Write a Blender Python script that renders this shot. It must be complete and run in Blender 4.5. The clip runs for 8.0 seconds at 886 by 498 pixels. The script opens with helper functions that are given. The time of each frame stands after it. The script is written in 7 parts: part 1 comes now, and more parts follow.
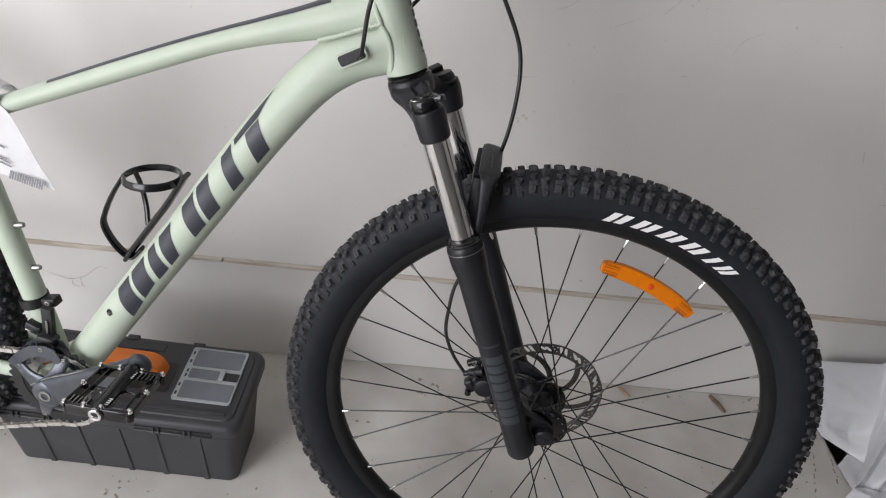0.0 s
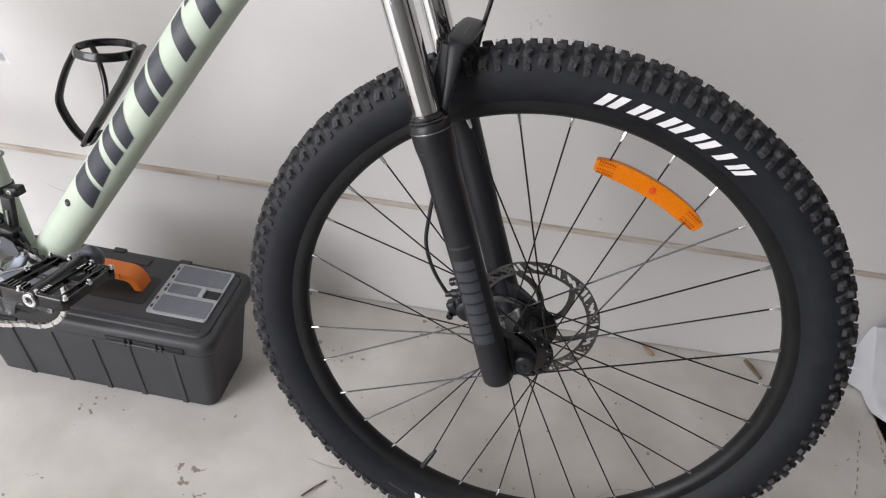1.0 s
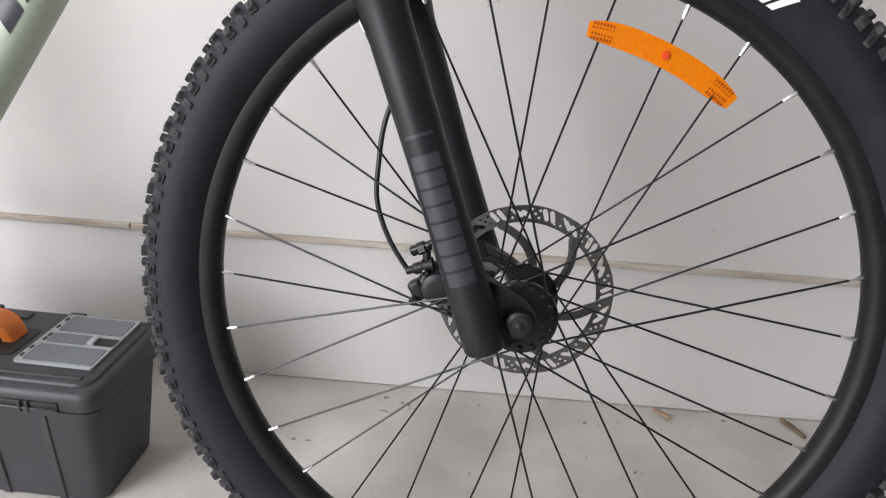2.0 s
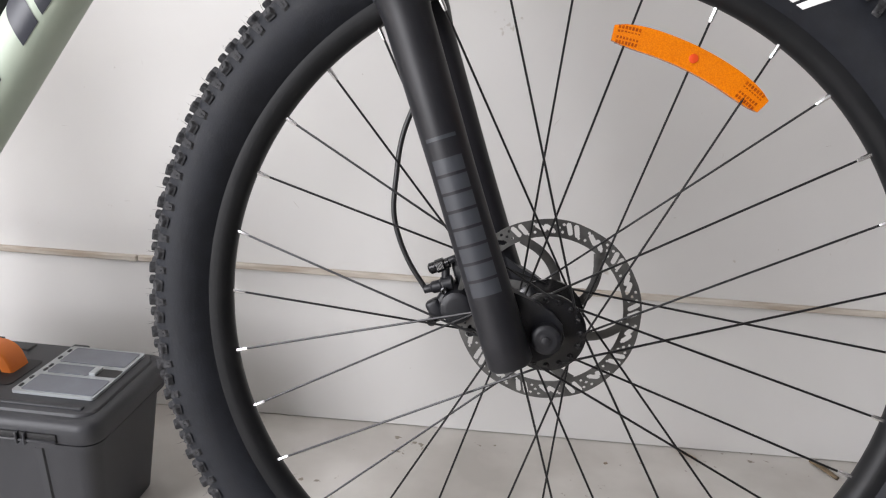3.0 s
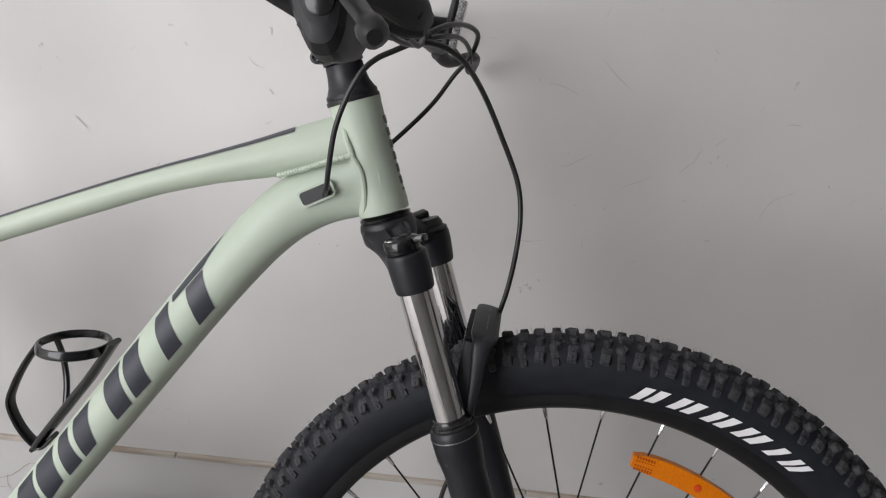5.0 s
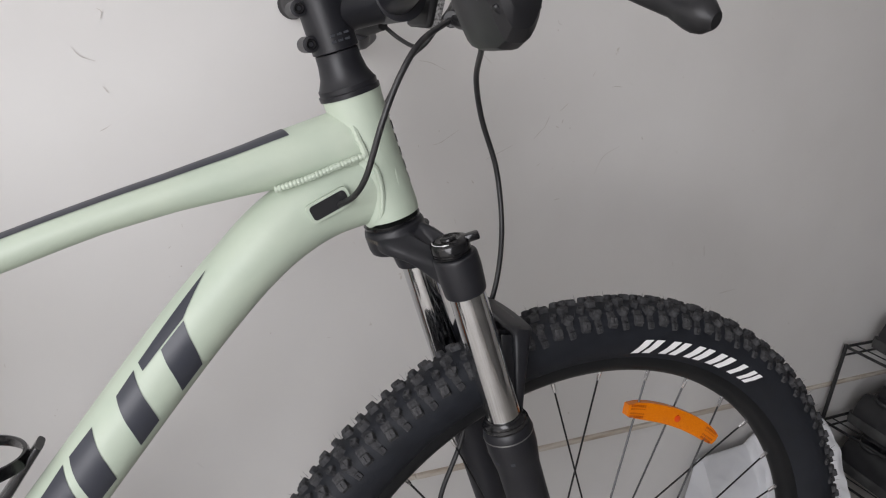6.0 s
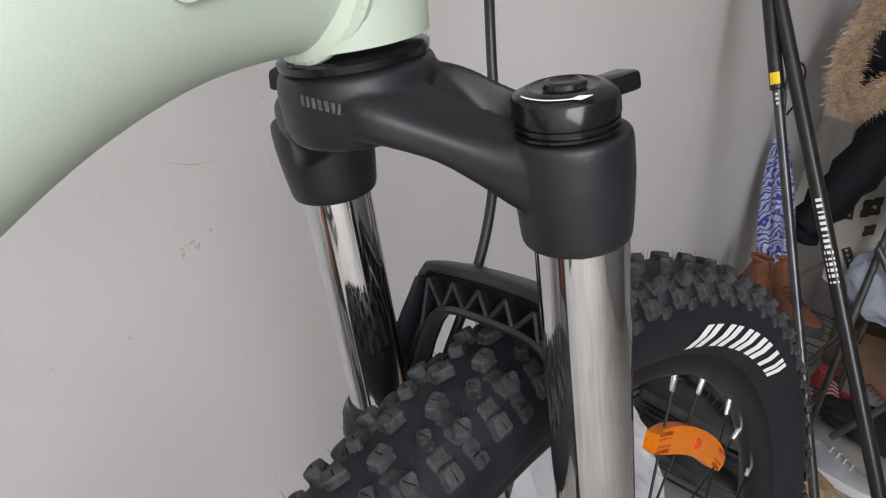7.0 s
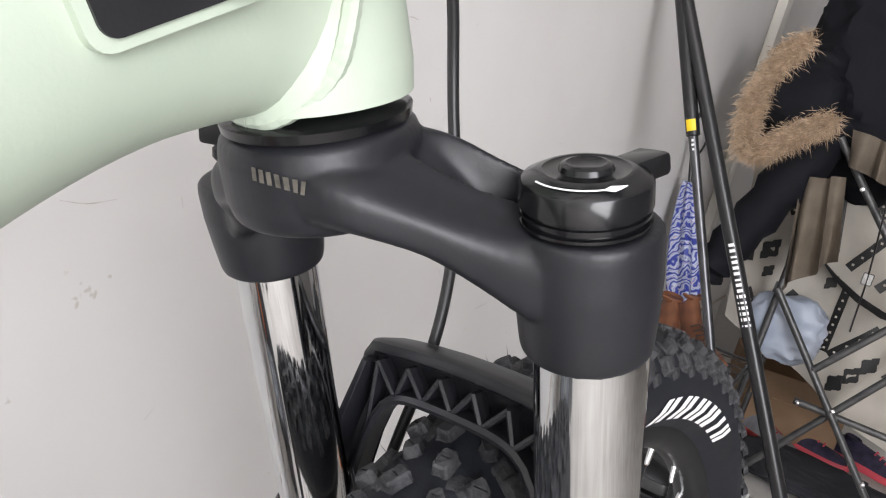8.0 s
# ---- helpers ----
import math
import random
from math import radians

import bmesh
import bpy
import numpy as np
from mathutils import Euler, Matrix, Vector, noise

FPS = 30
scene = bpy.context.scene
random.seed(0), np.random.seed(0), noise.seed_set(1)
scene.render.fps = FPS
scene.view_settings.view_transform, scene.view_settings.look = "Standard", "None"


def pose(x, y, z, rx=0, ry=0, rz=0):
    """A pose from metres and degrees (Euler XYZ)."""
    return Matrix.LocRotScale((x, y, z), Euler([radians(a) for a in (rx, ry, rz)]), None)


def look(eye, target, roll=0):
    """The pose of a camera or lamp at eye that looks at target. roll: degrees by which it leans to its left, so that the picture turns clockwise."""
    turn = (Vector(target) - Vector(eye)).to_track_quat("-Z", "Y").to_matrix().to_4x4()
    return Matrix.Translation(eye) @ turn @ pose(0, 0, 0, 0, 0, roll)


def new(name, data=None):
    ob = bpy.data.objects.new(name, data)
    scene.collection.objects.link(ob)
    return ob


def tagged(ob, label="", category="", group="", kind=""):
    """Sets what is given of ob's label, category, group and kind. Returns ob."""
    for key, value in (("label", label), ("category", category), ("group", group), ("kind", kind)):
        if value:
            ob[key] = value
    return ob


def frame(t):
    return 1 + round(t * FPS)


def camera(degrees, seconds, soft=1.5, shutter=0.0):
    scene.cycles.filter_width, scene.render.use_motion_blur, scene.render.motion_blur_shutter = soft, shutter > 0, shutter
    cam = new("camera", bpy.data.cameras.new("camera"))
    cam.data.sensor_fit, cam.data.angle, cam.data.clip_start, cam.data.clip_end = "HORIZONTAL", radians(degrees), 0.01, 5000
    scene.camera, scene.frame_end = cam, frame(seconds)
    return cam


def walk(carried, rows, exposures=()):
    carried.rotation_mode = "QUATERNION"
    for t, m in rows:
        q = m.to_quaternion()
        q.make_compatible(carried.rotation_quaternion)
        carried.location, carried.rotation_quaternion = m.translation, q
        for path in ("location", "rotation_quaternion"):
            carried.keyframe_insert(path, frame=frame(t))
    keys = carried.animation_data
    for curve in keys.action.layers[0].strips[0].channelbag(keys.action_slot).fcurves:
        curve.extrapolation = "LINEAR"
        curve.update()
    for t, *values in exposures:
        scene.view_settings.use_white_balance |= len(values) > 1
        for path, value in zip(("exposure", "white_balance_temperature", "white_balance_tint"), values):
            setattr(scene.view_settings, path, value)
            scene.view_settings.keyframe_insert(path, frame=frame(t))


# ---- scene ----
cam = camera(62.5, 8.0, soft=1.15)
PATH = [
    (0, (-0.208, 0.277, 1.148), (-0.123, 1.895, -0.026), 7.4),
    (0.5, (-0.18, 0.288, 1.127), (-0.016, 1.861, -0.097), 6.3),
    (1, (-0.082, 0.309, 1.006), (-0.173, 1.895, -0.21), 6.6),
    (1.5, (-0.073, 0.354, 0.817), (-0.105, 2.102, -0.152), 6.1),
    (1.7, (-0.055, 0.362, 0.737), (-0.109, 2.169, -0.121), 4.4),
    (2.8, (-0.077, 0.38, 0.608), (-0.134, 2.293, 0.026), 3.6),
    (3, (-0.072, 0.381, 0.61), (-0.147, 2.295, 0.033), 3.6),
    (3.5, (-0.08, 0.382, 0.663), (-0.269, 2.317, 0.19), 4.6),
    (4, (-0.107, 0.384, 0.811), (-0.311, 2.31, 0.312), 5.1),
    (4.5, (-0.138, 0.357, 1.038), (-0.338, 2.25, 0.422), 4.5),
    (4.7, (-0.135, 0.369, 1.044), (-0.33, 2.242, 0.37), 4.8),
    (5.8, (-0.443, 0.512, 0.991), (0.453, 2.181, 0.349), 7.8),
    (6, (-0.476, 0.524, 1.003), (0.438, 2.175, 0.341), 6.5),
    (6.5, (-0.515, 0.682, 0.955), (0.664, 2.151, 0.283), 6.1),
    (7, (-0.4, 0.888, 0.828), (1.16, 2.017, 0.288), 12.2),
    (7.5, (-0.359, 0.947, 0.812), (1.343, 1.906, 0.383), 14.6),
    (8, (-0.375, 0.935, 0.832), (1.334, 1.886, 0.417), 14.9),
]
EXPOSURE = [(0.0, 0.1), (0.5, 0.32), (1.0, 0.4), (1.5, 0.57), (3.0, 0.66), (3.5, 0.54), (4.0, 0.19), (4.5, -0.15), (6.0, -0.06), (6.5, -0.25), (7.0, 0.30), (7.5, 0.85), (8.0, 0.84)]
walk(cam, [(t, look(eye, target, roll)) for t, eye, target, roll in PATH], exposures=EXPOSURE)

# ---- world and light: daylight through the wide door opening of a garage ----
world = bpy.data.worlds.new("sky")
scene.world = world
world.use_nodes = True
wn = world.node_tree.nodes
sky = wn.new("ShaderNodeTexSky")
sky.sky_type, sky.sun_disc = "NISHITA", False
sky.sun_elevation, sky.sun_rotation = radians(48), radians(60)
wn["Background"].inputs["Strength"].default_value = 0.12
world.node_tree.links.new(sky.outputs["Color"], wn["Background"].inputs["Color"])


def area(name, m, sx, sy, watts, color):
    li = bpy.data.lights.new(name, "AREA")
    li.shape, li.size, li.size_y, li.energy, li.color = "RECTANGLE", sx, sy, watts, color
    ob = new(name, li)
    ob.matrix_world = m
    return ob


# daylight standing in the raised garage door
area("door_daylight", look((-2.62, -1.12, 1.30), (-2.72, 1.4, 0.95)), 2.6, 2.0, 126, (0.992, 0.970, 1.0))


# ---- materials ----
def material(name, color, rough=0.5, metal=0.0, spec=0.5, coat=0.0):
    m = bpy.data.materials.new(name)
    m.use_nodes = True
    b = m.node_tree.nodes["Principled BSDF"]
    b.inputs["Base Color"].default_value = (*color, 1)
    b.inputs["Roughness"].default_value, b.inputs["Metallic"].default_value = rough, metal
    b.inputs["Specular IOR Level"].default_value, b.inputs["Coat Weight"].default_value = spec, coat
    return m


def vary(m, dark, light, scale=20.0, detail=4.0, bump=0.0, bump_scale=200.0, rough=None, stretch=(1, 1, 1), island=0.0):
    """Mottles a material between two colours, with fine relief and uneven gloss."""
    nt = m.node_tree
    b = nt.nodes["Principled BSDF"]
    tc, mp = nt.nodes.new("ShaderNodeTexCoord"), nt.nodes.new("ShaderNodeMapping")
    mp.inputs["Scale"].default_value = stretch
    nt.links.new(tc.outputs["Object"], mp.inputs["Vector"])
    no = nt.nodes.new("ShaderNodeTexNoise")
    no.inputs["Scale"].default_value, no.inputs["Detail"].default_value = scale, detail
    nt.links.new(mp.outputs["Vector"], no.inputs["Vector"])
    ramp = nt.nodes.new("ShaderNodeValToRGB")
    ramp.color_ramp.elements[0].position, ramp.color_ramp.elements[1].position = 0.3, 0.7
    ramp.color_ramp.elements[0].color, ramp.color_ramp.elements[1].color = (*dark, 1), (*light, 1)
    nt.links.new(no.outputs["Fac"], ramp.inputs["Fac"])
    last = ramp.outputs["Color"]
    if island:
        geo, hsv = nt.nodes.new("ShaderNodeNewGeometry"), nt.nodes.new("ShaderNodeHueSaturation")
        mr = nt.nodes.new("ShaderNodeMapRange")
        mr.inputs["To Min"].default_value, mr.inputs["To Max"].default_value = 1 - island, 1 + island
        nt.links.new(geo.outputs["Random Per Island"], mr.inputs["Value"])
        nt.links.new(mr.outputs["Result"], hsv.inputs["Value"])
        nt.links.new(last, hsv.inputs["Color"])
        last = hsv.outputs["Color"]
    nt.links.new(last, b.inputs["Base Color"])
    if rough:
        mr = nt.nodes.new("ShaderNodeMapRange")
        mr.inputs["To Min"].default_value, mr.inputs["To Max"].default_value = rough
        nt.links.new(no.outputs["Fac"], mr.inputs["Value"])
        nt.links.new(mr.outputs["Result"], b.inputs["Roughness"])
    if bump:
        n2, bp = nt.nodes.new("ShaderNodeTexNoise"), nt.nodes.new("ShaderNodeBump")
        n2.inputs["Scale"].default_value, n2.inputs["Detail"].default_value = bump_scale, 3
        nt.links.new(mp.outputs["Vector"], n2.inputs["Vector"])
        bp.inputs["Strength"].default_value, bp.inputs["Distance"].default_value = bump, 0.002
        nt.links.new(n2.outputs["Fac"], bp.inputs["Height"])
        nt.links.new(bp.outputs["Normal"], b.inputs["Normal"])
    return m


def surface_wear(m, base, stain, specks, scale1=1.6, scale2=60.0, thresh=0.66):
    """Broad stains and small dark scuffs for a wall or a floor."""
    nt = m.node_tree
    b = nt.nodes["Principled BSDF"]
    tc = nt.nodes.new("ShaderNodeTexCoord")
    n1, n2, n3 = (nt.nodes.new("ShaderNodeTexNoise") for _ in range(3))
    for n, s, d in ((n1, scale1, 5), (n2, scale2, 2), (n3, 9.0, 6)):
        n.inputs["Scale"].default_value, n.inputs["Detail"].default_value = s, d
        nt.links.new(tc.outputs["Object"], n.inputs["Vector"])
    r1 = nt.nodes.new("ShaderNodeValToRGB")
    r1.color_ramp.elements[0].position, r1.color_ramp.elements[1].position = 0.32, 0.68
    r1.color_ramp.elements[0].color, r1.color_ramp.elements[1].color = (*stain, 1), (*base, 1)
    nt.links.new(n1.outputs["Fac"], r1.inputs["Fac"])
    mask = nt.nodes.new("ShaderNodeMath")
    mask.operation = "MULTIPLY"
    nt.links.new(n2.outputs["Fac"], mask.inputs[0])
    nt.links.new(n3.outputs["Fac"], mask.inputs[1])
    r2 = nt.nodes.new("ShaderNodeValToRGB")
    r2.color_ramp.elements[0].position, r2.color_ramp.elements[1].position = thresh * 0.62, thresh * 0.68
    r2.color_ramp.elements[0].color, r2.color_ramp.elements[1].color = (0, 0, 0, 1), (1, 1, 1, 1)
    nt.links.new(mask.outputs[0], r2.inputs["Fac"])
    mx = nt.nodes.new("ShaderNodeMix")
    mx.data_type = "RGBA"
    nt.links.new(r2.outputs["Color"], mx.inputs["Factor"])
    nt.links.new(r1.outputs["Color"], mx.inputs["A"])
    mx.inputs["B"].default_value = (*specks, 1)
    nt.links.new(mx.outputs["Result"], b.inputs["Base Color"])
    bp = nt.nodes.new("ShaderNodeBump")
    bp.inputs["Strength"].default_value, bp.inputs["Distance"].default_value = 0.25, 0.003
    nt.links.new(n3.outputs["Fac"], bp.inputs["Height"])
    nt.links.new(bp.outputs["Normal"], b.inputs["Normal"])
    return m


WALL = surface_wear(material("painted_board", (0.66, 0.64, 0.61), 0.62), (0.67, 0.66, 0.645), (0.605, 0.592, 0.575), (0.50, 0.47, 0.43), 2.6, 75.0, 0.775)
SLAB = surface_wear(material("concrete", (0.5, 0.48, 0.44), 0.75), (0.60, 0.58, 0.545), (0.44, 0.418, 0.385), (0.24, 0.21, 0.17), 6.5, 70.0, 0.635)
# tones of the added ceiling and walls, picked to set the bounce light
CEIL = vary(material("ceiling_board", (0.78, 0.77, 0.76), 0.8), (0.76, 0.75, 0.74), (0.80, 0.79, 0.78), 3)
SIDE = vary(material("dull_board", (0.6, 0.59, 0.58), 0.85), (0.57, 0.56, 0.55), (0.63, 0.62, 0.61), 2)
BACK = vary(material("bare_board", (0.34, 0.335, 0.33), 0.85), (0.31, 0.305, 0.30), (0.37, 0.365, 0.36), 2)
BATTEN = vary(material("batten_edge", (0.45, 0.40, 0.34), 0.8), (0.36, 0.30, 0.24), (0.56, 0.52, 0.46), 14, 5, stretch=(1, 1, 8))
GREEN = vary(material("sage_paint", (0.42, 0.48, 0.39), 0.5, coat=0.05), (0.400, 0.465, 0.38), (0.435, 0.495, 0.405), 30, rough=(0.44, 0.58), bump=0.03, bump_scale=900)
DECAL = material("charcoal_decal", (0.028, 0.031, 0.042), 0.42)
RUBBER = vary(material("tyre_rubber", (0.02, 0.021, 0.024), 0.62, spec=0.34), (0.0048, 0.0060, 0.0092), (0.0102, 0.0120, 0.0168), 60, rough=(0.55, 0.75), bump=0.12, bump_scale=700)
TREAD = vary(material("tread_rubber", (0.03, 0.03, 0.033), 0.75, spec=0.3), (0.0110, 0.0115, 0.0135), (0.056, 0.056, 0.059), 160, 3, rough=(0.6, 0.85), bump=0.5, bump_scale=420)
RIM = vary(material("black_rim", (0.014, 0.014, 0.016), 0.4, spec=0.3), (0.0045, 0.0052, 0.0062), (0.0085, 0.0088, 0.0098), 40, rough=(0.40, 0.52))
MATTE = vary(material("matte_black_paint", (0.02, 0.02, 0.022), 0.45, spec=0.38), (0.0082, 0.0085, 0.0110), (0.0135, 0.0138, 0.0168), 25, rough=(0.37, 0.47), bump=0.03, bump_scale=1200)
PLASTIC = vary(material("black_plastic", (0.018, 0.018, 0.02), 0.4, spec=0.4), (0.009, 0.009, 0.0105), (0.014, 0.014, 0.0155), 50, rough=(0.34, 0.55), bump=0.04, bump_scale=900)
GLOSS = material("gloss_black", (0.006, 0.006, 0.007), 0.2, spec=0.4, coat=0.1)
CHROME = vary(material("chrome", (0.75, 0.74, 0.72), 0.06, 1.0), (0.62, 0.625, 0.635), (0.68, 0.685, 0.695), 60, rough=(0.035, 0.09))


def drawn_streaks(m, tilt):
    """Fine drawing marks along a tube whose axis leans back by tilt degrees."""
    nt = m.node_tree
    tc, mp, no, bp = (nt.nodes.new(k) for k in ("ShaderNodeTexCoord", "ShaderNodeMapping", "ShaderNodeTexNoise", "ShaderNodeBump"))
    mp.vector_type = "TEXTURE"
    mp.inputs["Rotation"].default_value = (0, radians(-tilt), 0)
    mp.inputs["Scale"].default_value = (0.012, 0.012, 1.0)
    no.inputs["Scale"].default_value, no.inputs["Detail"].default_value = 3.0, 3.0
    bp.inputs["Strength"].default_value, bp.inputs["Distance"].default_value = 0.35, 0.0004
    nt.links.new(tc.outputs["Object"], mp.inputs["Vector"])
    nt.links.new(mp.outputs["Vector"], no.inputs["Vector"])
    nt.links.new(no.outputs["Fac"], bp.inputs["Height"])
    nt.links.new(bp.outputs["Normal"], nt.nodes["Principled BSDF"].inputs["Normal"])
    return m


drawn_streaks(CHROME, 21.3)
STEEL = vary(material("brushed_steel", (0.42, 0.42, 0.42), 0.36, 1.0), (0.24, 0.24, 0.24), (0.36, 0.36, 0.35), 150, rough=(0.28, 0.45))
SPOKE = material("black_spoke", (0.02, 0.02, 0.021), 0.3, 0.6)
SILVER = material("silver_nipple", (0.75, 0.75, 0.76), 0.22, 1.0)
WHITE_PRINT = material("white_print", (0.82, 0.82, 0.82), 0.55)
GREY_PRINT = material("grey_print", (0.034, 0.037, 0.045), 0.42)
AMBER = vary(material("amber_reflector", (0.62, 0.18, 0.0), 0.22, spec=0.3, coat=0.1), (0.58, 0.135, 0.0), (0.72, 0.200, 0.0), 900, 1, bump=0.2, bump_scale=1500)
BOX_GREY = vary(material("charcoal_box_plastic", (0.033, 0.034, 0.038), 0.5), (0.027, 0.028, 0.032), (0.040, 0.041, 0.046), 12, rough=(0.42, 0.6), bump=0.1, bump_scale=700)
ORANGE = vary(material("orange_plastic", (0.75, 0.18, 0.015), 0.45), (0.70, 0.16, 0.012), (0.80, 0.21, 0.02), 25, bump=0.05, bump_scale=600)
TRAY_LID = vary(material("smoked_clear_lid", (0.14, 0.15, 0.18), 0.22), (0.12, 0.13, 0.155), (0.17, 0.18, 0.21), 18)
TRAY_RIM = material("grey_lid_rim", (0.36, 0.38, 0.39), 0.35)
PAPER = vary(material("white_paper", (0.78, 0.78, 0.78), 0.8), (0.58, 0.585, 0.60), (0.64, 0.645, 0.655), 40)
INK = material("printed_ink", (0.22, 0.22, 0.24), 0.7)
CABLE = vary(material("cable_housing", (0.015, 0.015, 0.016), 0.38), (0.012, 0.012, 0.013), (0.02, 0.02, 0.021), 30)


# ---- mesh helpers ----
def finish(bm, smooth=True):
    bmesh.ops.recalc_face_normals(bm, faces=bm.faces)
    for f in bm.faces:
        f.smooth = smooth
    return bm


def part(name, bm, mat, parent=None, label="", smooth=True, angle=40.0):
    """Links a bmesh as one mesh object, under a thing or a part if one is given."""
    finish(bm, smooth)
    if smooth:
        lim = radians(angle)
        for e in bm.edges:
            if len(e.link_faces) == 2 and e.calc_face_angle(0) > lim:
                e.smooth = False
    me = bpy.data.meshes.new(name)
    bm.to_mesh(me)
    bm.free()
    me.materials.append(mat)
    ob = new(name, me)
    ob.parent = parent
    if label:
        tagged(ob, label)
    return ob


def thing(name, m, label, category, group="", kind=""):
    ob = new(name)
    ob.empty_display_size = 0.05
    ob.matrix_world = m
    return tagged(ob, label, category, group, kind)


def grid(bm, rows, close_u=False, close_v=True, caps=True):
    """Skins rows of points; v runs round each row, u from row to row."""
    vs = [[bm.verts.new(p) for p in r] for r in rows]
    nu, nv = len(vs), len(vs[0])
    for i in range(nu if close_u else nu - 1):
        for j in range(nv if close_v else nv - 1):
            a, b = vs[i], vs[(i + 1) % nu]
            bm.faces.new((a[j], a[(j + 1) % nv], b[(j + 1) % nv], b[j]))
    if caps and close_v and not close_u:
        bm.faces.new(vs[0])
        bm.faces.new(vs[-1])
    return bm


def smooth_path(pts, n):
    """A Catmull-Rom curve through the points, n steps to a stretch."""
    p = [Vector(q) for q in pts]
    p = [p[0] * 2 - p[1]] + p + [p[-1] * 2 - p[-2]]
    out = []
    for i in range(1, len(p) - 2):
        for k in range(n):
            t = k / n
            a, b, c, d = p[i - 1], p[i], p[i + 1], p[i + 2]
            out.append(0.5 * (2 * b + (c - a) * t + (2 * a - 5 * b + 4 * c - d) * t * t + (3 * b - a - 3 * c + d) * t ** 3))
    return out + [p[-2]]


def sweep(bm, path, ra, rb=None, seg=16, side=(0, 1, 0), power=1.0, closed=False):
    """A tube along a path; ra runs along side, rb across it (numbers or one for each point)."""
    path = [Vector(p) for p in path]
    n = len(path)
    ra = [ra] * n if not hasattr(ra, "__len__") else ra
    rb = ra if rb is None else ([rb] * n if not hasattr(rb, "__len__") else rb)
    rows, s = [], Vector(side)
    for i, p in enumerate(path):
        t = (path[(i + 1) % n] - path[i - 1]) if closed else (path[min(i + 1, n - 1)] - path[max(i - 1, 0)])
        t.normalize()
        s = (s - t * s.dot(t)).normalized()
        u = t.cross(s)
        row = []
        for k in range(seg):
            a = 2 * math.pi * k / seg
            c, q = math.cos(a), math.sin(a)
            c, q = math.copysign(abs(c) ** power, c), math.copysign(abs(q) ** power, q)
            row.append(p + s * (c * ra[i]) + u * (q * rb[i]))
        rows.append(row)
    return grid(bm, rows, close_u=closed)


def lathe(bm, base, axis, prof, seg=32):
    """Turns (along, radius) pairs round an axis from base."""
    ax = Vector(axis).normalized()
    s = ax.orthogonal().normalized()
    u = ax.cross(s)
    rows = [[Vector(base) + ax * h + (s * math.cos(2 * math.pi * k / seg) + u * math.sin(2 * math.pi * k / seg)) * r for k in range(seg)] for h, r in prof]
    return grid(bm, rows)


def block(bm, m, size, bevel=0.0, seg=2, taper=1.0):
    """A box of that size at the pose m, its edges rounded; taper narrows its top."""
    r = bmesh.ops.create_cube(bm, size=1.0)
    vs = r["verts"]
    for v in vs:
        k = taper if v.co.z > 0 else 1.0
        v.co = Vector((v.co.x * size[0] * k, v.co.y * size[1] * k, v.co.z * size[2]))
    if bevel:
        es = list({e for v in vs for e in v.link_edges})
        vs = list({v for f in bmesh.ops.bevel(bm, geom=es, offset=bevel, segments=seg, profile=0.5, affect="EDGES")["faces"] for v in f.verts} | {v for v in vs if v.is_valid})
    for v in vs:
        v.co = m @ v.co
    return bm


def outline_plate(bm, pts, m, depth):
    """A flat plate with that outline, extruded by depth along the pose's z."""
    a = [bm.verts.new(m @ Vector((x, y, 0))) for x, y in pts]
    b = [bm.verts.new(m @ Vector((x, y, depth))) for x, y in pts]
    bm.faces.new(a)
    bm.faces.new(b)
    for i in range(len(a)):
        j = (i + 1) % len(a)
        bm.faces.new((a[i], a[j], b[j], b[i]))
    return bm


def bm_new():
    return bmesh.new()


def structure(name, bm, mat, label, smooth=False):
    return tagged(part(name, bm, mat, None, label, smooth), "", name.split("_")[0], "", "structure")


# ---- the room: a garage with a door opening behind the camera; ceiling, side and south walls are added ----
X0, X1, Y0, Y1, H = -4.05, 3.2, -1.15, 1.41, 2.5


def slab(name, lo, hi, mat, label):
    bm = bm_new()
    block(bm, pose(*[(a + b) / 2 for a, b in zip(lo, hi)]), [b - a for a, b in zip(lo, hi)])
    return structure(name, bm, mat, label)


slab("floor", (X0 - 6, Y0 - 8, -0.15), (X1 + 0.2, Y1 + 0.2, 0.0), SLAB, "pale grey worn concrete garage floor with hairline cracks")
slab("ceiling", (X0, Y0, H), (X1, Y1 + 0.12, H + 0.1), CEIL, "added plain ceiling, its pale grey set for bounce light")
slab("wall_north_lower", (X0, Y1 + 0.004, 0.002), (X1, Y1 + 0.12, 0.247), WALL, "off-white painted lower wall band above the floor")
slab("wall_north", (X0, Y1 - 0.002, 0.255), (X1, Y1 + 0.12, H), WALL, "scuffed off-white painted board wall")
slab("wall_east", (X1, Y0, 0), (X1 + 0.12, Y1 + 0.12, H), SIDE, "added side wall, its grey set for bounce light")


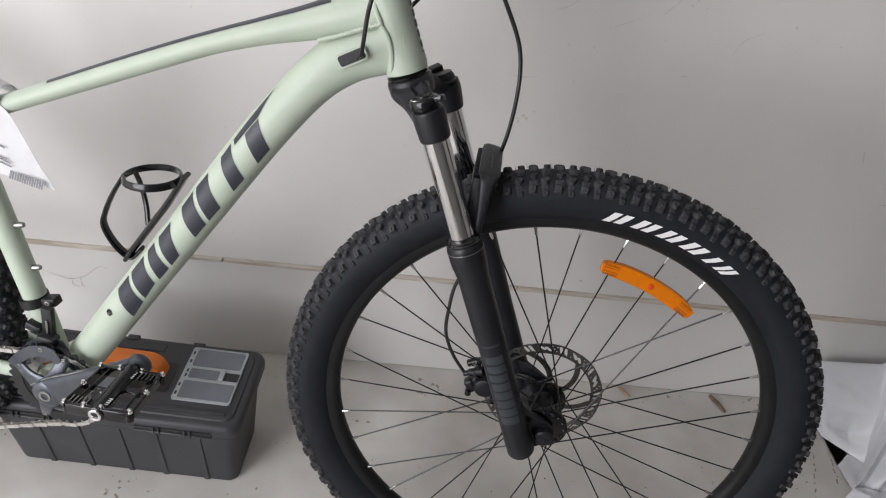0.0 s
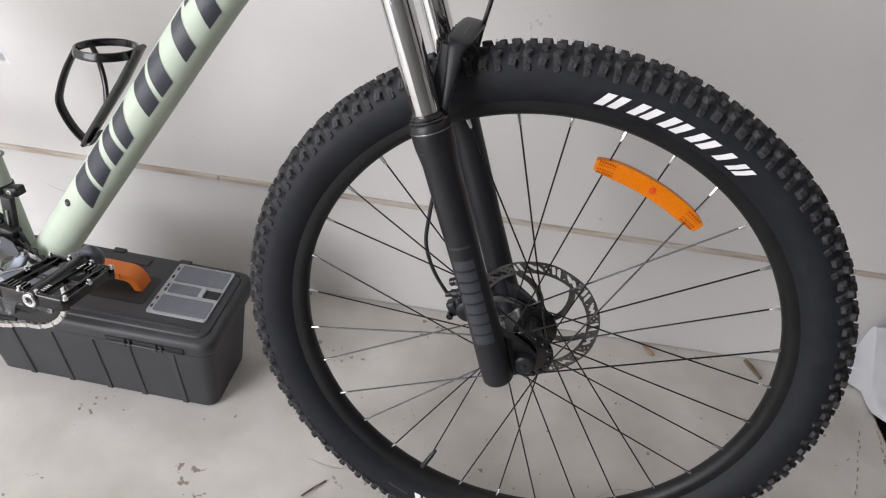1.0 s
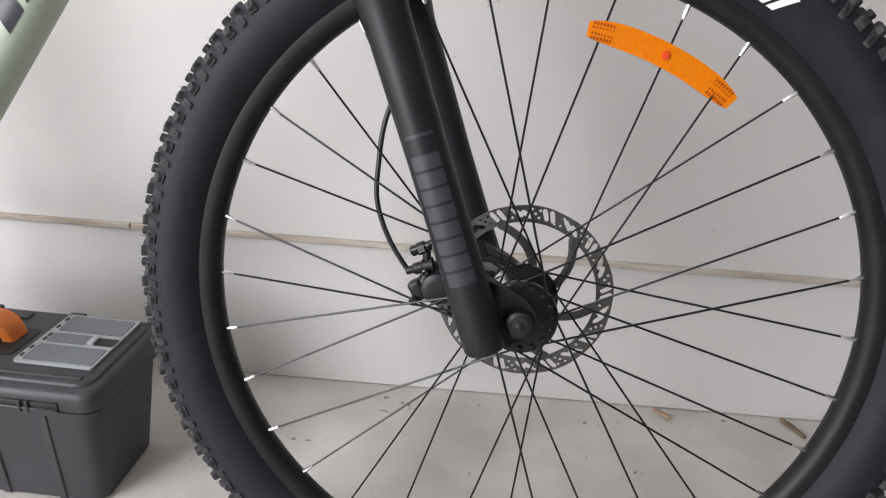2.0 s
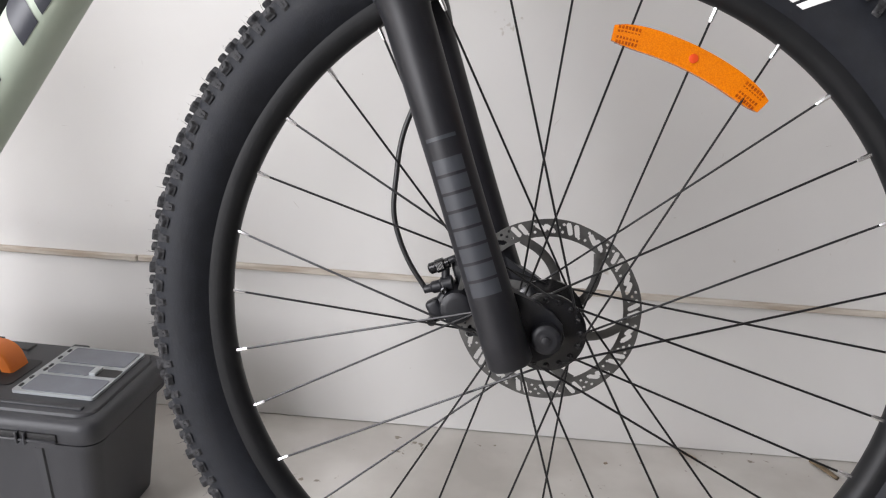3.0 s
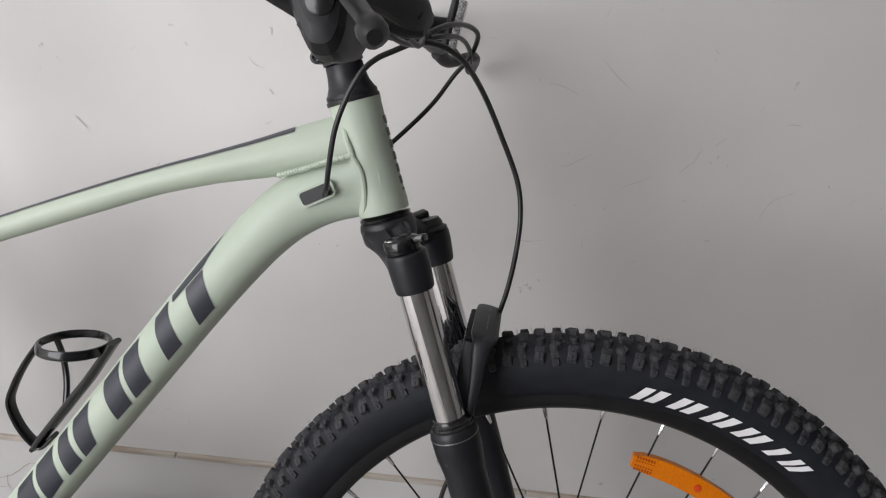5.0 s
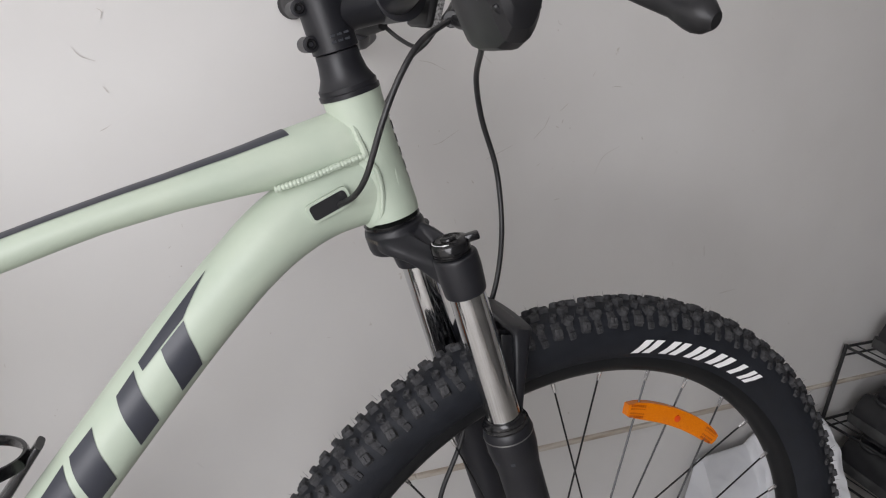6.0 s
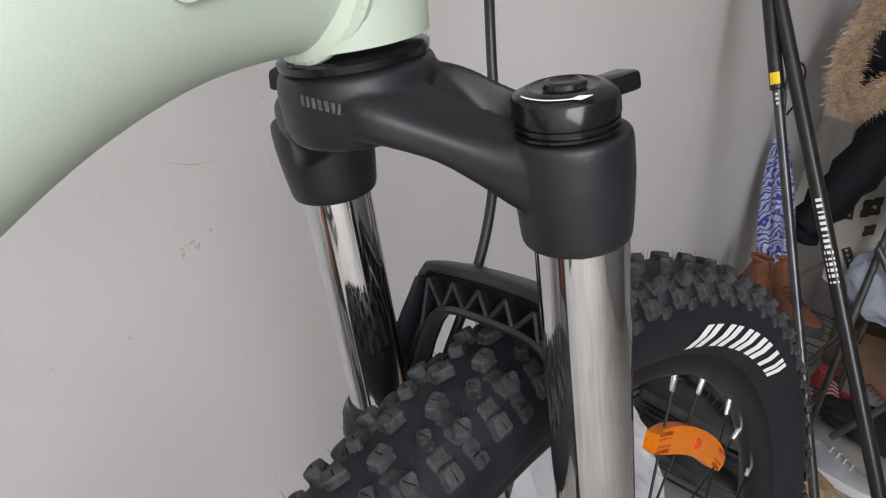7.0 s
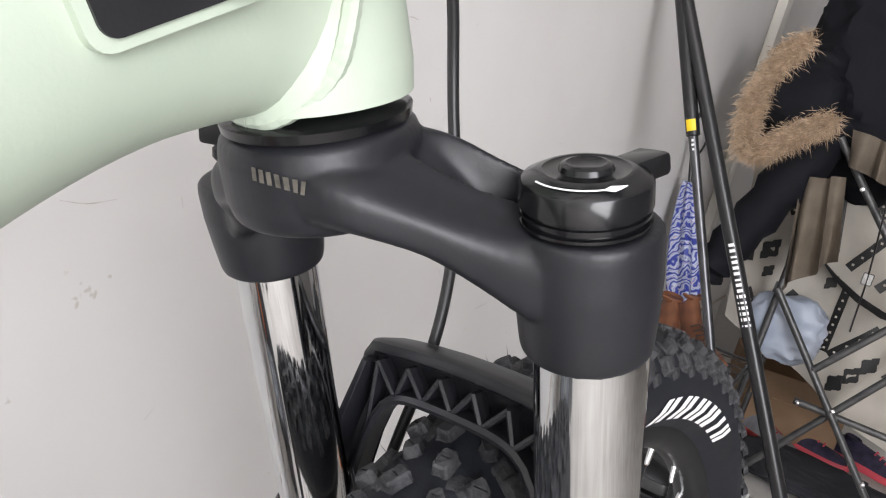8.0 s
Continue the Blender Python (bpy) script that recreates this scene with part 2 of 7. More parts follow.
def wall_with_openings(name, x0, x1, y0, y1, h, holes, label):
    """A wall along x with rectangular openings (xa, xb, za, zb), in order of x."""
    bm = bm_new()
    x = x0
    for xa, xb, za, zb in holes:
        block(bm, pose((x + xa) / 2, (y0 + y1) / 2, h / 2), (xa - x, y1 - y0, h))
        if za > 0:
            block(bm, pose((xa + xb) / 2, (y0 + y1) / 2, za / 2), (xb - xa, y1 - y0, za))
        block(bm, pose((xa + xb) / 2, (y0 + y1) / 2, (zb + h) / 2), (xb - xa, y1 - y0, h - zb))
        x = xb
    block(bm, pose((x + x1) / 2, (y0 + y1) / 2, h / 2), (x1 - x, y1 - y0, h))
    return structure(name, bm, BACK, label)


wall_with_openings("wall_south", X0, X1, Y0 - 0.12, Y0, H, [(-3.98, -1.26, 0.0, 2.32)], "added wall with a raised garage door opening, its grey set for bounce light")
slab("wall_west", (X0 - 0.12, Y0, 0), (X0, Y1 + 0.12, H), SIDE, "added side wall, its grey set for bounce light")

# thin cover strip where the upper board ends over the lower band
bm = bm_new()
for k in range(13):
    xa, xb = X0 + 0.58 * k, min(X1, X0 + 0.58 * (k + 1)) - 0.002
    block(bm, pose((xa + xb) / 2, Y1 - 0.0035, 0.2515 + random.uniform(-0.0008, 0.0008)), (xb - xa, 0.011, 0.009), 0.0015, 1)
structure("trim_wall_strip", bm, BATTEN, "thin soiled timber cover strip along the wall")

# ---- the bicycle: x forward, z up, y to its left, from the front hub; it leans on the wall ----
BIKE_M = pose(0, 0.988, 0.3674, -6.65, 0, -5.74)
bike = thing("mountain_bike", BIKE_M, "sage green hardtail mountain bike with black fork leaning on the wall", "bicycle")

# -- front wheel --
R_IN, R_CROWN = 0.2935, 0.3668
NIPPLES = [radians(1.0 + 11.25 * k) for k in range(32)]


def ring_profile(prof, seg=160):
    bm = bm_new()
    rows = []
    for k in range(seg):
        a = 2 * math.pi * k / seg
        rows.append([(math.cos(a) * r, y, math.sin(a) * r) for r, y in prof])
    return grid(bm, rows, close_u=True)


TYRE = [(0.3085, 0.0105), (0.3125, 0.0145), (0.318, 0.0205), (0.327, 0.0256), (0.3370, 0.0277), (0.3465, 0.0270), (0.3545, 0.0243),
        (0.3606, 0.0195), (0.3645, 0.0132), (0.3664, 0.006), (0.3668, 0.0)]
TYRE = TYRE + [(r, -y) for r, y in TYRE[-2::-1]]


SQUARE = [(-0.75, -1), (0.75, -1), (1, -0.7), (1, 0.7), (0.75, 1), (-0.75, 1), (-1, 0.7), (-1, -0.7)]
KITE = [(-0.25, -1), (0.25, -1), (1, -0.2), (1, 0.2), (0.25, 1), (-0.25, 1), (-1, 0.2), (-1, -0.2)]
TURNS = 74
STEP = 2 * math.pi / TURNS


def tread_block(verts, faces, rnd, a, y, la, ly, h, twist, shape, cut=True):
    """One moulded knob with a ramped foot and a sipe across its top, at angle a and sideways place y of the carcass."""
    # base point on the carcass
    ay = abs(y)
    best = min(range(4, 10), key=lambda i: 0 if TYRE[i + 1][1] <= ay <= TYRE[i][1] else 1)
    (ra, ya), (rb, yb) = TYRE[best], TYRE[best + 1]
    f = 0 if ya == yb else min(max((ay - ya) / (yb - ya), 0), 1)
    r0 = ra + (rb - ra) * f - 0.001
    nr, ny = (ya - yb), (rb - ra)
    ln = math.hypot(nr, ny)
    nr, ny = nr / ln, ny / ln * (1 if y >= 0 else -1)
    er, ey = -ny, nr
    ct, st = math.cos(twist), math.sin(twist)

    def p(u, v, w):
        uu, vv = u * ct - v * st, u * st + v * ct
        r = r0 + nr * w + er * vv
        yy = y + ny * w + ey * vv
        aa = a + uu / R_CROWN
        return (math.cos(aa) * r, yy, math.sin(aa) * r)
    n = len(verts)
    m = len(shape)
    tiers = ((1.22, 0.0), (1.04, 0.28), (0.96, 0.82), (0.84, 1.0))
    for j, (k, w) in enumerate(tiers):
        for u, v in shape:
            d = 1 + rnd.uniform(-0.07, 0.07)
            ramp = 0.0060 if (j == 0 and cut and v * (1 if y >= 0 else -1) < 0 and abs(y) > 0.017) else 0.0
            verts.append(p(u * la * k * d, v * ly * k * d - (ramp if y >= 0 else -ramp), h * w))
    for j in range(3):
        for i in range(m):
            q = (i + 1) % m
            faces.append((n + j * m + i, n + j * m + q, n + j * m + m + q, n + j * m + m + i))
    # a sipe across the top
    t0 = n + 3 * m
    c0 = len(verts)
    hs = h - (0.0016 if cut else 0.0)
    sl = 0.07
    verts.extend([p(-la * sl, -ly * 0.62, h), p(la * sl, -ly * 0.62, h), p(la * sl, ly * 0.62, h), p(-la * sl, ly * 0.62, h)])
    verts.extend([p(-la * sl, -ly * 0.55, hs), p(la * sl, -ly * 0.55, hs), p(la * sl, ly * 0.55, hs), p(-la * sl, ly * 0.55, hs)])
    near = [min(range(4), key=lambda c: (shape[i][0] - (-1, 1, 1, -1)[c]) ** 2 + (shape[i][1] - (-1, -1, 1, 1)[c]) ** 2) for i in range(m)]
    for i in range(m):
        q = (i + 1) % m
        if near[i] == near[q]:
            faces.append((t0 + i, t0 + q, c0 + near[i]))
        else:
            faces.append((t0 + i, t0 + q, c0 + near[q], c0 + near[i]))
    for i in range(4):
        q = (i + 1) % 4
        faces.append((c0 + i, c0 + q, c0 + 4 + q, c0 + 4 + i))
    faces.append((c0 + 4, c0 + 5, c0 + 6, c0 + 7))


def tread_row(odd, s):
    """The knobs of one pitch on one side: share of the pitch, then place, half sizes, height, twist and outline."""
    return [(0.0, s * (0.0046 if odd else 0.0058), 0.0052, 0.0034, 0.0060, (0.10 if odd else 0.35) * s, SQUARE),
            (0.48, s * (0.0110 if odd else 0.0122), 0.0042, 0.0036, 0.0058, 0.25 * s, KITE),
            (0.05, s * 0.0182, 0.0052, 0.0044, 0.0064, (0.15 + 0.25 * odd) * s, KITE),
            (0.55, s * 0.0240, 0.0044, 0.0046, 0.0048, -0.15 * s, SQUARE),
            (0.05, s * 0.0256, 0.0032, 0.0034, 0.0026, 0.1 * s, SQUARE)]


def tread(pitches):
    """The knobs of those pitches in one mesh, and the fine moulding hairs all round."""
    verts, faces = [], []
    rnd = random.Random(5)

    def hair(a, y, tilt):
        n = len(verts)
        r0, w = 0.3685 - abs(y) * 0.30, 0.00022
        for da, dy in ((-w, -w), (w, -w), (0, w)):
            aa = a + da / R_CROWN
            verts.append((math.cos(aa) * r0, y + dy, math.sin(aa) * r0))
        aa = a + tilt / R_CROWN
        verts.append((math.cos(aa) * (r0 + 0.0085), y * 1.12, math.sin(aa) * (r0 + 0.0085)))
        faces.extend([(n, n + 1, n + 3), (n + 1, n + 2, n + 3), (n + 2, n, n + 3)])

    for k in range(TURNS):
        for s in (1, -1):
            a = (k + (0 if s > 0 else 0.5)) * STEP
            if k in pitches:
                for share, y, la, ly, h, twist, shape in tread_row(k % 2, s):
                    tread_block(verts, faces, rnd, a + share * STEP, y, la, ly, h, twist, shape)
            for _ in range(2):
                hair(a + STEP * rnd.random(), s * rnd.uniform(0.016, 0.024), rnd.uniform(-0.003, 0.003))
                hair(a + STEP * rnd.random(), s * rnd.uniform(0.002, 0.016), rnd.uniform(-0.004, 0.004))
    bm = bm_new()
    me = bpy.data.meshes.new("knobs")
    me.from_pydata(verts, [], faces)
    bm.from_mesh(me)
    bpy.data.meshes.remove(me)
    return bm


def tread_knobs(pitches, parent):
    """The same knobs as pieces of their own, alike ones sharing one mesh turned about the axle."""
    shared = {}
    for k in pitches:
        for s in (1, -1):
            for n, (share, y, la, ly, h, twist, shape) in enumerate(tread_row(k % 2, s)):
                key = (k % 2, s, n)
                if key not in shared:
                    verts, faces = [], []
                    tread_block(verts, faces, random.Random(n + 9 * s), 0.0, y, la, ly, h, twist, shape)
                    bm = bm_new()
                    me = bpy.data.meshes.new("knob")
                    me.from_pydata(verts, [], faces)
                    bm.from_mesh(me)
                    bpy.data.meshes.remove(me)
                    ob = part("knob", bm, TREAD, parent, smooth=False)
                    shared[key] = ob.data
                else:
                    ob = new("knob", shared[key])
                    ob.parent = parent
                ob.matrix_local = Matrix.Rotation(-((k + (0 if s > 0 else 0.5)) + share) * STEP, 4, "Y")


RIM_PROFILE = [(R_IN, 0.0), (R_IN + 0.0012, 0.006), (R_IN + 0.006, 0.0112), (0.304, 0.0132), (0.3118, 0.0132), (0.3122, 0.0112), (0.306, 0.0105),
               (0.306, -0.0105), (0.3122, -0.0112), (0.3118, -0.0132), (0.304, -0.0132), (R_IN + 0.006, -0.0112), (R_IN + 0.0012, -0.006)]
front_wheel = part("front_wheel", ring_profile(RIM_PROFILE), RIM, bike, "black alloy rim of the front wheel")
part("tyre", ring_profile(TYRE), RUBBER, front_wheel, "black rubber knobbly tyre")
NEAR = range(9, 39)
tagged(part("tread", tread([k for k in range(TURNS) if k not in NEAR]), TREAD, front_wheel, "black rubber tread blocks with moulding hairs", smooth=False), kind="stuff")
tread_knobs(NEAR, front_wheel)

# hub: shell, flanges, axle ends
bm = bm_new()
lathe(bm, (0, -0.0405, 0), (0, 1, 0), [(0, 0.0095), (0.0015, 0.030), (0.004, 0.0335), (0.0075, 0.0335), (0.010, 0.029), (0.016, 0.019), (0.045, 0.018), (0.055, 0.021),
                                        (0.060, 0.0335), (0.0645, 0.0335), (0.067, 0.028), (0.076, 0.025), (0.078, 0.010)], 40)
for k in range(16):
    a = radians(22.5 * k + 6)
    lathe(bm, (math.cos(a) * 0.0285, -0.0415, math.sin(a) * 0.0285), (0, 1, 0), [(0, 0.0012), (0.0012, 0.0026), (0.002, 0.0026)], 8)
part("hub", bm, GLOSS, front_wheel, "black hub shell with drilled flanges")
bm = bm_new()
lathe(bm, (0, -0.0640, 0), (0, 1, 0), [(0, 0.0020), (0.0006, 0.0034), (0.002, 0.0036), (0.0024, 0.0060), (0.006, 0.0060), (0.007, 0.006), (0.12, 0.006), (0.124, 0.0085), (0.129, 0.0085), (0.131, 0.004)], 20)
part("axle", bm, MATTE, front_wheel, "dark axle with a hex nut")

# spokes and nipples, laced three-cross
for k, th in enumerate(NIPPLES):
    right = k % 2 == 1
    lead = 1 if k % 4 in (0, 3) else -1
    yf = -0.035 if right else 0.0225
    ah = th + lead * radians(70)
    hubp = Vector((math.cos(ah) * 0.0285, yf + (0.0035 if lead > 0 else -0.0035), math.sin(ah) * 0.0285))
    rimp = Vector((math.cos(th) * R_IN, 0.0015 if not right else -0.0015, math.sin(th) * R_IN))
    bm = bm_new()
    way = (hubp - rimp).normalized()
    sweep(bm, [rimp + way * 0.006, rimp.lerp(hubp, 0.5), hubp], 0.00105, seg=6, side=(0.3, 1, 0.2))
    part("spoke", bm, SPOKE, front_wheel)
    bm = bm_new()
    lathe(bm, rimp - way * 0.002, way, [(0, 0.0024), (0.004, 0.0022), (0.012, 0.0018), (0.0135, 0.0012)], 8)
    part("nipple", bm, SILVER, front_wheel)

# brake disc: slotted ring on six swept arms
def brake_disc():
    bm = bm_new()
    y, th = 0.0395, 0.0018
    nA, nR, r0, r1 = 1300, 30, 0.0700, 0.0868
    vs = {}

    def hole(a, r):
        """Slanted slots and small round holes, repeating ten times round the ring."""
        u = (a % radians(36)) * 0.078
        v = r - 0.0784
        for cu, cv, half, tilt, w in ((0.005, 0.0010, 0.0038, 1.15, 0.0023), (0.0118, 0.0010, 0.0038, 1.15, 0.0023), (0.0302, -0.0006, 0.0034, 0.6, 0.0023), (0.0378, 0.0002, 0.0034, 0.6, 0.0023)):
            du, dv = u - cu, v - cv
            al = du * math.cos(tilt) + dv * math.sin(tilt)
            ac = -du * math.sin(tilt) + dv * math.cos(tilt)
            al = max(0.0, abs(al) - half)
            if math.hypot(al, ac) < w:
                return True
        for cu, cv in ((0.0175, 0.004), (0.0175, -0.003), (0.0215, 0.0005), (0.0250, 0.0045), (0.0255, -0.0035), (0.0435, 0.004), (0.0440, -0.0035), (0.0010, -0.0045)):
            if math.hypot(u - cu, v - cv) < 0.0014:
                return True
        return False

    def vert(i, j):
        i = i % nA
        if (i, j) not in vs:
            a = 2 * math.pi * i / nA
            r = r0 + (r1 - r0) * j / nR
            if j == nR:
                r -= 0.0020 * (1 - abs(math.sin(5 * a + 0.4)) ** 0.35)
            vs[(i, j)] = bm.verts.new((math.cos(a) * r, y, math.sin(a) * r))
        return vs[(i, j)]
    for i in range(nA):
        for j in range(nR):
            if not (0 < j < nR - 1 and hole(2 * math.pi * (i + 0.5) / nA, r0 + (r1 - r0) * (j + 0.5) / nR)):
                bm.faces.new((vert(i, j), vert(i + 1, j), vert(i + 1, j + 1), vert(i, j + 1)))
    r = bmesh.ops.extrude_face_region(bm, geom=list(bm.faces))
    for v in r["geom"]:
        if isinstance(v, bmesh.types.BMVert):
            v.co.y += th
    return bm


ROTOR = vary(material("worn_rotor_steel", (0.13, 0.128, 0.125), 0.42, 0.85), (0.085, 0.084, 0.082), (0.15, 0.148, 0.143), 60, rough=(0.34, 0.52))
part("brake_disc", brake_disc(), ROTOR, front_wheel, "slotted steel brake disc", smooth=False)
for k in range(6):
    a0 = radians(60 * k + 12)
    bm = bm_new()
    pts = [(math.cos(a0 + 0.75 * s) * (0.022 + 0.0495 * s), 0.0404, math.sin(a0 + 0.75 * s) * (0.022 + 0.0495 * s)) for s in (0, 0.25, 0.5, 0.75, 1.0)]
    sweep(bm, smooth_path(pts, 3), 0.0009, 0.0042, seg=4, side=(0, 1, 0))
    part("disc_arm", bm, ROTOR, front_wheel)

# amber spoke reflector, a bent lens with a clip in its middle
def arc_slab(bm, r0, r1, a0, a1, y, depth, n=14, crown=0.0, ends=0.004):
    rows = []
    for i in range(n + 1):
        a = a0 + (a1 - a0) * i / n
        e = 1 - abs(2 * i / n - 1) ** 6
        ra, rb = r0 + (1 - e) * ends, r1 - (1 - e) * ends
        c, s = math.cos(a), math.sin(a)
        rows.append([(c * ra, y - depth, s * ra), (c * (ra + rb) / 2, y - depth - crown, s * (ra + rb) / 2), (c * rb, y - depth, s * rb), (c * rb, y + depth, s * rb), (c * ra, y + depth, s * ra)])
    return grid(bm, rows)


bm = arc_slab(bm_new(), 0.2405, 0.2605, radians(52.5), radians(83.5), -0.004, 0.004, 16, 0.001)
reflector = part("spoke_reflector", bm, AMBER, front_wheel, "amber plastic spoke reflector")
DARK_AMBER = vary(material("dark_amber", (0.30, 0.05, 0.0), 0.25), (0.22, 0.035, 0.0), (0.42, 0.08, 0.0), 500, 1)
bm = bm_new()
lathe(bm, (math.cos(radians(68)) * 0.2505, -0.0105, math.sin(radians(68)) * 0.2505), (0, 1, 0), [(0, 0.0015), (0.0005, 0.0036), (0.003, 0.0040)], 16)
part("lens_clip", bm, material("red_clip", (0.62, 0.06, 0.01), 0.25), reflector, "red-orange clip in the middle of the lens")
for a0 in [53.6 + 0.62 * k for k in range(7)] + [78.6 + 0.62 * k for k in range(7)]:
    for r0 in (0.2428, 0.2468, 0.2508, 0.2548):
        part("lens_panel", arc_slab(bm_new(), r0, r0 + 0.0026, radians(a0), radians(a0 + 0.40), -0.0050, 0.0038, 1, ends=0.0), DARK_AMBER, reflector)

# valve
bm = bm_new()
av = radians(-112)
d = Vector((-math.cos(av), 0, -math.sin(av)))
lathe(bm, Vector((math.cos(av), 0, math.sin(av))) * R_IN, d, [(-0.002, 0.0045), (0.004, 0.0042), (0.006, 0.0036), (0.03, 0.0034), (0.031, 0.0026), (0.04, 0.0024), (0.041, 0.001)], 12)
part("valve", bm, PLASTIC, front_wheel, "black valve stem with cap")

# pale blocks of the sidewall lettering
def sidewall_block(bm, a0, a1, r0, r1, slant, lift=0.0007):
    def yy(r):
        for (ra, ya), (rb, yb) in zip(TYRE, TYRE[1:]):
            if ra <= r <= rb:
                return ya + (yb - ya) * (r - ra) / (rb - ra)
        return 0.02
    rows = []
    for j in range(7):
        r = r0 + (r1 - r0) * j / 6
        sh = slant * (j / 6 - 0.5)
        rows.append([(math.cos(a0 + (a1 - a0) * i / 4 + sh) * r, -yy(r) - lift, math.sin(a0 + (a1 - a0) * i / 4 + sh) * r) for i in range(5)])
    return grid(bm, rows, close_v=False, caps=False)


for a0, a1, pieces in ((87.0, 82.2, 2), (80.9, 76.2, 2), (75.1, 70.4, 2), (69.5, 64.8, 2), (63.4, 61.4, 1), (60.3, 57.0, 2)):
    bm = bm_new()
    w = (a1 - a0) / pieces
    for q in range(pieces):
        sidewall_block(bm, radians(a0 + w * q), radians(a0 + w * (q + 1) - w * 0.30), 0.3192, 0.3352, radians(-2.0))
    part("sidewall_mark", bm, WHITE_PRINT, front_wheel, "white printed block on the sidewall")
for a0, a1, r0, r1 in ((-98.5, -101, 0.3235, 0.338), (-102, -104.2, 0.3235, 0.338), (-105, -107, 0.3235, 0.338), (-107.8, -109.5, 0.3235, 0.338)):
    part("sidewall_mark", sidewall_block(bm_new(), radians(a0), radians(a1), r0, r1, radians(2)), WHITE_PRINT, front_wheel, "white printed block on the sidewall")
for q in range(9):
    a0 = -112 - 0.62 * q
    part("sidewall_mark", sidewall_block(bm_new(), radians(a0), radians(a0 - 0.42), 0.329, 0.3325, 0.0), GREY_PRINT, front_wheel, "small grey print on the sidewall")

# -- fork: legs along one axis, offset ahead of the steering axis --
AX = Vector((-0.3634, -0.0095, 0.9315))
FOOT = {1: Vector((-0.0345, -0.065, 0)), -1: Vector((-0.0345, 0.0625, 0))}


def leg(side, s):
    return FOOT[side] + AX * s


for side in (1, -1):
    bm = bm_new()
    lathe(bm, leg(side, 0), AX, [(-0.0255, 0.0135), (-0.0248, 0.0165), (-0.0215, 0.0186), (0.0, 0.0190), (0.06, 0.0180), (0.14, 0.0178), (0.22, 0.0188), (0.262, 0.0192), (0.272, 0.0205),
                                   (0.283, 0.0218), (0.300, 0.0220), (0.3065, 0.0208), (0.3085, 0.0188)], 40)
    # dropout web reaching forward to the axle
    y0 = -0.065 * side
    web = [(-0.044, 0.046), (-0.030, 0.037), (-0.014, 0.030), (0.003, 0.021), (0.0125, 0.011), (0.0150, 0.0), (0.0125, -0.010), (0.005, -0.0175), (-0.006, -0.0215), (-0.026, -0.0235)]
    outer = [(x, (0.0605 if x < -0.030 else 0.0605 - 0.0125 * min(1.0, (x + 0.030) / 0.036)) * -side, z) for x, z in web]
    inner = [(x, 0.0455 * -side, z) for x, z in web]
    hub_o, hub_i = Vector((-0.012, 0.0500 * -side, 0.006)), Vector((-0.012, 0.0455 * -side, 0.006))
    for ring, mid in ((outer, hub_o), (inner, hub_i)):
        vs, c = [bm.verts.new(p) for p in ring], bm.verts.new(mid)
        for a, b in zip(vs, vs[1:] + vs[:1]):
            bm.faces.new((a, b, c))
    grid(bm, [outer, inner], caps=False)
    lathe(bm, (0, y0 + (0.0035 if side > 0 else -0.0165), 0), (0, 1, 0), [(0, 0.0080), (0.0004, 0.0105), (0.002, 0.0122), (0.013, 0.0128)], 28)
    lower = part("lower_leg", bm, MATTE, bike, "matte black fork lower leg")
    bm = bm_new()
    lathe(bm, leg(side, 0.3075), AX, [(0, 0.0200), (0.002, 0.0205), (0.0035, 0.0190), (0.005, 0.0190), (0.006, 0.0175), (0.009, 0.0165), (0.0095, 0.0152)], 36)
    part("dust_seal", bm, GLOSS, lower, "glossy black wiper seal")
    bm = bm_new()
    lathe(bm, leg(side, 0.2985), AX, [(0, 0.0222), (0.0006, 0.0224), (0.0012, 0.0222)], 36)
    part("seal_ring", bm, STEEL, lower)
    bm = bm_new()
    lathe(bm, leg(side, 0.30), AX, [(0, 0.015), (0.145, 0.015)], 48)
    part("stanchion", bm, CHROME, bike, "polished chrome fork stanchion")

# grey printed blocks down the outer face of the right leg
for k in range(9):
    s0 = 0.165 - 0.0142 * k if k else 0.168
    ds = 0.0118 if k else 0.003
    rows = []
    for j in range(6):
        s = s0 - ds * j / 5
        r = 0.0181 + 0.0004
        p0 = leg(1, s)
        rows.append([p0 + Vector((math.cos(a) * AX.z * r, -math.sin(a) * r, -math.cos(a) * AX.x * r)) for a in [radians(50 + 80 * i / 8) for i in range(9)]])
    part("leg_print", grid(bm_new(), rows, close_v=False, caps=False), GREY_PRINT, bike, "grey printed block on the fork leg")
for a0, a1 in ((152, 164), (114, 124)):
    for s0 in (0.2775,):
        rows = [[leg(1, s) + Vector((math.cos(a) * AX.z * 0.0221, -math.sin(a) * 0.0221, -math.cos(a) * AX.x * 0.0221)) for a in [radians(a0 + (a1 - a0) * i / 3) for i in range(4)]] for s in (s0, s0 + 0.0028)]
        part("leg_print", grid(bm_new(), rows, close_v=False, caps=False), GREY_PRINT, bike, "small grey print on the seal head")

# brace over the tyre, ahead of the stanchions: a rounded top plate on two columns, its back a truss
def brace_pt(y, lift=0.0, dx=0.0):
    """A point of the brace line at a sideways place y (-1 .. 1)."""
    k = abs(y)
    yy = math.copysign(0.0615 * min(1.0, k * 1.06), y)
    low = max(0.0, (k - 0.74) / 0.26)
    z = 0.3655 - 0.006 * k ** 2 - 0.020 * min(1.0, low * 2) ** 2 - 0.085 * max(0.0, low - 0.25) ** 1.1
    return Vector((-0.1290 + dx - 0.005 * low, yy, z - lift))


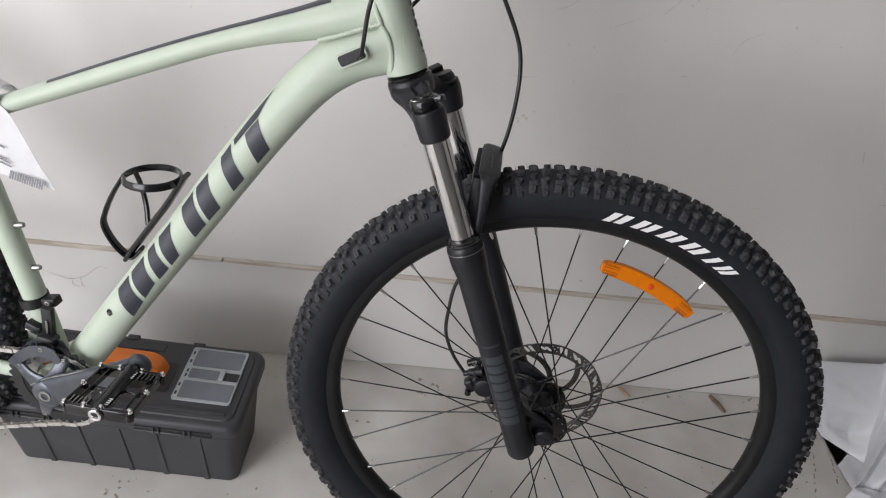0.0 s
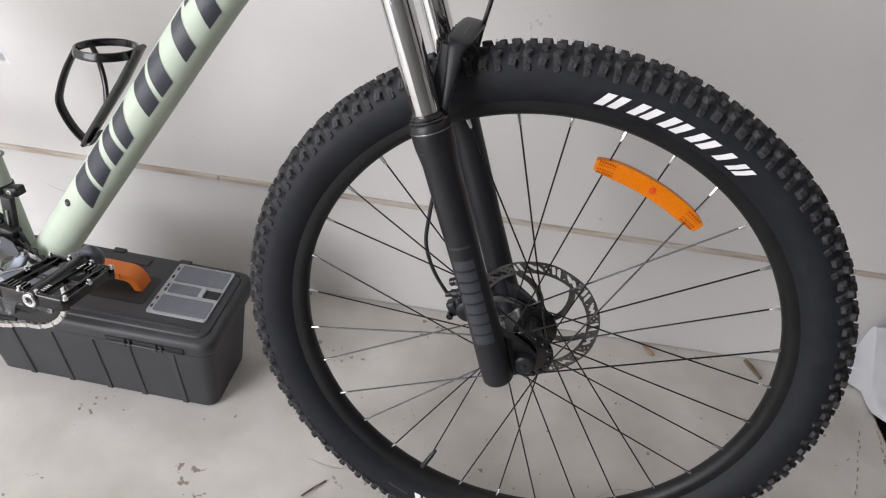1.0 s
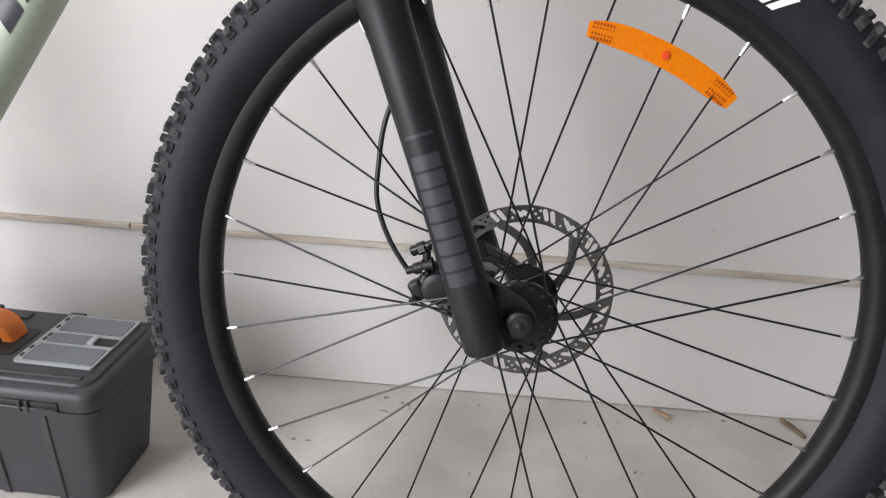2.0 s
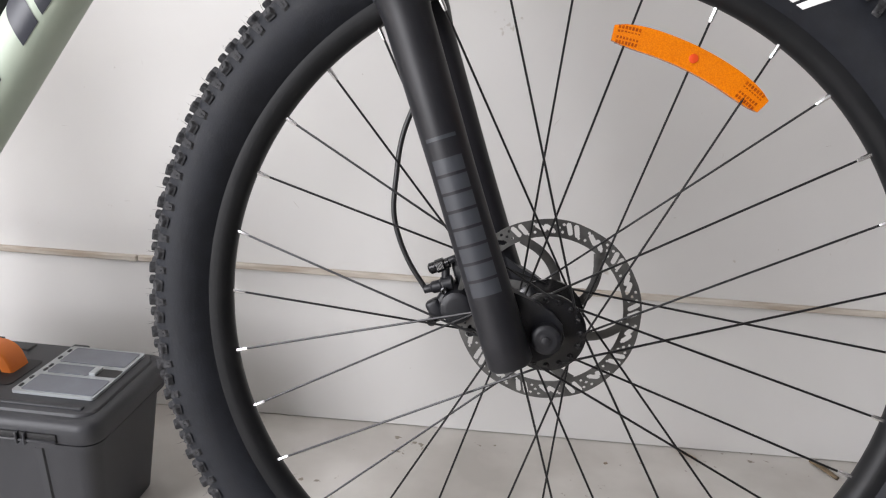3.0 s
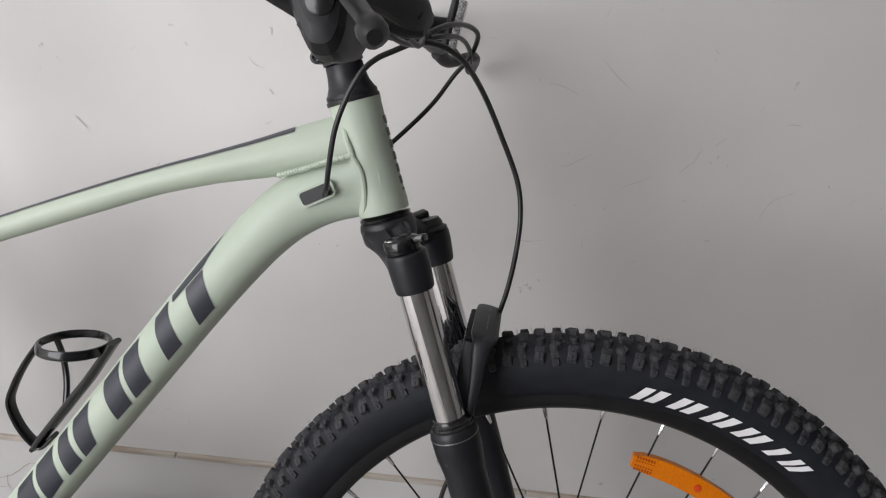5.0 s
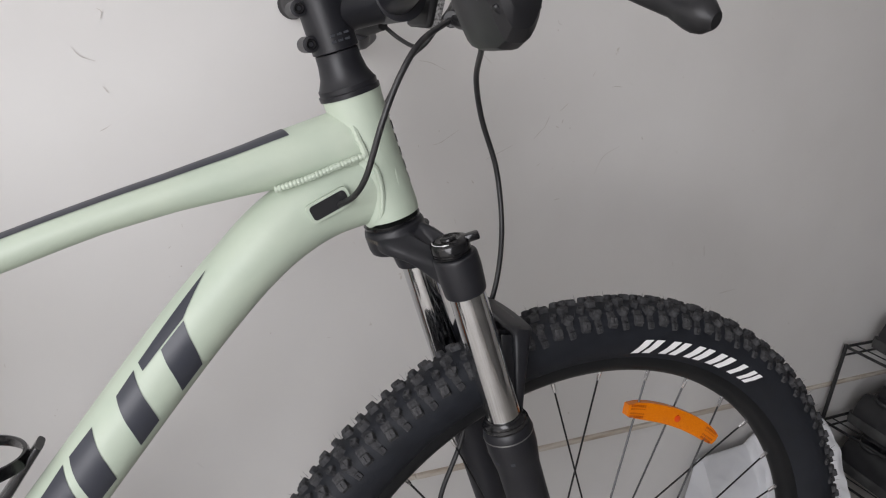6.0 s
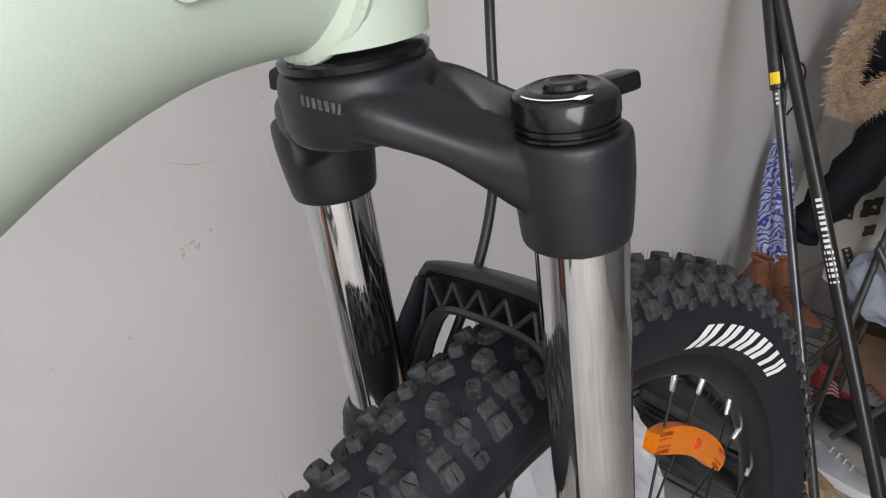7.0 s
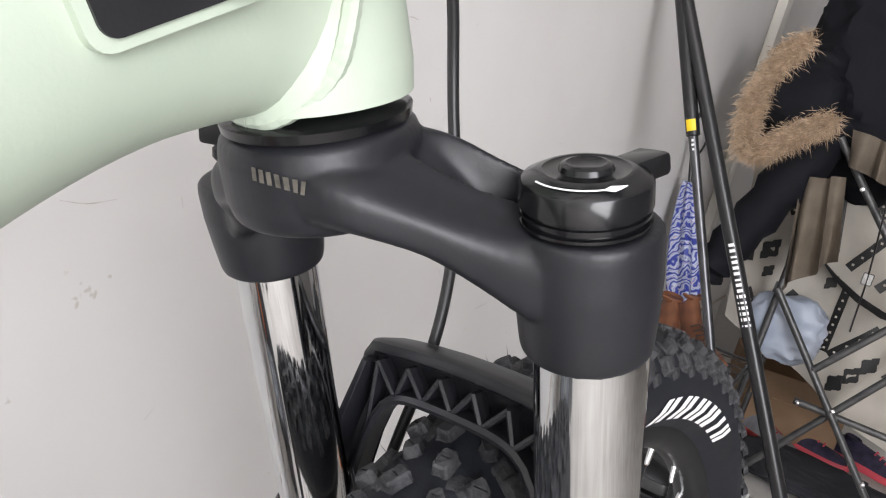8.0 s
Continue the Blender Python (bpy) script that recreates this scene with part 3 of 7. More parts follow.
def arc_pt(y, x=-0.1435):
    """The lower edge of the truss."""
    return Vector((x + 0.006 * abs(y) ** 4, 0.0500 * y, 0.3515 - 0.066 * abs(y) ** 6.0 - 0.004 * y * y))


ys = [-1, -0.96, -0.92, -0.88, -0.84, -0.80, -0.76, -0.70, -0.6, -0.45, -0.22, 0, 0.22, 0.45, 0.6, 0.70, 0.76, 0.80, 0.84, 0.88, 0.92, 0.96, 1]
bm = bm_new()
sweep(bm, [brace_pt(y) for y in ys], [0.0128 - 0.0082 * min(1, max(0, (abs(y) - 0.68) / 0.22)) for y in ys], [0.0036 + 0.0020 * max(0, (abs(y) - 0.72) / 0.28) for y in ys], seg=16, side=(1, 0, 0.1), power=0.62)
brace = part("fork_brace", bm, MATTE, bike, "matte black arch joining the lower legs over the tyre")
n = 24
rows = [[arc_pt(-1 + 2 * i / n, -0.1350), brace_pt(0.86 * (-1 + 2 * i / n), 0.001, -0.0085)] for i in range(n + 1)]
part("brace_web", grid(bm_new(), rows, close_v=False, caps=False), MATTE, brace)
bm = bm_new()
sweep(bm, [arc_pt(-1 + 2 * i / n) for i in range(n + 1)], 0.0052, 0.0024, seg=8, side=(1, 0, 0.1), power=0.6)
part("inner_arch", bm, MATTE, brace)
for s in (-1, 1):
    # column from the plate's shoulder down to the lower leg, wide at its foot
    foot = leg(1 if s < 0 else -1, 0.292)
    path = [brace_pt(0.72 * s, 0.004, -0.0095), brace_pt(0.86 * s, 0.006, -0.0095), brace_pt(0.95 * s, 0.014, -0.0110), brace_pt(1.0 * s, 0.026, -0.0120), Vector((foot.x + 0.004, 0.060 * s - 0.002, foot.z + 0.012))]
    path = smooth_path(path, 4)
    n = len(path) - 1
    bm = sweep(bm_new(), path, [0.0085 + 0.0050 * (i / n) ** 2 for i in range(n + 1)], [0.0022 + 0.0030 * (i / n) for i in range(n + 1)], seg=14, side=(1, 0, 0.2), power=0.6)
    part("brace_column", bm, MATTE, brace)
n = 24
zig = [arc_pt(-0.84 + 0.14 * i, -0.1435) if i % 2 == 0 else brace_pt(0.86 * (-0.84 + 0.14 * i), 0.003, -0.0140) for i in range(13)]
for a, b in zip(zig, zig[1:]):
    part("brace_rib", sweep(bm_new(), [a, a.lerp(b, 0.5), b], 0.0042, 0.0013, seg=8, side=(1, 0, 0), power=0.5), MATTE, brace, smooth=False)
FAINT = material("faint_print", (0.085, 0.086, 0.09), 0.45)
for y0, dy in ((-0.48, 0.10), (-0.34, 0.11), (-0.20, 0.11), (-0.05, 0.12), (0.30, 0.18)):
    for dx in (-0.0075, 0.0005):
        rows = [[brace_pt(y0 + dy * f, -0.0041, dx + e) for e in (0.0, 0.0012)] for f in (0.0, 0.5, 1.0)]
        part("brace_print", grid(bm_new(), rows, close_v=False, caps=False), FAINT, brace, "faint grey print on the arch")

# crown: a forged arm joining both legs under the head tube
SK = 0.39


HEAD_Y = -0.0035


def steer(z, y=HEAD_Y):
    return Vector((-0.2380 - SK * (z - 0.455), y, z))


rows = [(-0.068, 0.0150, 0.0132, 0.0050, 1.0), (-0.056, 0.0184, 0.0126, 0.0058, 0.92), (-0.046, 0.0182, 0.0112, 0.0076, 0.70), (-0.036, 0.0186, 0.0096, 0.0086, 0.42),
        (-0.026, 0.0215, 0.0092, 0.0082, 0.16), (-0.016, 0.0225, 0.0092, 0.0073, 0.03), (0, 0.0230, 0.0088, 0.0066, 0.0), (0.016, 0.0225, 0.0092, 0.0062, 0.03),
        (0.026, 0.0215, 0.0092, 0.0052, 0.16), (0.036, 0.0180, 0.0104, 0.0024, 0.42), (0.046, 0.0178, 0.0104, 0.0010, 0.70), (0.056, 0.0180, 0.0112, -0.0006, 0.92), (0.068, 0.0150, 0.0118, -0.0012, 1.0)]
CUT = {0.056: 0.08, 0.046: 0.36, 0.036: 0.50, 0.026: 0.30, 0.016: 0.08}
POCKET = {0.056: 0.0060, 0.046: 0.0130, 0.036: 0.0120, 0.026: 0.0060}
secs = []
FW, UP = Vector((AX.z, 0, -AX.x)), AX
for y, ext, up, dz, fw in rows:
    base = steer(0.4345).lerp(leg(1, 0.452) + Vector((0, 0.063, 0)), fw)
    base = Vector((base.x, y * 1.03 - 0.0040, base.z)) + UP * dz
    sec = []
    for k in range(64):
        a = 2 * math.pi * k / 64
        c, s = math.cos(a), math.sin(a)
        c, s = math.copysign(abs(c) ** 0.58, c), math.copysign(abs(s) ** 0.58, s)
        top = s * up * (1 - CUT.get(abs(y), 0.0) * min(1.0, max(0.0, 0.65 - 1.1 * c))) if s > 0 else s * up
        if s > 0 and 0.0 < c < 0.76:
            top -= POCKET.get(abs(y), 0.0) * min(1.0, 6.0 * min(c, 0.76 - c))
        sec.append(base + FW * (c * ext) + UP * top)
    secs.append(sec)
fine = [smooth_path([sec[k] for sec in secs], 3) for k in range(64)]
bm = grid(bm_new(), [[fine[k][i] for k in range(64)] for i in range(len(fine[0]))])
for side in (1, -1):
    up = 0.0355 if side > 0 else 0.0345
    wide = 0.94 if side > 0 else 1.0
    grow = 0.0 if side > 0 else 0.0016
    lathe(bm, leg(side, 0.4355 if side > 0 else 0.428) + Vector((0, 0.0016 if side > 0 else 0.0006, 0)), AX,
          [(h, r * wide + grow * h / 0.03) for h, r in ((0, 0.0152), (0.0003, 0.0174), (0.0012, 0.0182), (0.004, 0.0186), (0.012, 0.0192), (0.022, 0.0197), (up - 0.004, 0.0194), (up - 0.0012, 0.0190), (up - 0.0002, 0.0180), (up, 0.0162))], 48)
lathe(bm, steer(0.4300), (-SK, 0, 1), [(0, 0.020), (0.0005, 0.0232), (0.002, 0.0250), (0.006, 0.0260), (0.018, 0.0262), (0.0220, 0.0252), (0.0240, 0.022)], 48)
crown = part("fork_crown", bm, MATTE, bike, "matte black forged fork crown", angle=60)
blend = crown.modifiers.new("blend", "REMESH")
blend.mode, blend.voxel_size, blend.use_smooth_shade = "VOXEL", 0.0009, True
soften = crown.modifiers.new("soften", "SMOOTH")
soften.factor, soften.iterations = 0.5, 3
FADED = vary(material("faded_print", (0.2, 0.18, 0.14), 0.6), (0.04, 0.037, 0.032), (0.11, 0.10, 0.08), 300)
bpy.context.view_layer.update()


def on_crown(y, z):
    ok, p, n, _ = crown.ray_cast(Vector((-0.33, y, z)), Vector((1, 0, 0)))
    return p + n * 0.0004 if ok else None


for k in range(7):
    y0, z0 = -0.0205 + 0.0019 * k, 0.4345 + 0.0002 * k
    quad = [on_crown(y0 + dy, z0 + dz) for dz in (0.0, 0.0030) for dy in (0.0, 0.0012)]
    if all(quad):
        part("serial_print", grid(bm_new(), [quad[:2], quad[2:]], close_v=False, caps=False), FADED, crown, "faded printed bar on the crown")

# small paler triangle laid on top of each arm
FACET = vary(material("bare_facet", (0.05, 0.052, 0.06), 0.3, 0.2), (0.04, 0.042, 0.05), (0.06, 0.062, 0.07), 60)
for pts in (((-0.2110, -0.0300), (-0.2010, -0.0455), (-0.2105, -0.0420)), ((-0.2110, 0.0215), (-0.2010, 0.0370), (-0.2105, 0.0335))):
    tri = []
    for x, y in pts:
        ok, p, nn, _ = crown.ray_cast(Vector((x, y, 0.50)), Vector((0, 0, -1)))
        tri.append(p + nn * 0.0005)
    bm = bm_new()
    bm.faces.new([bm.verts.new(p) for p in tri])
    part("crown_facet", bm, FACET, crown)

# adjuster knob with its lever on the right leg, a capped one on the left
bm = bm_new()
KNOB = leg(1, 0.4708) + Vector((-0.0015, 0.0020, 0))
lathe(bm, KNOB, AX, [(0, 0.0150), (0.0006, 0.0158), (0.0014, 0.0158), (0.0016, 0.0147), (0.0026, 0.0147), (0.0028, 0.0156), (0.0036, 0.0156), (0.0038, 0.0149), (0.0046, 0.0149), (0.0050, 0.0159),
                     (0.0104, 0.0157), (0.0114, 0.0150), (0.0130, 0.0116), (0.0132, 0.0104), (0.0128, 0.0098), (0.0130, 0.0066), (0.0142, 0.0060), (0.0146, 0.0048), (0.0138, 0.0034)], 48)
kn = part("adjuster_knob", bm, GLOSS, bike, "glossy black lockout knob on the fork")
bm = bm_new()
block(bm, Matrix.Translation(KNOB + AX * 0.0092 + FW * 0.0168 + Vector((0, -0.0055, 0))) @ pose(0, 0, 0, 0, -21.3, -18), (0.0130, 0.0105, 0.0062), 0.0016, 2)
part("knob_lever", bm, GLOSS, kn)
bm = bm_new()
rows = []
for i in range(13):
    a = radians(150 + 100 * i / 12)
    w = 0.00022 if i < 10 else 0.0004 * (12.2 - i)
    rows.append([KNOB + AX * (0.0134 - (r - 0.0116) * 0.47) + FW * (math.cos(a) * r) + Vector((0, math.sin(a) * r, 0)) for r in (0.0134 - w, 0.0134 + w)])
grid(bm, rows, close_v=False, caps=False)
part("arrow_print", bm, WHITE_PRINT, kn, "white printed arc on the knob")
bm = bm_new()
lathe(bm, leg(-1, 0.4635), AX, [(0, 0.0185), (0.002, 0.0180), (0.0035, 0.0150), (0.008, 0.0145), (0.010, 0.0130), (0.012, 0.0125), (0.0125, 0.006)], 32)
block(bm, Matrix.Translation((-0.2165, 0.0712, 0.4425)) @ pose(0, 0, 0, 0, -21.3, 35), (0.016, 0.013, 0.0085), 0.0018, 2)
block(bm, Matrix.Translation((-0.2150, 0.0680, 0.4355)) @ pose(0, 0, 0, 0, -21.3, 35), (0.012, 0.010, 0.0060), 0.0014, 1)
part("top_cap", bm, PLASTIC, bike, "black stepped cap on the fork leg")

# brake caliper behind the left leg
cal = bm_new()
lathe(cal, (-0.0850, 0.0290, -0.0060), (0, 1, 0), [(0, 0.0080), (0.0005, 0.0125), (0.002, 0.0152), (0.005, 0.0160), (0.018, 0.0166), (0.020, 0.0180), (0.034, 0.0180)], 32)
block(cal, pose(-0.0850, 0.0520, -0.0080, 0, 32, 0), (0.044, 0.024, 0.034), 0.006, 3)
block(cal, pose(-0.0720, 0.0520, -0.0260, 0, 20, 0), (0.030, 0.014, 0.016), 0.004, 2)
block(cal, pose(-0.1055, 0.0460, -0.0130, 0, 58, 0), (0.022, 0.016, 0.015), 0.004, 3)
block(cal, pose(-0.0800, 0.0560, 0.0260, 0, -20, 0), (0.026, 0.014, 0.030), 0.004, 2)
lathe(cal, (-0.1010, 0.0450, 0.0120), (-0.80, 0, -0.30), [(-0.010, 0.0080), (0, 0.0080), (0.002, 0.0062), (0.010, 0.0060), (0.012, 0.0042), (0.019, 0.0040)], 16)
caliper = part("brake_caliper", cal, MATTE, bike, "black disc brake caliper with a round piston housing")
bm = bm_new()
sweep(bm, [(-0.0840, 0.045, 0.0330), (-0.0905, 0.045, 0.0400), (-0.1000, 0.045, 0.0350), (-0.0990, 0.045, 0.0210), (-0.0960, 0.045, 0.0100)], 0.0045, 0.0042, seg=10)
part("actuator_arm", bm, MATTE, caliper)
bm = bm_new()
lathe(bm, (-0.0965, 0.0440, 0.0350), (-0.90, 0, -0.42), [(0, 0.0050), (0.004, 0.0050), (0.005, 0.0066), (0.013, 0.0066), (0.014, 0.0056), (0.0195, 0.0056), (0.021, 0.0038)], 18)
part("cable_adjuster", bm, GLOSS, caliper)
for k in range(5):
    part("adjuster_mark", block(bm_new(), Matrix.Translation(Vector((-0.0965, 0.0372, 0.0350)) + Vector((-0.90, 0, -0.42)) * (0.0060 + 0.0014 * k)) @ pose(0, 0, 0, 0, -25, 0), (0.0006, 0.0006, 0.0062)), STEEL, caliper)
for x, z, r in ((-0.1080, -0.0225, 0.0048), (-0.0700, -0.0290, 0.0042), (-0.0980, 0.0085, 0.0036)):
    bm = lathe(bm_new(), (x, 0.0340, z), (0, 1, 0), [(0.0012, 0.0015), (0.0010, r * 0.55), (0, r * 0.6), (0.0006, r), (0.010, r)], 14)
    part("caliper_bolt", bm, GLOSS, caliper)

# -- frame: built in its own plane, turned a little against the steered wheel --
FRAME_M = Matrix.Translation((-0.27, HEAD_Y, 0)) @ pose(0, 0, 0, 0, 0, -2.5) @ Matrix.Translation((0.27, 0, 0.002))
STEER_UP = Vector((-SK, 0, 1)).normalized()
bm = bm_new()
lathe(bm, steer(0.4555, 0), STEER_UP, [(0, 0.0215), (0.0005, 0.0236), (0.008, 0.0242), (0.028, 0.0234), (0.070, 0.0230), (0.100, 0.0236), (0.1050, 0.0241), (0.1055, 0.0215)], 48)
frame_ob = part("frame", bm, GREEN, bike, "satin sage green aluminium frame")
frame_ob.matrix_local = FRAME_M

DT_PTS = [(-0.240, 0, 0.487), (-0.268, 0, 0.479), (-0.302, 0, 0.4637), (-0.333, 0, 0.4406), (-0.3594, 0, 0.412), (-0.390, 0, 0.3734), (-0.4263, 0, 0.3232), (-0.502, 0, 0.2136), (-0.602, 0, 0.0688), (-0.6763, 0, -0.0388), (-0.709, 0, -0.081)]
DT = smooth_path(DT_PTS, 6)


def dt_size(p):
    k = min(1.0, max(0.0, (p.x + 0.36) / 0.10))
    q = min(1.0, max(0.0, (p.x + 0.335) / 0.065))
    return 0.0290 - 0.0074 * q, 0.0266 + 0.0059 * k


bm = bm_new()
sweep(bm, DT, [dt_size(p)[0] for p in DT], [dt_size(p)[1] for p in DT], seg=36, power=0.92)
down_tube = part("down_tube", bm, GREEN, frame_ob, "thick sage green down tube", angle=60)
TT_TABLE = [(-0.262, 0.520, 0.0208, 0.0285), (-0.285, 0.5125, 0.0220, 0.0270), (-0.32, 0.5025, 0.0222, 0.0228), (-0.36, 0.4893, 0.0210, 0.0186), (-0.41, 0.4728, 0.0190, 0.0149), (-0.465, 0.4529, 0.0172, 0.0132),
            (-0.525, 0.4278, 0.0165, 0.0133), (-0.605, 0.3930, 0.0165, 0.0130), (-0.70, 0.3510, 0.0165, 0.0120), (-0.80, 0.3080, 0.0165, 0.0125)]
TT = smooth_path([(x, 0, z) for x, z, w, h in TT_TABLE], 5)


def tt_size(p):
    for (xa, za, wa, ha), (xb, zb, wb, hb) in zip(TT_TABLE, TT_TABLE[1:]):
        if p.x >= xb:
            k = min(1.0, (xa - p.x) / (xa - xb))
            return wa + (wb - wa) * k, ha + (hb - ha) * k
    return TT_TABLE[-1][2:]


bm = bm_new()
sweep(bm, TT, [tt_size(p)[0] for p in TT], [tt_size(p)[1] for p in TT], seg=28)
top_tube = part("top_tube", bm, GREEN, frame_ob, "sage green top tube", angle=60)
bm = bm_new()
sweep(bm, [(-0.728, 0, -0.080), (-0.7455, 0, 0), (-0.769, 0, 0.1), (-0.815, 0, 0.30), (-0.835, 0, 0.385)], 0.0168, seg=28)
seat_tube = part("seat_tube", bm, GREEN, frame_ob, "sage green seat tube")
bm = bm_new()
lathe(bm, (-0.722, -0.037, -0.082), (0, 1, 0), [(0, 0.018), (0.001, 0.0215), (0.073, 0.0215), (0.074, 0.018)], 32)
part("bottom_bracket_shell", bm, GREEN, frame_ob)
for s in (1, -1):
    bm = bm_new()
    sweep(bm, smooth_path([(-0.735, 0.022 * s, -0.082), (-0.80, 0.034 * s, -0.080), (-0.95, 0.052 * s, -0.05), (-1.14, 0.066 * s, -0.004)], 4), 0.008, [0.012] * 13, seg=14)
    part("chainstay", bm, GREEN, frame_ob)
    bm = bm_new()
    sweep(bm, smooth_path([(-0.82, 0.014 * s, 0.30), (-0.90, 0.04 * s, 0.22), (-1.03, 0.055 * s, 0.09), (-1.145, 0.066 * s, 0.0)], 4), 0.007, seg=12)
    part("seatstay", bm, GREEN, frame_ob)
for zz, xx in ((0.152, -0.7710), (0.086, -0.7570)):
    bm = bm_new()
    lathe(bm, (xx, 0, zz), (1, 0, 0.22), [(0, 0.0045), (0.0165, 0.0045), (0.018, 0.0036), (0.0195, 0.0034), (0.020, 0.002)], 12)
    part("bottle_bolt", bm, STEEL, seat_tube)
# weld beads at the head tube, with their overlapping ripples
def bead(pts, r, pitch=0.0032, wave=0.10):
    bm = bm_new()
    path = smooth_path(pts, 26)
    rr, run = [], 0.0
    for i, p in enumerate(path):
        run += (p - path[i - 1]).length if i else 0
        rr.append(r * (0.88 + wave * abs(math.sin(math.pi * run / pitch))))
    return sweep(bm, path, rr, seg=8, side=(0, 1, 0.1))


for s in (-1, 1):
    part("weld_bead", bead([(-0.282, 0.003 * s, 0.5395), (-0.280, 0.0125 * s, 0.5350), (-0.2775, 0.0188 * s, 0.5280), (-0.2740, 0.0218 * s, 0.5195), (-0.2705, 0.0230 * s, 0.513), (-0.2675, 0.0233 * s, 0.506)], 0.0030, wave=0.07), GREEN, frame_ob)
    part("weld_bead", bead([(-0.2675, 0.0236 * s, 0.506), (-0.2585, 0.0238 * s, 0.495), (-0.2540, 0.0238 * s, 0.481), (-0.2525, 0.0222 * s, 0.467), (-0.2525, 0.0195 * s, 0.4595), (-0.2545, 0.0145 * s, 0.4530), (-0.2570, 0.007 * s, 0.4480), (-0.2575, 0, 0.4470)], 0.0025, wave=0.07), GREEN, frame_ob)
    part("weld_bead", bead([(-0.337, 0.0195 * s, 0.4785), (-0.326, 0.0222 * s, 0.4830), (-0.312, 0.0232 * s, 0.4885), (-0.290, 0.0238 * s, 0.4985), (-0.269, 0.0236 * s, 0.507)], 0.0026, 0.0030, 0.26), GREEN, frame_ob)

# cable port: a pale raised rim round a black rubber plug
PORT_M = Matrix.Translation((-0.2965, -0.0245, 0.4685)) @ pose(0, 0, 0, 90, -30, 0)


def rounded(w, h, r, n=5):
    pts = []
    for cx, cy, a0 in ((w - r, h - r, 0), (-w + r, h - r, 90), (-w + r, -h + r, 180), (w - r, -h + r, 270)):
        pts += [(cx + r * math.cos(radians(a0 + 90 * i / n)), cy + r * math.sin(radians(a0 + 90 * i / n))) for i in range(n + 1)]
    return pts


part("port_rim", outline_plate(bm_new(), rounded(0.0178, 0.0080, 0.004), PORT_M, 0.0042), GREEN, down_tube)
part("cable_port", outline_plate(bm_new(), rounded(0.0155, 0.0060, 0.003), PORT_M @ Matrix.Translation((0, 0, 0.0015)), 0.0036), PLASTIC, down_tube, "black rubber cable port")


def tube_skin(path, size, power, lift):
    """A function that gives the point of a swept tube's skin at a path length and a section angle (degrees)."""
    runs = [0.0]
    for p, q in zip(path, path[1:]):
        runs.append(runs[-1] + (q - p).length)

    def at(run, deg):
        run = min(max(run, 0.0), runs[-1] - 1e-5)
        i = next(k for k in range(len(runs) - 1) if runs[k + 1] > run)
        p = path[i].lerp(path[i + 1], (run - runs[i]) / (runs[i + 1] - runs[i]))
        t = (path[min(i + 2, len(path) - 1)] - path[max(i - 1, 0)]).normalized()
        a = radians(deg)
        c, q = math.cos(a), math.sin(a)
        c, q = math.copysign(abs(c) ** power, c), math.copysign(abs(q) ** power, q)
        s = Vector((0, 1, 0))
        ra, rb = size(p)
        return p + s * (c * (ra + lift)) + t.cross(s) * (q * (rb + lift))
    return at


def skin_quad(at, a, b, c, d, n=8):
    """A patch lying on a tube between four corners (path length, section angle), round in order."""
    rows = []
    for j in range(n + 1):
        f = j / n
        rows.append([at(*[(1 - f) * ((1 - g) * a[k] + g * b[k]) + f * ((1 - g) * d[k] + g * c[k]) for k in (0, 1)]) for g in [i / n for i in range(n + 1)]])
    return grid(bm_new(), rows, close_v=False, caps=False)


# dark slanted blocks down the side of the down tube
DT0 = 0.196
on_dt = tube_skin(DT, dt_size, 0.92, 0.0005)
for quad in (((-0.037, 241), (0.001, 214), (0.050, 214), (0.048, 231)), ((0.0015, 211), (0.0290, 211), (0.050, 139), (0.0238, 139)), ((0.0545, 229), (0.078, 226), (0.1028, 142), (0.0784, 142)),
             ((0.108, 229), (0.1365, 231), (0.1610, 144), (0.1346, 142)), ((0.1443, 232), (0.174, 228), (0.1954, 145), (0.1686, 144)), ((0.203, 227), (0.2354, 227), (0.2563, 147), (0.2344, 148)),
             ((0.2470, 228), (0.2650, 228), (0.2881, 148), (0.2626, 148)), ((0.277, 228), (0.312, 228), (0.331, 146), (0.2980, 152)), ((0.320, 228), (0.3510, 228), (0.3745, 136), (0.339, 144))):
    part("tube_print", skin_quad(on_dt, *[(DT0 + run, deg) for run, deg in quad]), DECAL, down_tube, "charcoal printed block on the down tube")
part("tube_print", skin_quad(tube_skin(TT, tt_size, 1.0, 0.0005), (0.061, 233), (0.442, 233), (0.448, 297), (0.067, 297), 24), DECAL, top_tube, "charcoal stripe along the top tube")
# a dished black disc on the skin stands for the open hole's darkness
hole, out = tube_skin(DT, dt_size, 0.92, 0.0002)(DT0 + 0.390, 199), tube_skin(DT, dt_size, 0.92, 0.0102)(DT0 + 0.390, 199)
part("cable_hole", lathe(bm_new(), hole, out - hole, [(-0.003, 0.0050), (0.0006, 0.0050), (0.0008, 0.0040), (0.0002, 0.0030), (0.0, 0.0010)], 18), GLOSS, down_tube, "black dished disc standing for the dark open cable hole")
bm = bm_new()
for k in range(7):
    base = steer(0.466 + 0.0105 * k, 0)
    rows = [[base + STEER_UP * dz + Vector((math.cos(a) * STEER_UP.z, -math.sin(a), -math.cos(a) * STEER_UP.x)) * 0.02385 for a in [radians(q) for q in (-12, -4, 4, 12)]] for dz in (0, 0.004, 0.0075)]
    grid(bm, rows, close_v=False, caps=False)
tagged(part("head_print", bm, DECAL, frame_ob, "charcoal printed bars up the head tube"), kind="stuff")

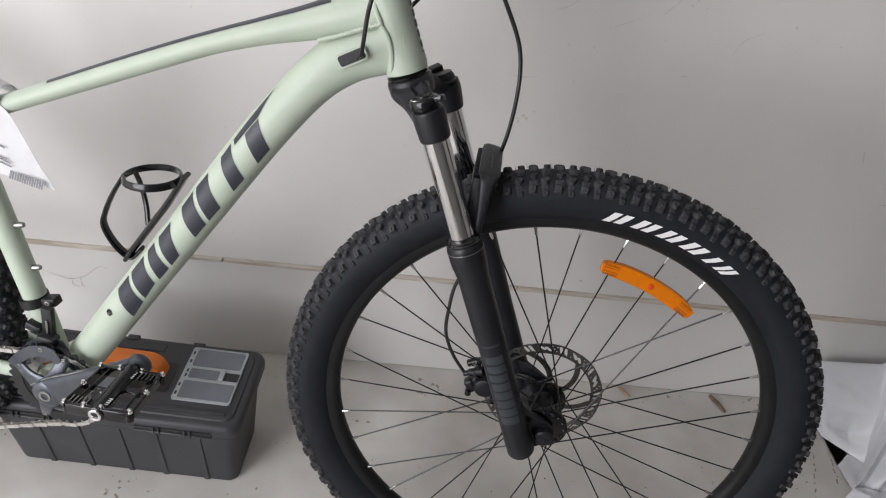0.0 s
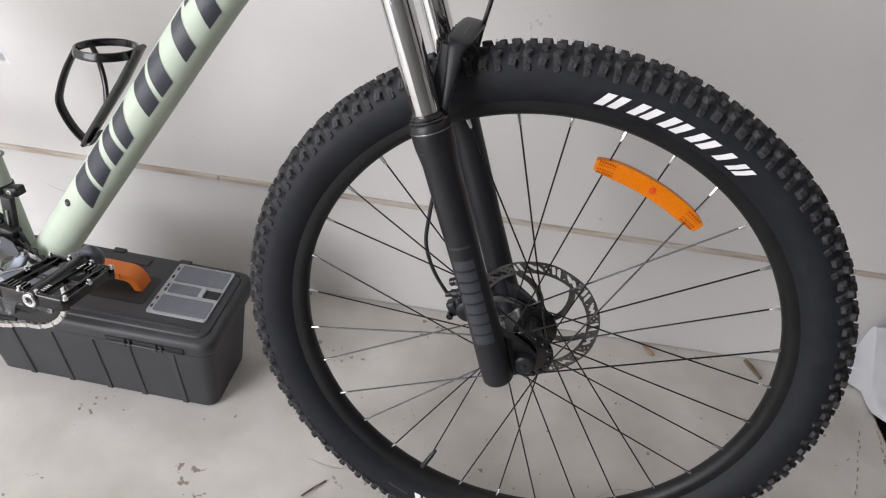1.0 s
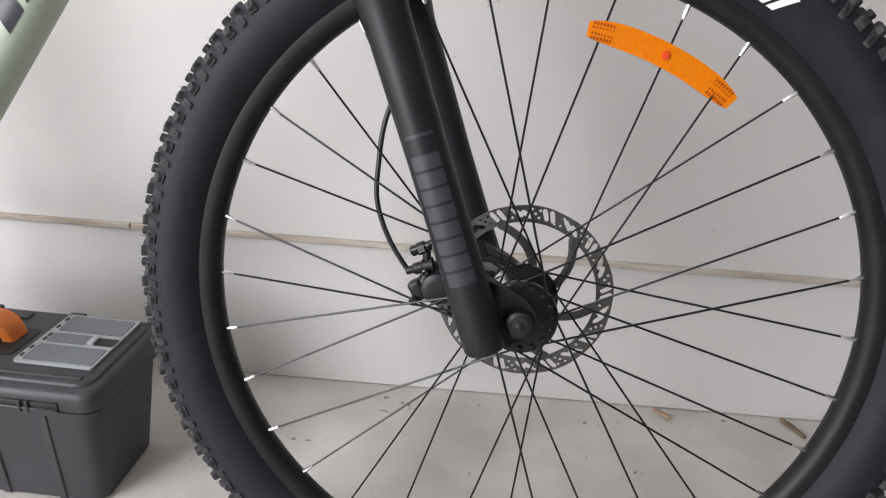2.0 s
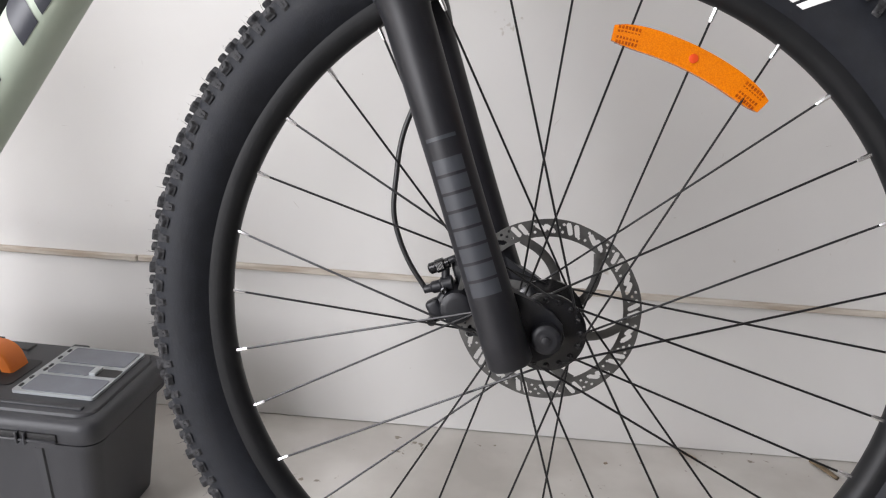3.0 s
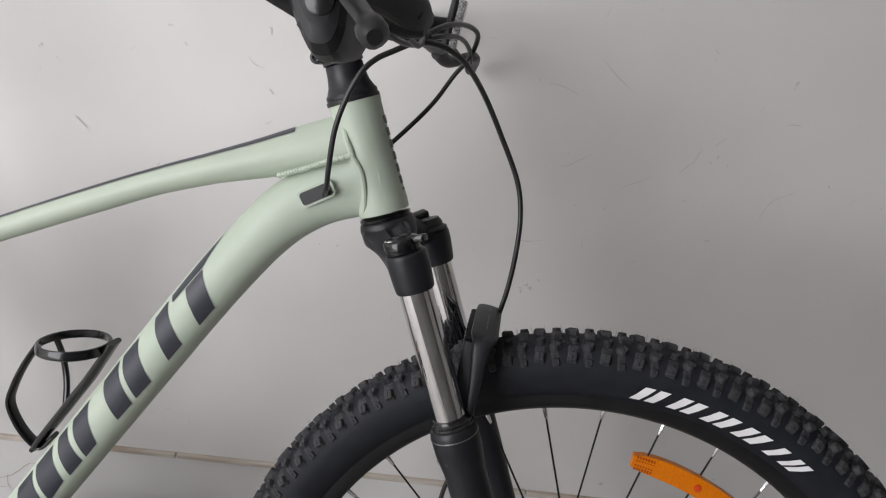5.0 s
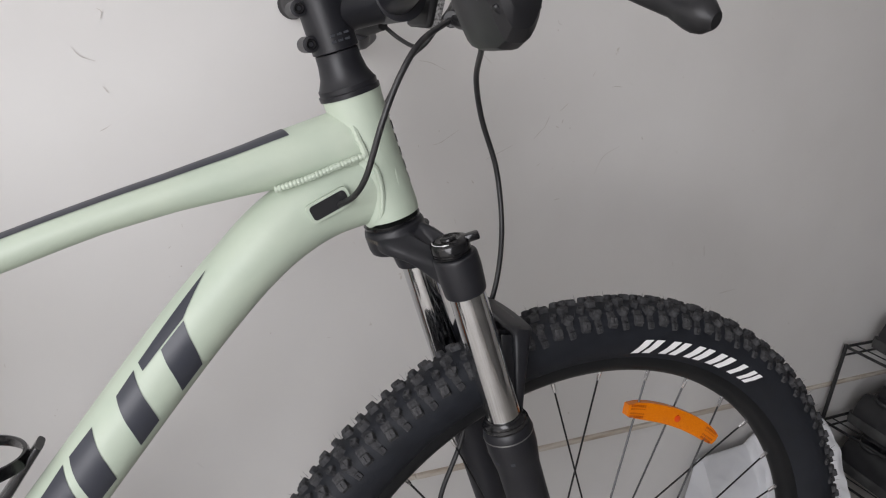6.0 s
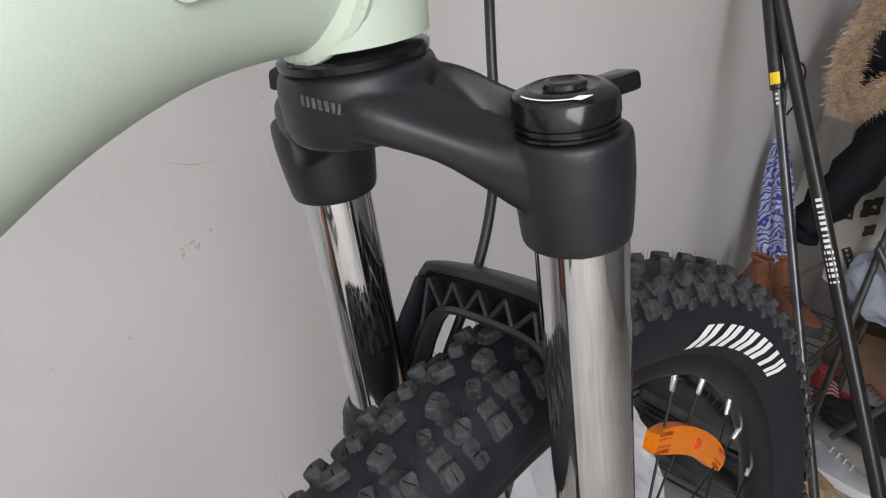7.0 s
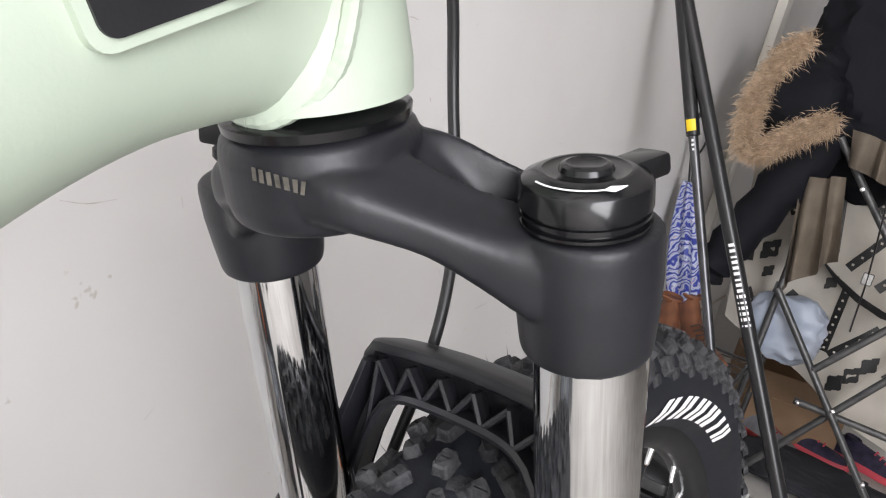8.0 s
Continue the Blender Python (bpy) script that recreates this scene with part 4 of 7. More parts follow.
# lower headset cup, spacer cone, stem, bar
bm = bm_new()
lathe(bm, steer(0.4517), STEER_UP, [(0, 0.0225), (0.0006, 0.0242), (0.0030, 0.0246), (0.0038, 0.0230)], 40)
part("lower_headset", bm, GLOSS, bike, "glossy black lower headset ring")
bm = bm_new()
lathe(bm, steer(0.5545), STEER_UP, [(0, 0.0225), (0.0005, 0.0246), (0.0040, 0.0248), (0.0048, 0.0236), (0.0085, 0.0238), (0.0105, 0.0222), (0.017, 0.0192), (0.026, 0.0176), (0.034, 0.0172), (0.0345, 0.0168)], 44)
part("headset_cone", bm, MATTE, bike, "glossy black conical headset spacer")
bm = bm_new()
lathe(bm, steer(0.587), STEER_UP, [(0, 0.0165), (0.001, 0.0184), (0.042, 0.0184), (0.0435, 0.0165), (0.047, 0.0162), (0.048, 0.012)], 36)
SFW = Vector((0.9316, 0, 0.3634))
BARC = steer(0.611, 0) + SFW * 0.058
sweep(bm, [steer(0.609), steer(0.610) + SFW * 0.02, steer(0.611) + SFW * 0.042], [0.017, 0.0155, 0.018], [0.018, 0.0145, 0.0170], seg=24)
lathe(bm, BARC + Vector((0, -0.023, 0)), (0, 1, 0), [(0, 0.0175), (0.001, 0.0205), (0.045, 0.0205), (0.046, 0.0175)], 32)
for z in (0.597, 0.622):
    lathe(bm, steer(z) - SFW * 0.0195 + Vector((0, -0.012, 0)), (0, 1, 0), [(0, 0.004), (0.0005, 0.0062), (0.024, 0.0062), (0.0245, 0.004)], 16)
stem = part("stem", bm, MATTE, bike, "matte black alloy stem with clamp bolts")
for z in (0.597, 0.622):
    bm = bm_new()
    lathe(bm, steer(z) - SFW * 0.0195 + Vector((0, -0.0135, 0)), (0, 1, 0), [(0.0020, 0.0016), (0.0002, 0.0022), (0, 0.0036), (0.0008, 0.0042), (0.003, 0.0042)], 14)
    part("clamp_bolt", bm, GLOSS, stem, "dark socket bolt")
bm = bm_new()
for k in range(6):
    block(bm, Matrix.Translation(steer(0.5925 + 0.0035 * (k % 2)) + Vector((-0.004 + 0.0032 * (k // 2) * 1.6, -0.01855, 0.001 * k))) @ pose(0, 0, 0, 0, -21, 0), (0.0036, 0.0006, 0.0016))
tagged(part("stem_print", bm, GREY_PRINT, stem, "tiny grey print on the stem"), kind="stuff")


def bar_pt(y):
    k = abs(y)
    rise = 0.012 * min(1, max(0, (k - 0.04) / 0.07))
    back = 0.085 * max(0, k - 0.05) ** 1.2
    rise += 0.011 * min(1, max(0, (-y - 0.06) / 0.14))
    return BARC + Vector((-back - 0.004, y, rise))


bm = bm_new()
ys = [-0.325 + 0.025 * i for i in range(27)]
ys[-1] = 0.315
sweep(bm, [bar_pt(y) for y in ys], [0.0158 if abs(y) < 0.03 else 0.0115 for y in ys], seg=20, side=(1, 0, 0))
bar = part("handlebar", bm, MATTE, bike, "matte black riser handlebar")
for s in (-1, 1):
    bm = bm_new()
    e = 0.328 if s < 0 else 0.318
    n = 22
    gy = [0.205 + (e - 0.205) * i / n for i in range(n + 1)]
    sweep(bm, [bar_pt(s * y) for y in gy], [0.0175 if i in (0, 1, n) else 0.0152 + 0.0010 * (i % 2) for i in range(n + 1)], seg=20, side=(1, 0, 0))
    part("grip", bm, PLASTIC, bar, "black ribbed rubber grip")
    # lever clamp, body, blade with a ball end
    c = bar_pt(s * 0.175)
    bm = bm_new()
    lathe(bm, c + Vector((0, -0.007, 0)), (0, 1, 0), [(0, 0.014), (0.0005, 0.0165), (0.0135, 0.0165), (0.014, 0.014)], 24)
    sweep(bm, smooth_path([c + Vector((0.006, 0, -0.010)), c + Vector((0.020, -0.006 * s, -0.022)), c + Vector((0.032, -0.026 * s, -0.026)), c + Vector((0.042, -0.050 * s, -0.026))], 4),
          [0.011, 0.012, 0.0125, 0.0125, 0.012, 0.012, 0.0115, 0.011, 0.0105, 0.009, 0.008, 0.0065, 0.0055], seg=14, power=0.8)
    lev = part("brake_lever", bm, PLASTIC, bar, "black brake lever body clamped to the bar")
    bm = bm_new()
    tip = Vector((-0.202, s * (0.318 if s < 0 else 0.306), 0.602)) if s < 0 else Vector((-0.202, 0.306, 0.598))
    bl = smooth_path([c + Vector((0.030, -0.020 * s, -0.034)), c + Vector((0.040, 0.012 * s, -0.042)), c.lerp(tip, 0.5) + Vector((0.036, 0, -0.010)), tip + Vector((0.004, -0.012 * s, 0.001)), tip], 6)
    if s < 0:
        bl = smooth_path([(-0.2445, -0.208, 0.650), (-0.234, -0.238, 0.637), (-0.2235, -0.262, 0.626), (-0.2065, -0.290, 0.613), (-0.1960, -0.314, 0.604)], 6)
    swell = {20: 0.0068, 21: 0.0078, 22: 0.0082, 23: 0.0074, 24: 0.0040}
    sweep(bm, bl, [swell.get(i, 0.0062) for i in range(25)], [swell.get(i, 0.0085 - 0.0030 * min(1, i / 16)) for i in range(25)], seg=14, power=0.85)
    part("lever_blade", bm, PLASTIC, lev, "satin black lever blade")

# right shifter: a pod under the bar with two thumb paddles
def pod(bm, outline, layers):
    """A rounded body: one outline in the side plane, lofted sideways; layers are (y, scale, dx, dz)."""
    mx, mz = sum(p[0] for p in outline) / len(outline), sum(p[1] for p in outline) / len(outline)
    loop = smooth_path([(x, 0, z) for x, z in outline + outline[:1]], 3)[:-1]
    return grid(bm, [[Vector((mx + (p.x - mx) * k + dx, y, mz + (p.z - mz) * k + dz)) for p in loop] for y, k, dx, dz in layers])


c = bar_pt(-0.195)
bm = bm_new()
pod(bm, [(-0.2735, 0.634), (-0.270, 0.6180), (-0.2560, 0.5925), (-0.2470, 0.5885), (-0.2370, 0.5925), (-0.2315, 0.612), (-0.2350, 0.642), (-0.252, 0.652), (-0.268, 0.646)],
    [(-0.2320, 0.50, 0, 0.004), (-0.2300, 0.76, 0, 0.003), (-0.2240, 0.91, 0, 0.001), (-0.2140, 0.99, 0, 0), (-0.1900, 1.0, 0, 0), (-0.1740, 0.94, 0.003, 0), (-0.1650, 0.82, 0.005, 0.001), (-0.1615, 0.55, 0.005, 0.002)])
lathe(bm, c + Vector((0.045, 0.056, -0.036)), (0.75, 0.65, -0.2), [(-0.018, 0.009), (0, 0.0085), (0.006, 0.0065), (0.012, 0.0045)], 16)
for k in range(3):
    block(bm, Matrix.Translation((-0.2560 + 0.007 * k, -0.2262, 0.6060 + 0.004 * k)) @ pose(0, 0, 0, 0, 40, 0), (0.0150, 0.0050, 0.0055), 0.0016, 2)
shifter = part("gear_shifter", bm, PLASTIC, bar, "black gear shifter pod", angle=17)
bm = bm_new()
path = smooth_path([(-0.246, -0.205, 0.650), (-0.229, -0.172, 0.643), (-0.214, -0.142, 0.632), (-0.207, -0.122, 0.622)], 5)
sweep(bm, path, [0.021 - 0.0105 * (i / (len(path) - 1)) ** 1.6 for i in range(len(path))], [0.020 - 0.0095 * (i / (len(path) - 1)) ** 1.4 for i in range(len(path))], seg=20, power=0.55)
for k in range(4):
    block(bm, Matrix.Translation((-0.234 + 0.0075 * k, -0.176 + 0.013 * k, 0.6625 - 0.0055 * k)) @ pose(0, 0, 0, 0, 34, 58), (0.0085, 0.0045, 0.0060), 0.0014, 1)
housing = part("lever_housing", bm, PLASTIC, shifter, "ribbed black lever housing", angle=20)
for f, k in ((4, 1.06), (10, 1.07)):
    t = (path[f + 1] - path[f - 1]).normalized()
    r = 0.0200 - 0.0095 * (f / (len(path) - 1)) ** 1.4
    part("housing_band", lathe(bm_new(), path[f] - t * 0.0022, t, [(0, r * 0.98), (0.0006, r * k), (0.0038, r * k), (0.0044, r * 0.98)], 28), GLOSS, housing)
part("housing_ridge", sweep(bm_new(), [p + Vector((0.004, -0.0165 + 0.0085 * i / (len(path) - 1), -0.010 + 0.004 * i / (len(path) - 1))) for i, p in enumerate(path)], 0.0030, 0.0018, seg=10), GLOSS, housing)
part("housing_bolt", lathe(bm_new(), path[7] + Vector((0.001, -0.0170, 0.003)), (0.3, -1, 0.1), [(-0.004, 0.0046), (0.0008, 0.0046), (0.0014, 0.0036), (0.0004, 0.0020), (-0.0008, 0.0016)], 16), STEEL, housing)
bm = bm_new()
pod(bm, [(-0.256, 0.637), (-0.259, 0.628), (-0.256, 0.617), (-0.248, 0.6135), (-0.2405, 0.617), (-0.238, 0.629), (-0.242, 0.638)], [(-0.2335, 0.6, 0, 0), (-0.2325, 0.9, 0, 0), (-0.2270, 1.0, 0, 0), (-0.2220, 1.0, 0, 0)])
part("cover_plate", bm, GLOSS, shifter, "glossy cover of the shifter")
bm = bm_new()
lathe(bm, (-0.2482, -0.2338, 0.6286), (0, -1, 0.1), [(-0.003, 0.0046), (0.0006, 0.0046), (0.0012, 0.0036), (0.0008, 0.0012)], 18)
screw = part("shifter_bolt", bm, MATTE, shifter, "dark cross-head screw")
for q in (0, 90):
    part("screw_slot", block(bm_new(), Matrix.Translation((-0.2482, -0.2350, 0.6287)) @ pose(0, 0, 0, 0, 45 + q, 0), (0.0050, 0.0006, 0.0010)), GLOSS, screw)
bm = bm_new()
sweep(bm, smooth_path([(-0.262, -0.215, 0.619), (-0.282, -0.225, 0.6262), (-0.2912, -0.230, 0.6330), (-0.2965, -0.235, 0.6500)], 4),
      [0.006, 0.0058, 0.0056, 0.0054, 0.0054, 0.0056, 0.006, 0.0066, 0.0072, 0.0076, 0.0074, 0.0062, 0.003], [0.0085, 0.0078, 0.007, 0.0064, 0.006, 0.006, 0.0062, 0.0066, 0.007, 0.0072, 0.007, 0.006, 0.003], seg=14)
part("thumb_paddle", bm, PLASTIC, shifter)

# white front reflector on a bracket beside the stem
bm = bm_new()
RM = Matrix.Translation((-0.2015, 0.045, 0.636)) @ pose(0, 0, 0, 4, 8, 4)
block(bm, RM, (0.009, 0.046, 0.046), 0.004, 2)
refl = part("front_reflector", bm, PLASTIC, bar, "round-cornered front reflector")
bm = bm_new()
block(bm, RM @ Matrix.Translation((0.0055, 0, 0)), (0.0080, 0.044, 0.044), 0.0012, 2)
part("reflector_lens", bm, vary(material("clear_lens", (0.3, 0.3, 0.3), 0.18, coat=0.5), (0.10, 0.10, 0.10), (0.42, 0.42, 0.42), 520, 1, bump=0.4, bump_scale=500), refl)
bm = bm_new()
lathe(bm, bar_pt(0.045) + Vector((0, -0.008, 0)), (0, 1, 0), [(0, 0.015), (0.0005, 0.0180), (0.0155, 0.0180), (0.016, 0.015)], 20)
block(bm, Matrix.Translation((-0.213, 0.045, 0.632)), (0.028, 0.014, 0.016), 0.003, 2)
part("reflector_bracket", bm, PLASTIC, refl)

# cables
def cable(pts, r=0.0024, label="black cable housing"):
    return part("cable", sweep(bm_new(), smooth_path(pts, 8), r, seg=10, side=(0.2, 1, 0.1)), CABLE, bike, label)


cable([(-0.290, -0.0305, 0.4705), (-0.2835, -0.050, 0.481), (-0.279, -0.066, 0.499), (-0.2735, -0.077, 0.5340), (-0.2655, -0.079, 0.5613), (-0.2558, -0.078, 0.5823), (-0.2461, -0.072, 0.5943), (-0.2346, -0.061, 0.6024), (-0.2194, -0.052, 0.6115), (-0.2126, -0.049, 0.6155)])
HOSE = [(-0.214, -0.054, 0.6130), (-0.2035, -0.050, 0.6125), (-0.190, -0.043, 0.6085), (-0.1764, -0.026, 0.5985), (-0.1604, 0.016, 0.5738), (-0.1413, 0.040, 0.5381), (-0.120, 0.048, 0.496), (-0.112, 0.047, 0.463), (-0.111, 0.039, 0.428),
        (-0.114, 0.034, 0.391), (-0.120, 0.034, 0.355), (-0.126, 0.043, 0.30), (-0.132, 0.047, 0.215), (-0.1505, 0.048, 0.152), (-0.1545, 0.048, 0.110), (-0.1545, 0.048, 0.078), (-0.1475, 0.048, 0.053), (-0.1350, 0.048, 0.0285), (-0.1175, 0.048, 0.0050)]
cable(HOSE, 0.0026, "black front brake hose")
cable([(-0.2126, -0.046, 0.6185), (-0.1973, -0.02, 0.6297), (-0.1848, 0.02, 0.6336), (-0.1768, 0.05, 0.6291), (-0.1792, 0.068, 0.6170), (-0.187, 0.076, 0.602), (-0.1985, 0.086, 0.5873), (-0.2134, 0.080, 0.5613), (-0.2310, 0.064, 0.5370), (-0.268, 0.040, 0.494), (-0.292, 0.029, 0.470)], 0.0024)
cable([(-0.2126, -0.044, 0.6145), (-0.199, -0.02, 0.6203), (-0.189, 0.02, 0.6218), (-0.1834, 0.06, 0.6136), (-0.1846, 0.1, 0.5993), (-0.196, 0.125, 0.606), (-0.214, 0.140, 0.622)], 0.0022)
cable([(-0.212, -0.132, 0.612), (-0.209, -0.100, 0.608), (-0.211, -0.070, 0.612), (-0.2126, -0.048, 0.617)], 0.0024)
cable([(-0.232, -0.168, 0.622), (-0.222, -0.118, 0.610), (-0.214, -0.072, 0.609), (-0.2120, -0.050, 0.613)], 0.0024)
bm = bm_new()
lathe(bm, (-0.2126, -0.048, 0.6155), (0.45, 0.8, 0.1), [(-0.0040, 0.0058), (-0.0032, 0.0066), (-0.0004, 0.0064), (0.0004, 0.0066), (0.0032, 0.0066), (0.0040, 0.0058)], 16)
part("cable_tie", bm, PLASTIC, bike, "black band round the cable bundle")

# bottle cage on the down tube
RC = Vector((-0.5560, 0, 0.2645))
bm = bm_new()
ring = [RC + Vector((-0.995, 0, -0.06)) * (math.cos(a) * 0.0365) + Vector((0, math.sin(a) * 0.034, 0)) for a in [2 * math.pi * i / 36 for i in range(36)]]
sweep(bm, ring, [0.0052] * 36, [0.0021] * 36, seg=10, side=(0.25, 0, 1), power=0.7, closed=True)
cage = part("bottle_cage", bm, GLOSS, bike, "glossy black plastic bottle cage")
cage.matrix_local = FRAME_M
bm = bm_new()
sweep(bm, smooth_path([(-0.592, -0.004, 0.264), (-0.609, -0.006, 0.236), (-0.622, -0.007, 0.208), (-0.628, -0.006, 0.184), (-0.616, -0.003, 0.154), (-0.597, 0, 0.137), (-0.580, 0, 0.154)], 5), 0.0066, 0.0026, seg=12, power=0.7)
part("cage_arm", bm, GLOSS, cage)
bm = bm_new()
sweep(bm, smooth_path([(-0.5900, 0.016, 0.262), (-0.5860, 0.022, 0.238), (-0.5800, 0.020, 0.210), (-0.5740, 0.010, 0.186)], 5), 0.0026, 0.0036, seg=10, power=0.75)
part("cage_arm", bm, GLOSS, cage)
bm = bm_new()
sweep(bm, [(-0.510, 0, 0.276), (-0.5395, 0, 0.228), (-0.594, 0, 0.149), (-0.603, 0, 0.134)], 0.0105, [0.0032, 0.0042, 0.0042, 0.003], seg=12, power=0.6)
part("cage_back", bm, GLOSS, cage)

# seatpost and saddle
bm = bm_new()
sweep(bm, [(-0.832, 0, 0.37), (-0.905, 0, 0.60)], 0.0136, seg=24)
post = part("seatpost", bm, MATTE, bike, "black seatpost")
bm = bm_new()
rows = []
for i, (x, w, z, h) in enumerate(((-0.775, 0.006, 0.545, 0.006), (-0.785, 0.016, 0.552, 0.016), (-0.83, 0.021, 0.580, 0.018), (-0.90, 0.035, 0.612, 0.020), (-0.96, 0.062, 0.633, 0.022), (-1.00, 0.070, 0.648, 0.020), (-1.03, 0.055, 0.655, 0.014), (-1.04, 0.02, 0.655, 0.006))):
    rows.append([(x, math.cos(a) * w, z + math.sin(a) * h) for a in [2 * math.pi * k / 20 for k in range(20)]])
saddle = part("saddle", grid(bm_new(), rows), PLASTIC, bike, "black saddle")
for p in (post, saddle):
    p.matrix_local = FRAME_M
bm = bm_new()
lathe(bm, (-0.831, 0, 0.372), (-0.23, 0, 1), [(0, 0.0185), (0.001, 0.0205), (0.012, 0.0205), (0.013, 0.0185)], 24)
sc = part("seat_clamp", bm, MATTE, bike)
sc.matrix_local = FRAME_M

# printed care tag wrapped round the top tube
bm = bm_new()
pts = [(-0.735, -0.0205, 0.338), (-0.735, -0.0235, 0.352), (-0.737, -0.012, 0.3625), (-0.738, 0.006, 0.362), (-0.738, 0.020, 0.352)]
rows = []
run = smooth_path([(-0.745, -0.004, 0.232), (-0.742, -0.012, 0.27), (-0.736, -0.020, 0.31)] + pts + [(-0.738, 0.0225, 0.340)], 4)
for i, p in enumerate(run):
    f = min(1.0, i / 14)
    rows.append([Vector(p) + Vector((0.020 - 0.046 * f + dx * (0.95 - 0.25 * f), 0.004 * math.sin(dx * 40), -dx * (0.20 + 0.10 * f) + 0.008 * f)) for dx in (-0.040, -0.02, 0.0, 0.02, 0.042)])
grid(bm, rows, close_v=False, caps=False)
r = bmesh.ops.extrude_face_region(bm, geom=list(bm.faces))
for v in r["geom"]:
    if isinstance(v, bmesh.types.BMVert):
        v.co += Vector((0.0, 0.0003, 0.0003))
tag = part("paper_tag", bm, PAPER, bike, "white printed paper tag folded over the top tube")
tag.matrix_local = FRAME_M @ Matrix.Translation((-0.010, 0, -0.004))
bm = bm_new()
for k in range(14):
    block(bm, Matrix.Translation((-0.740 + 0.0033 * k, -0.0085 - 0.0012, 0.2405 - 0.00065 * k)) @ pose(0, 0, 0, 0, 18, 0), (0.0018 if k % 3 else 0.0026, 0.0006, 0.012))
tagged(part("barcode_bars", bm, INK, tag, "grey printed bar pattern"), kind="stuff")
bm = bm_new()
rnd = random.Random(3)
for k in range(11):
    w = rnd.uniform(0.012, 0.036)
    block(bm, Matrix.Translation((-0.757 - 0.0036 * k + w / 2 + rnd.uniform(0, 0.01), -0.0125 - 0.0009 * k, 0.258 + 0.0066 * k - 0.2 * (w / 2))) @ pose(0, 0, 0, 12, 18, 0), (w, 0.0006, 0.0016))
tagged(part("text_bars", bm, INK, tag, "rows of grey printed text bars"), kind="stuff")

# drivetrain: chainring, crank, pedal, chain, front derailleur
BB = Vector((-0.713, 0, -0.085))
RING_Y = -0.041


def toothed_ring(bm, teeth, r, r_in, y, thick):
    """A flat ring with rounded teeth round its rim."""
    n = teeth * 6
    tooth = (-0.0030, -0.0012, 0.0016, 0.0026, 0.0016, -0.0012)
    loops = []
    for yy in (y, y + thick):
        for inner in (False, True):
            loops.append([bm.verts.new((BB.x + math.cos(2 * math.pi * i / n) * (r_in if inner else r + tooth[i % 6]), yy,
                                        BB.z + math.sin(2 * math.pi * i / n) * (r_in if inner else r + tooth[i % 6]))) for i in range(n)])
    a0, b0, a1, b1 = loops
    for i in range(n):
        j = (i + 1) % n
        for p, q in ((a0, b0), (b0, b1), (b1, a1), (a1, a0)):
            bm.faces.new((p[i], p[j], q[j], q[i]))
    return bm


CRANKM = vary(material("grey_crank", (0.075, 0.083, 0.10), 0.34, 0.55), (0.062, 0.069, 0.085), (0.10, 0.108, 0.126), 30, rough=(0.24, 0.4))
ringp = part("chainring", toothed_ring(bm_new(), 34, 0.0722, 0.0545, RING_Y - 0.001, 0.002), PLASTIC, bike, "black toothed chainring", smooth=False)
part("small_chainring", toothed_ring(bm_new(), 24, 0.050, 0.036, RING_Y + 0.007, 0.002), STEEL, ringp, smooth=False)
PED = Vector((-0.553, 0, 0.0195))
along = (PED - BB).normalized()
bm = bm_new()
lathe(bm, (BB.x, -0.0690, BB.z), (0, 1, 0), [(0, 0.011), (0.0012, 0.0190), (0.004, 0.0225), (0.012, 0.0240), (0.030, 0.0200)], 36)
arm = [BB + Vector((0, -0.058, 0)), BB.lerp(PED, 0.22) + Vector((0, -0.062, 0)), BB.lerp(PED, 0.55) + Vector((0, -0.071, 0)), BB.lerp(PED, 0.88) + Vector((0, -0.079, 0)), PED + Vector((0, -0.081, 0))]
path = smooth_path(arm, 5)
sweep(bm, path, [0.0095 - 0.002 * i / (len(path) - 1) for i in range(len(path))], [0.0235 - 0.0085 * min(1, 1.5 * i / (len(path) - 1)) for i in range(len(path))], seg=20, power=0.62)
lathe(bm, PED + Vector((0, -0.0895, 0)), (0, 1, 0), [(0, 0.008), (0.0015, 0.0145), (0.005, 0.0168), (0.013, 0.0168), (0.0165, 0.0140), (0.018, 0.008)], 30)
SPIDER = (68, 150, 248, 328)
for a0 in SPIDER:
    d = Vector((math.cos(radians(a0)), 0, math.sin(radians(a0))))
    root, tip = BB + Vector((0, -0.055, 0)) + d * 0.012, BB + Vector((0, -0.0455, 0)) + d * 0.060
    sweep(bm, smooth_path([root, root.lerp(tip, 0.5) + Vector((0, -0.003, 0)), tip], 4), [0.0050, 0.0048, 0.0044, 0.0040, 0.0038, 0.0036, 0.0034, 0.0032, 0.0030], [0.0185, 0.0165, 0.0145, 0.0125, 0.0110, 0.0100, 0.0095, 0.0090, 0.0080], seg=14, power=0.66)
crank = part("crank_arm", bm, CRANKM, bike, "dark blue-grey forged crank arm and spider")
# thin strip in bright steel colour along the arm's upper ridge
bm = bm_new()
rim_line = []
for f, w in ((-0.10, 0.021), (0.08, 0.0225), (0.30, 0.0195), (0.6, 0.0155), (0.85, 0.0140)):
    rim_line.append(BB.lerp(PED, f) + Vector((-along.z * w, -0.0600 - 0.0215 * max(f, 0), along.x * w)))
sweep(bm, smooth_path(rim_line, 5), 0.0012, seg=8)
part("arm_edge", bm, STEEL, crank, "bright steel strip along the crank arm edge")
bm = bm_new()
lathe(bm, (BB.x, -0.0700, BB.z), (0, 1, 0), [(0.0035, 0.002), (0.003, 0.0052), (-0.0006, 0.0056), (-0.0004, 0.0092), (0.003, 0.0095)], 20)
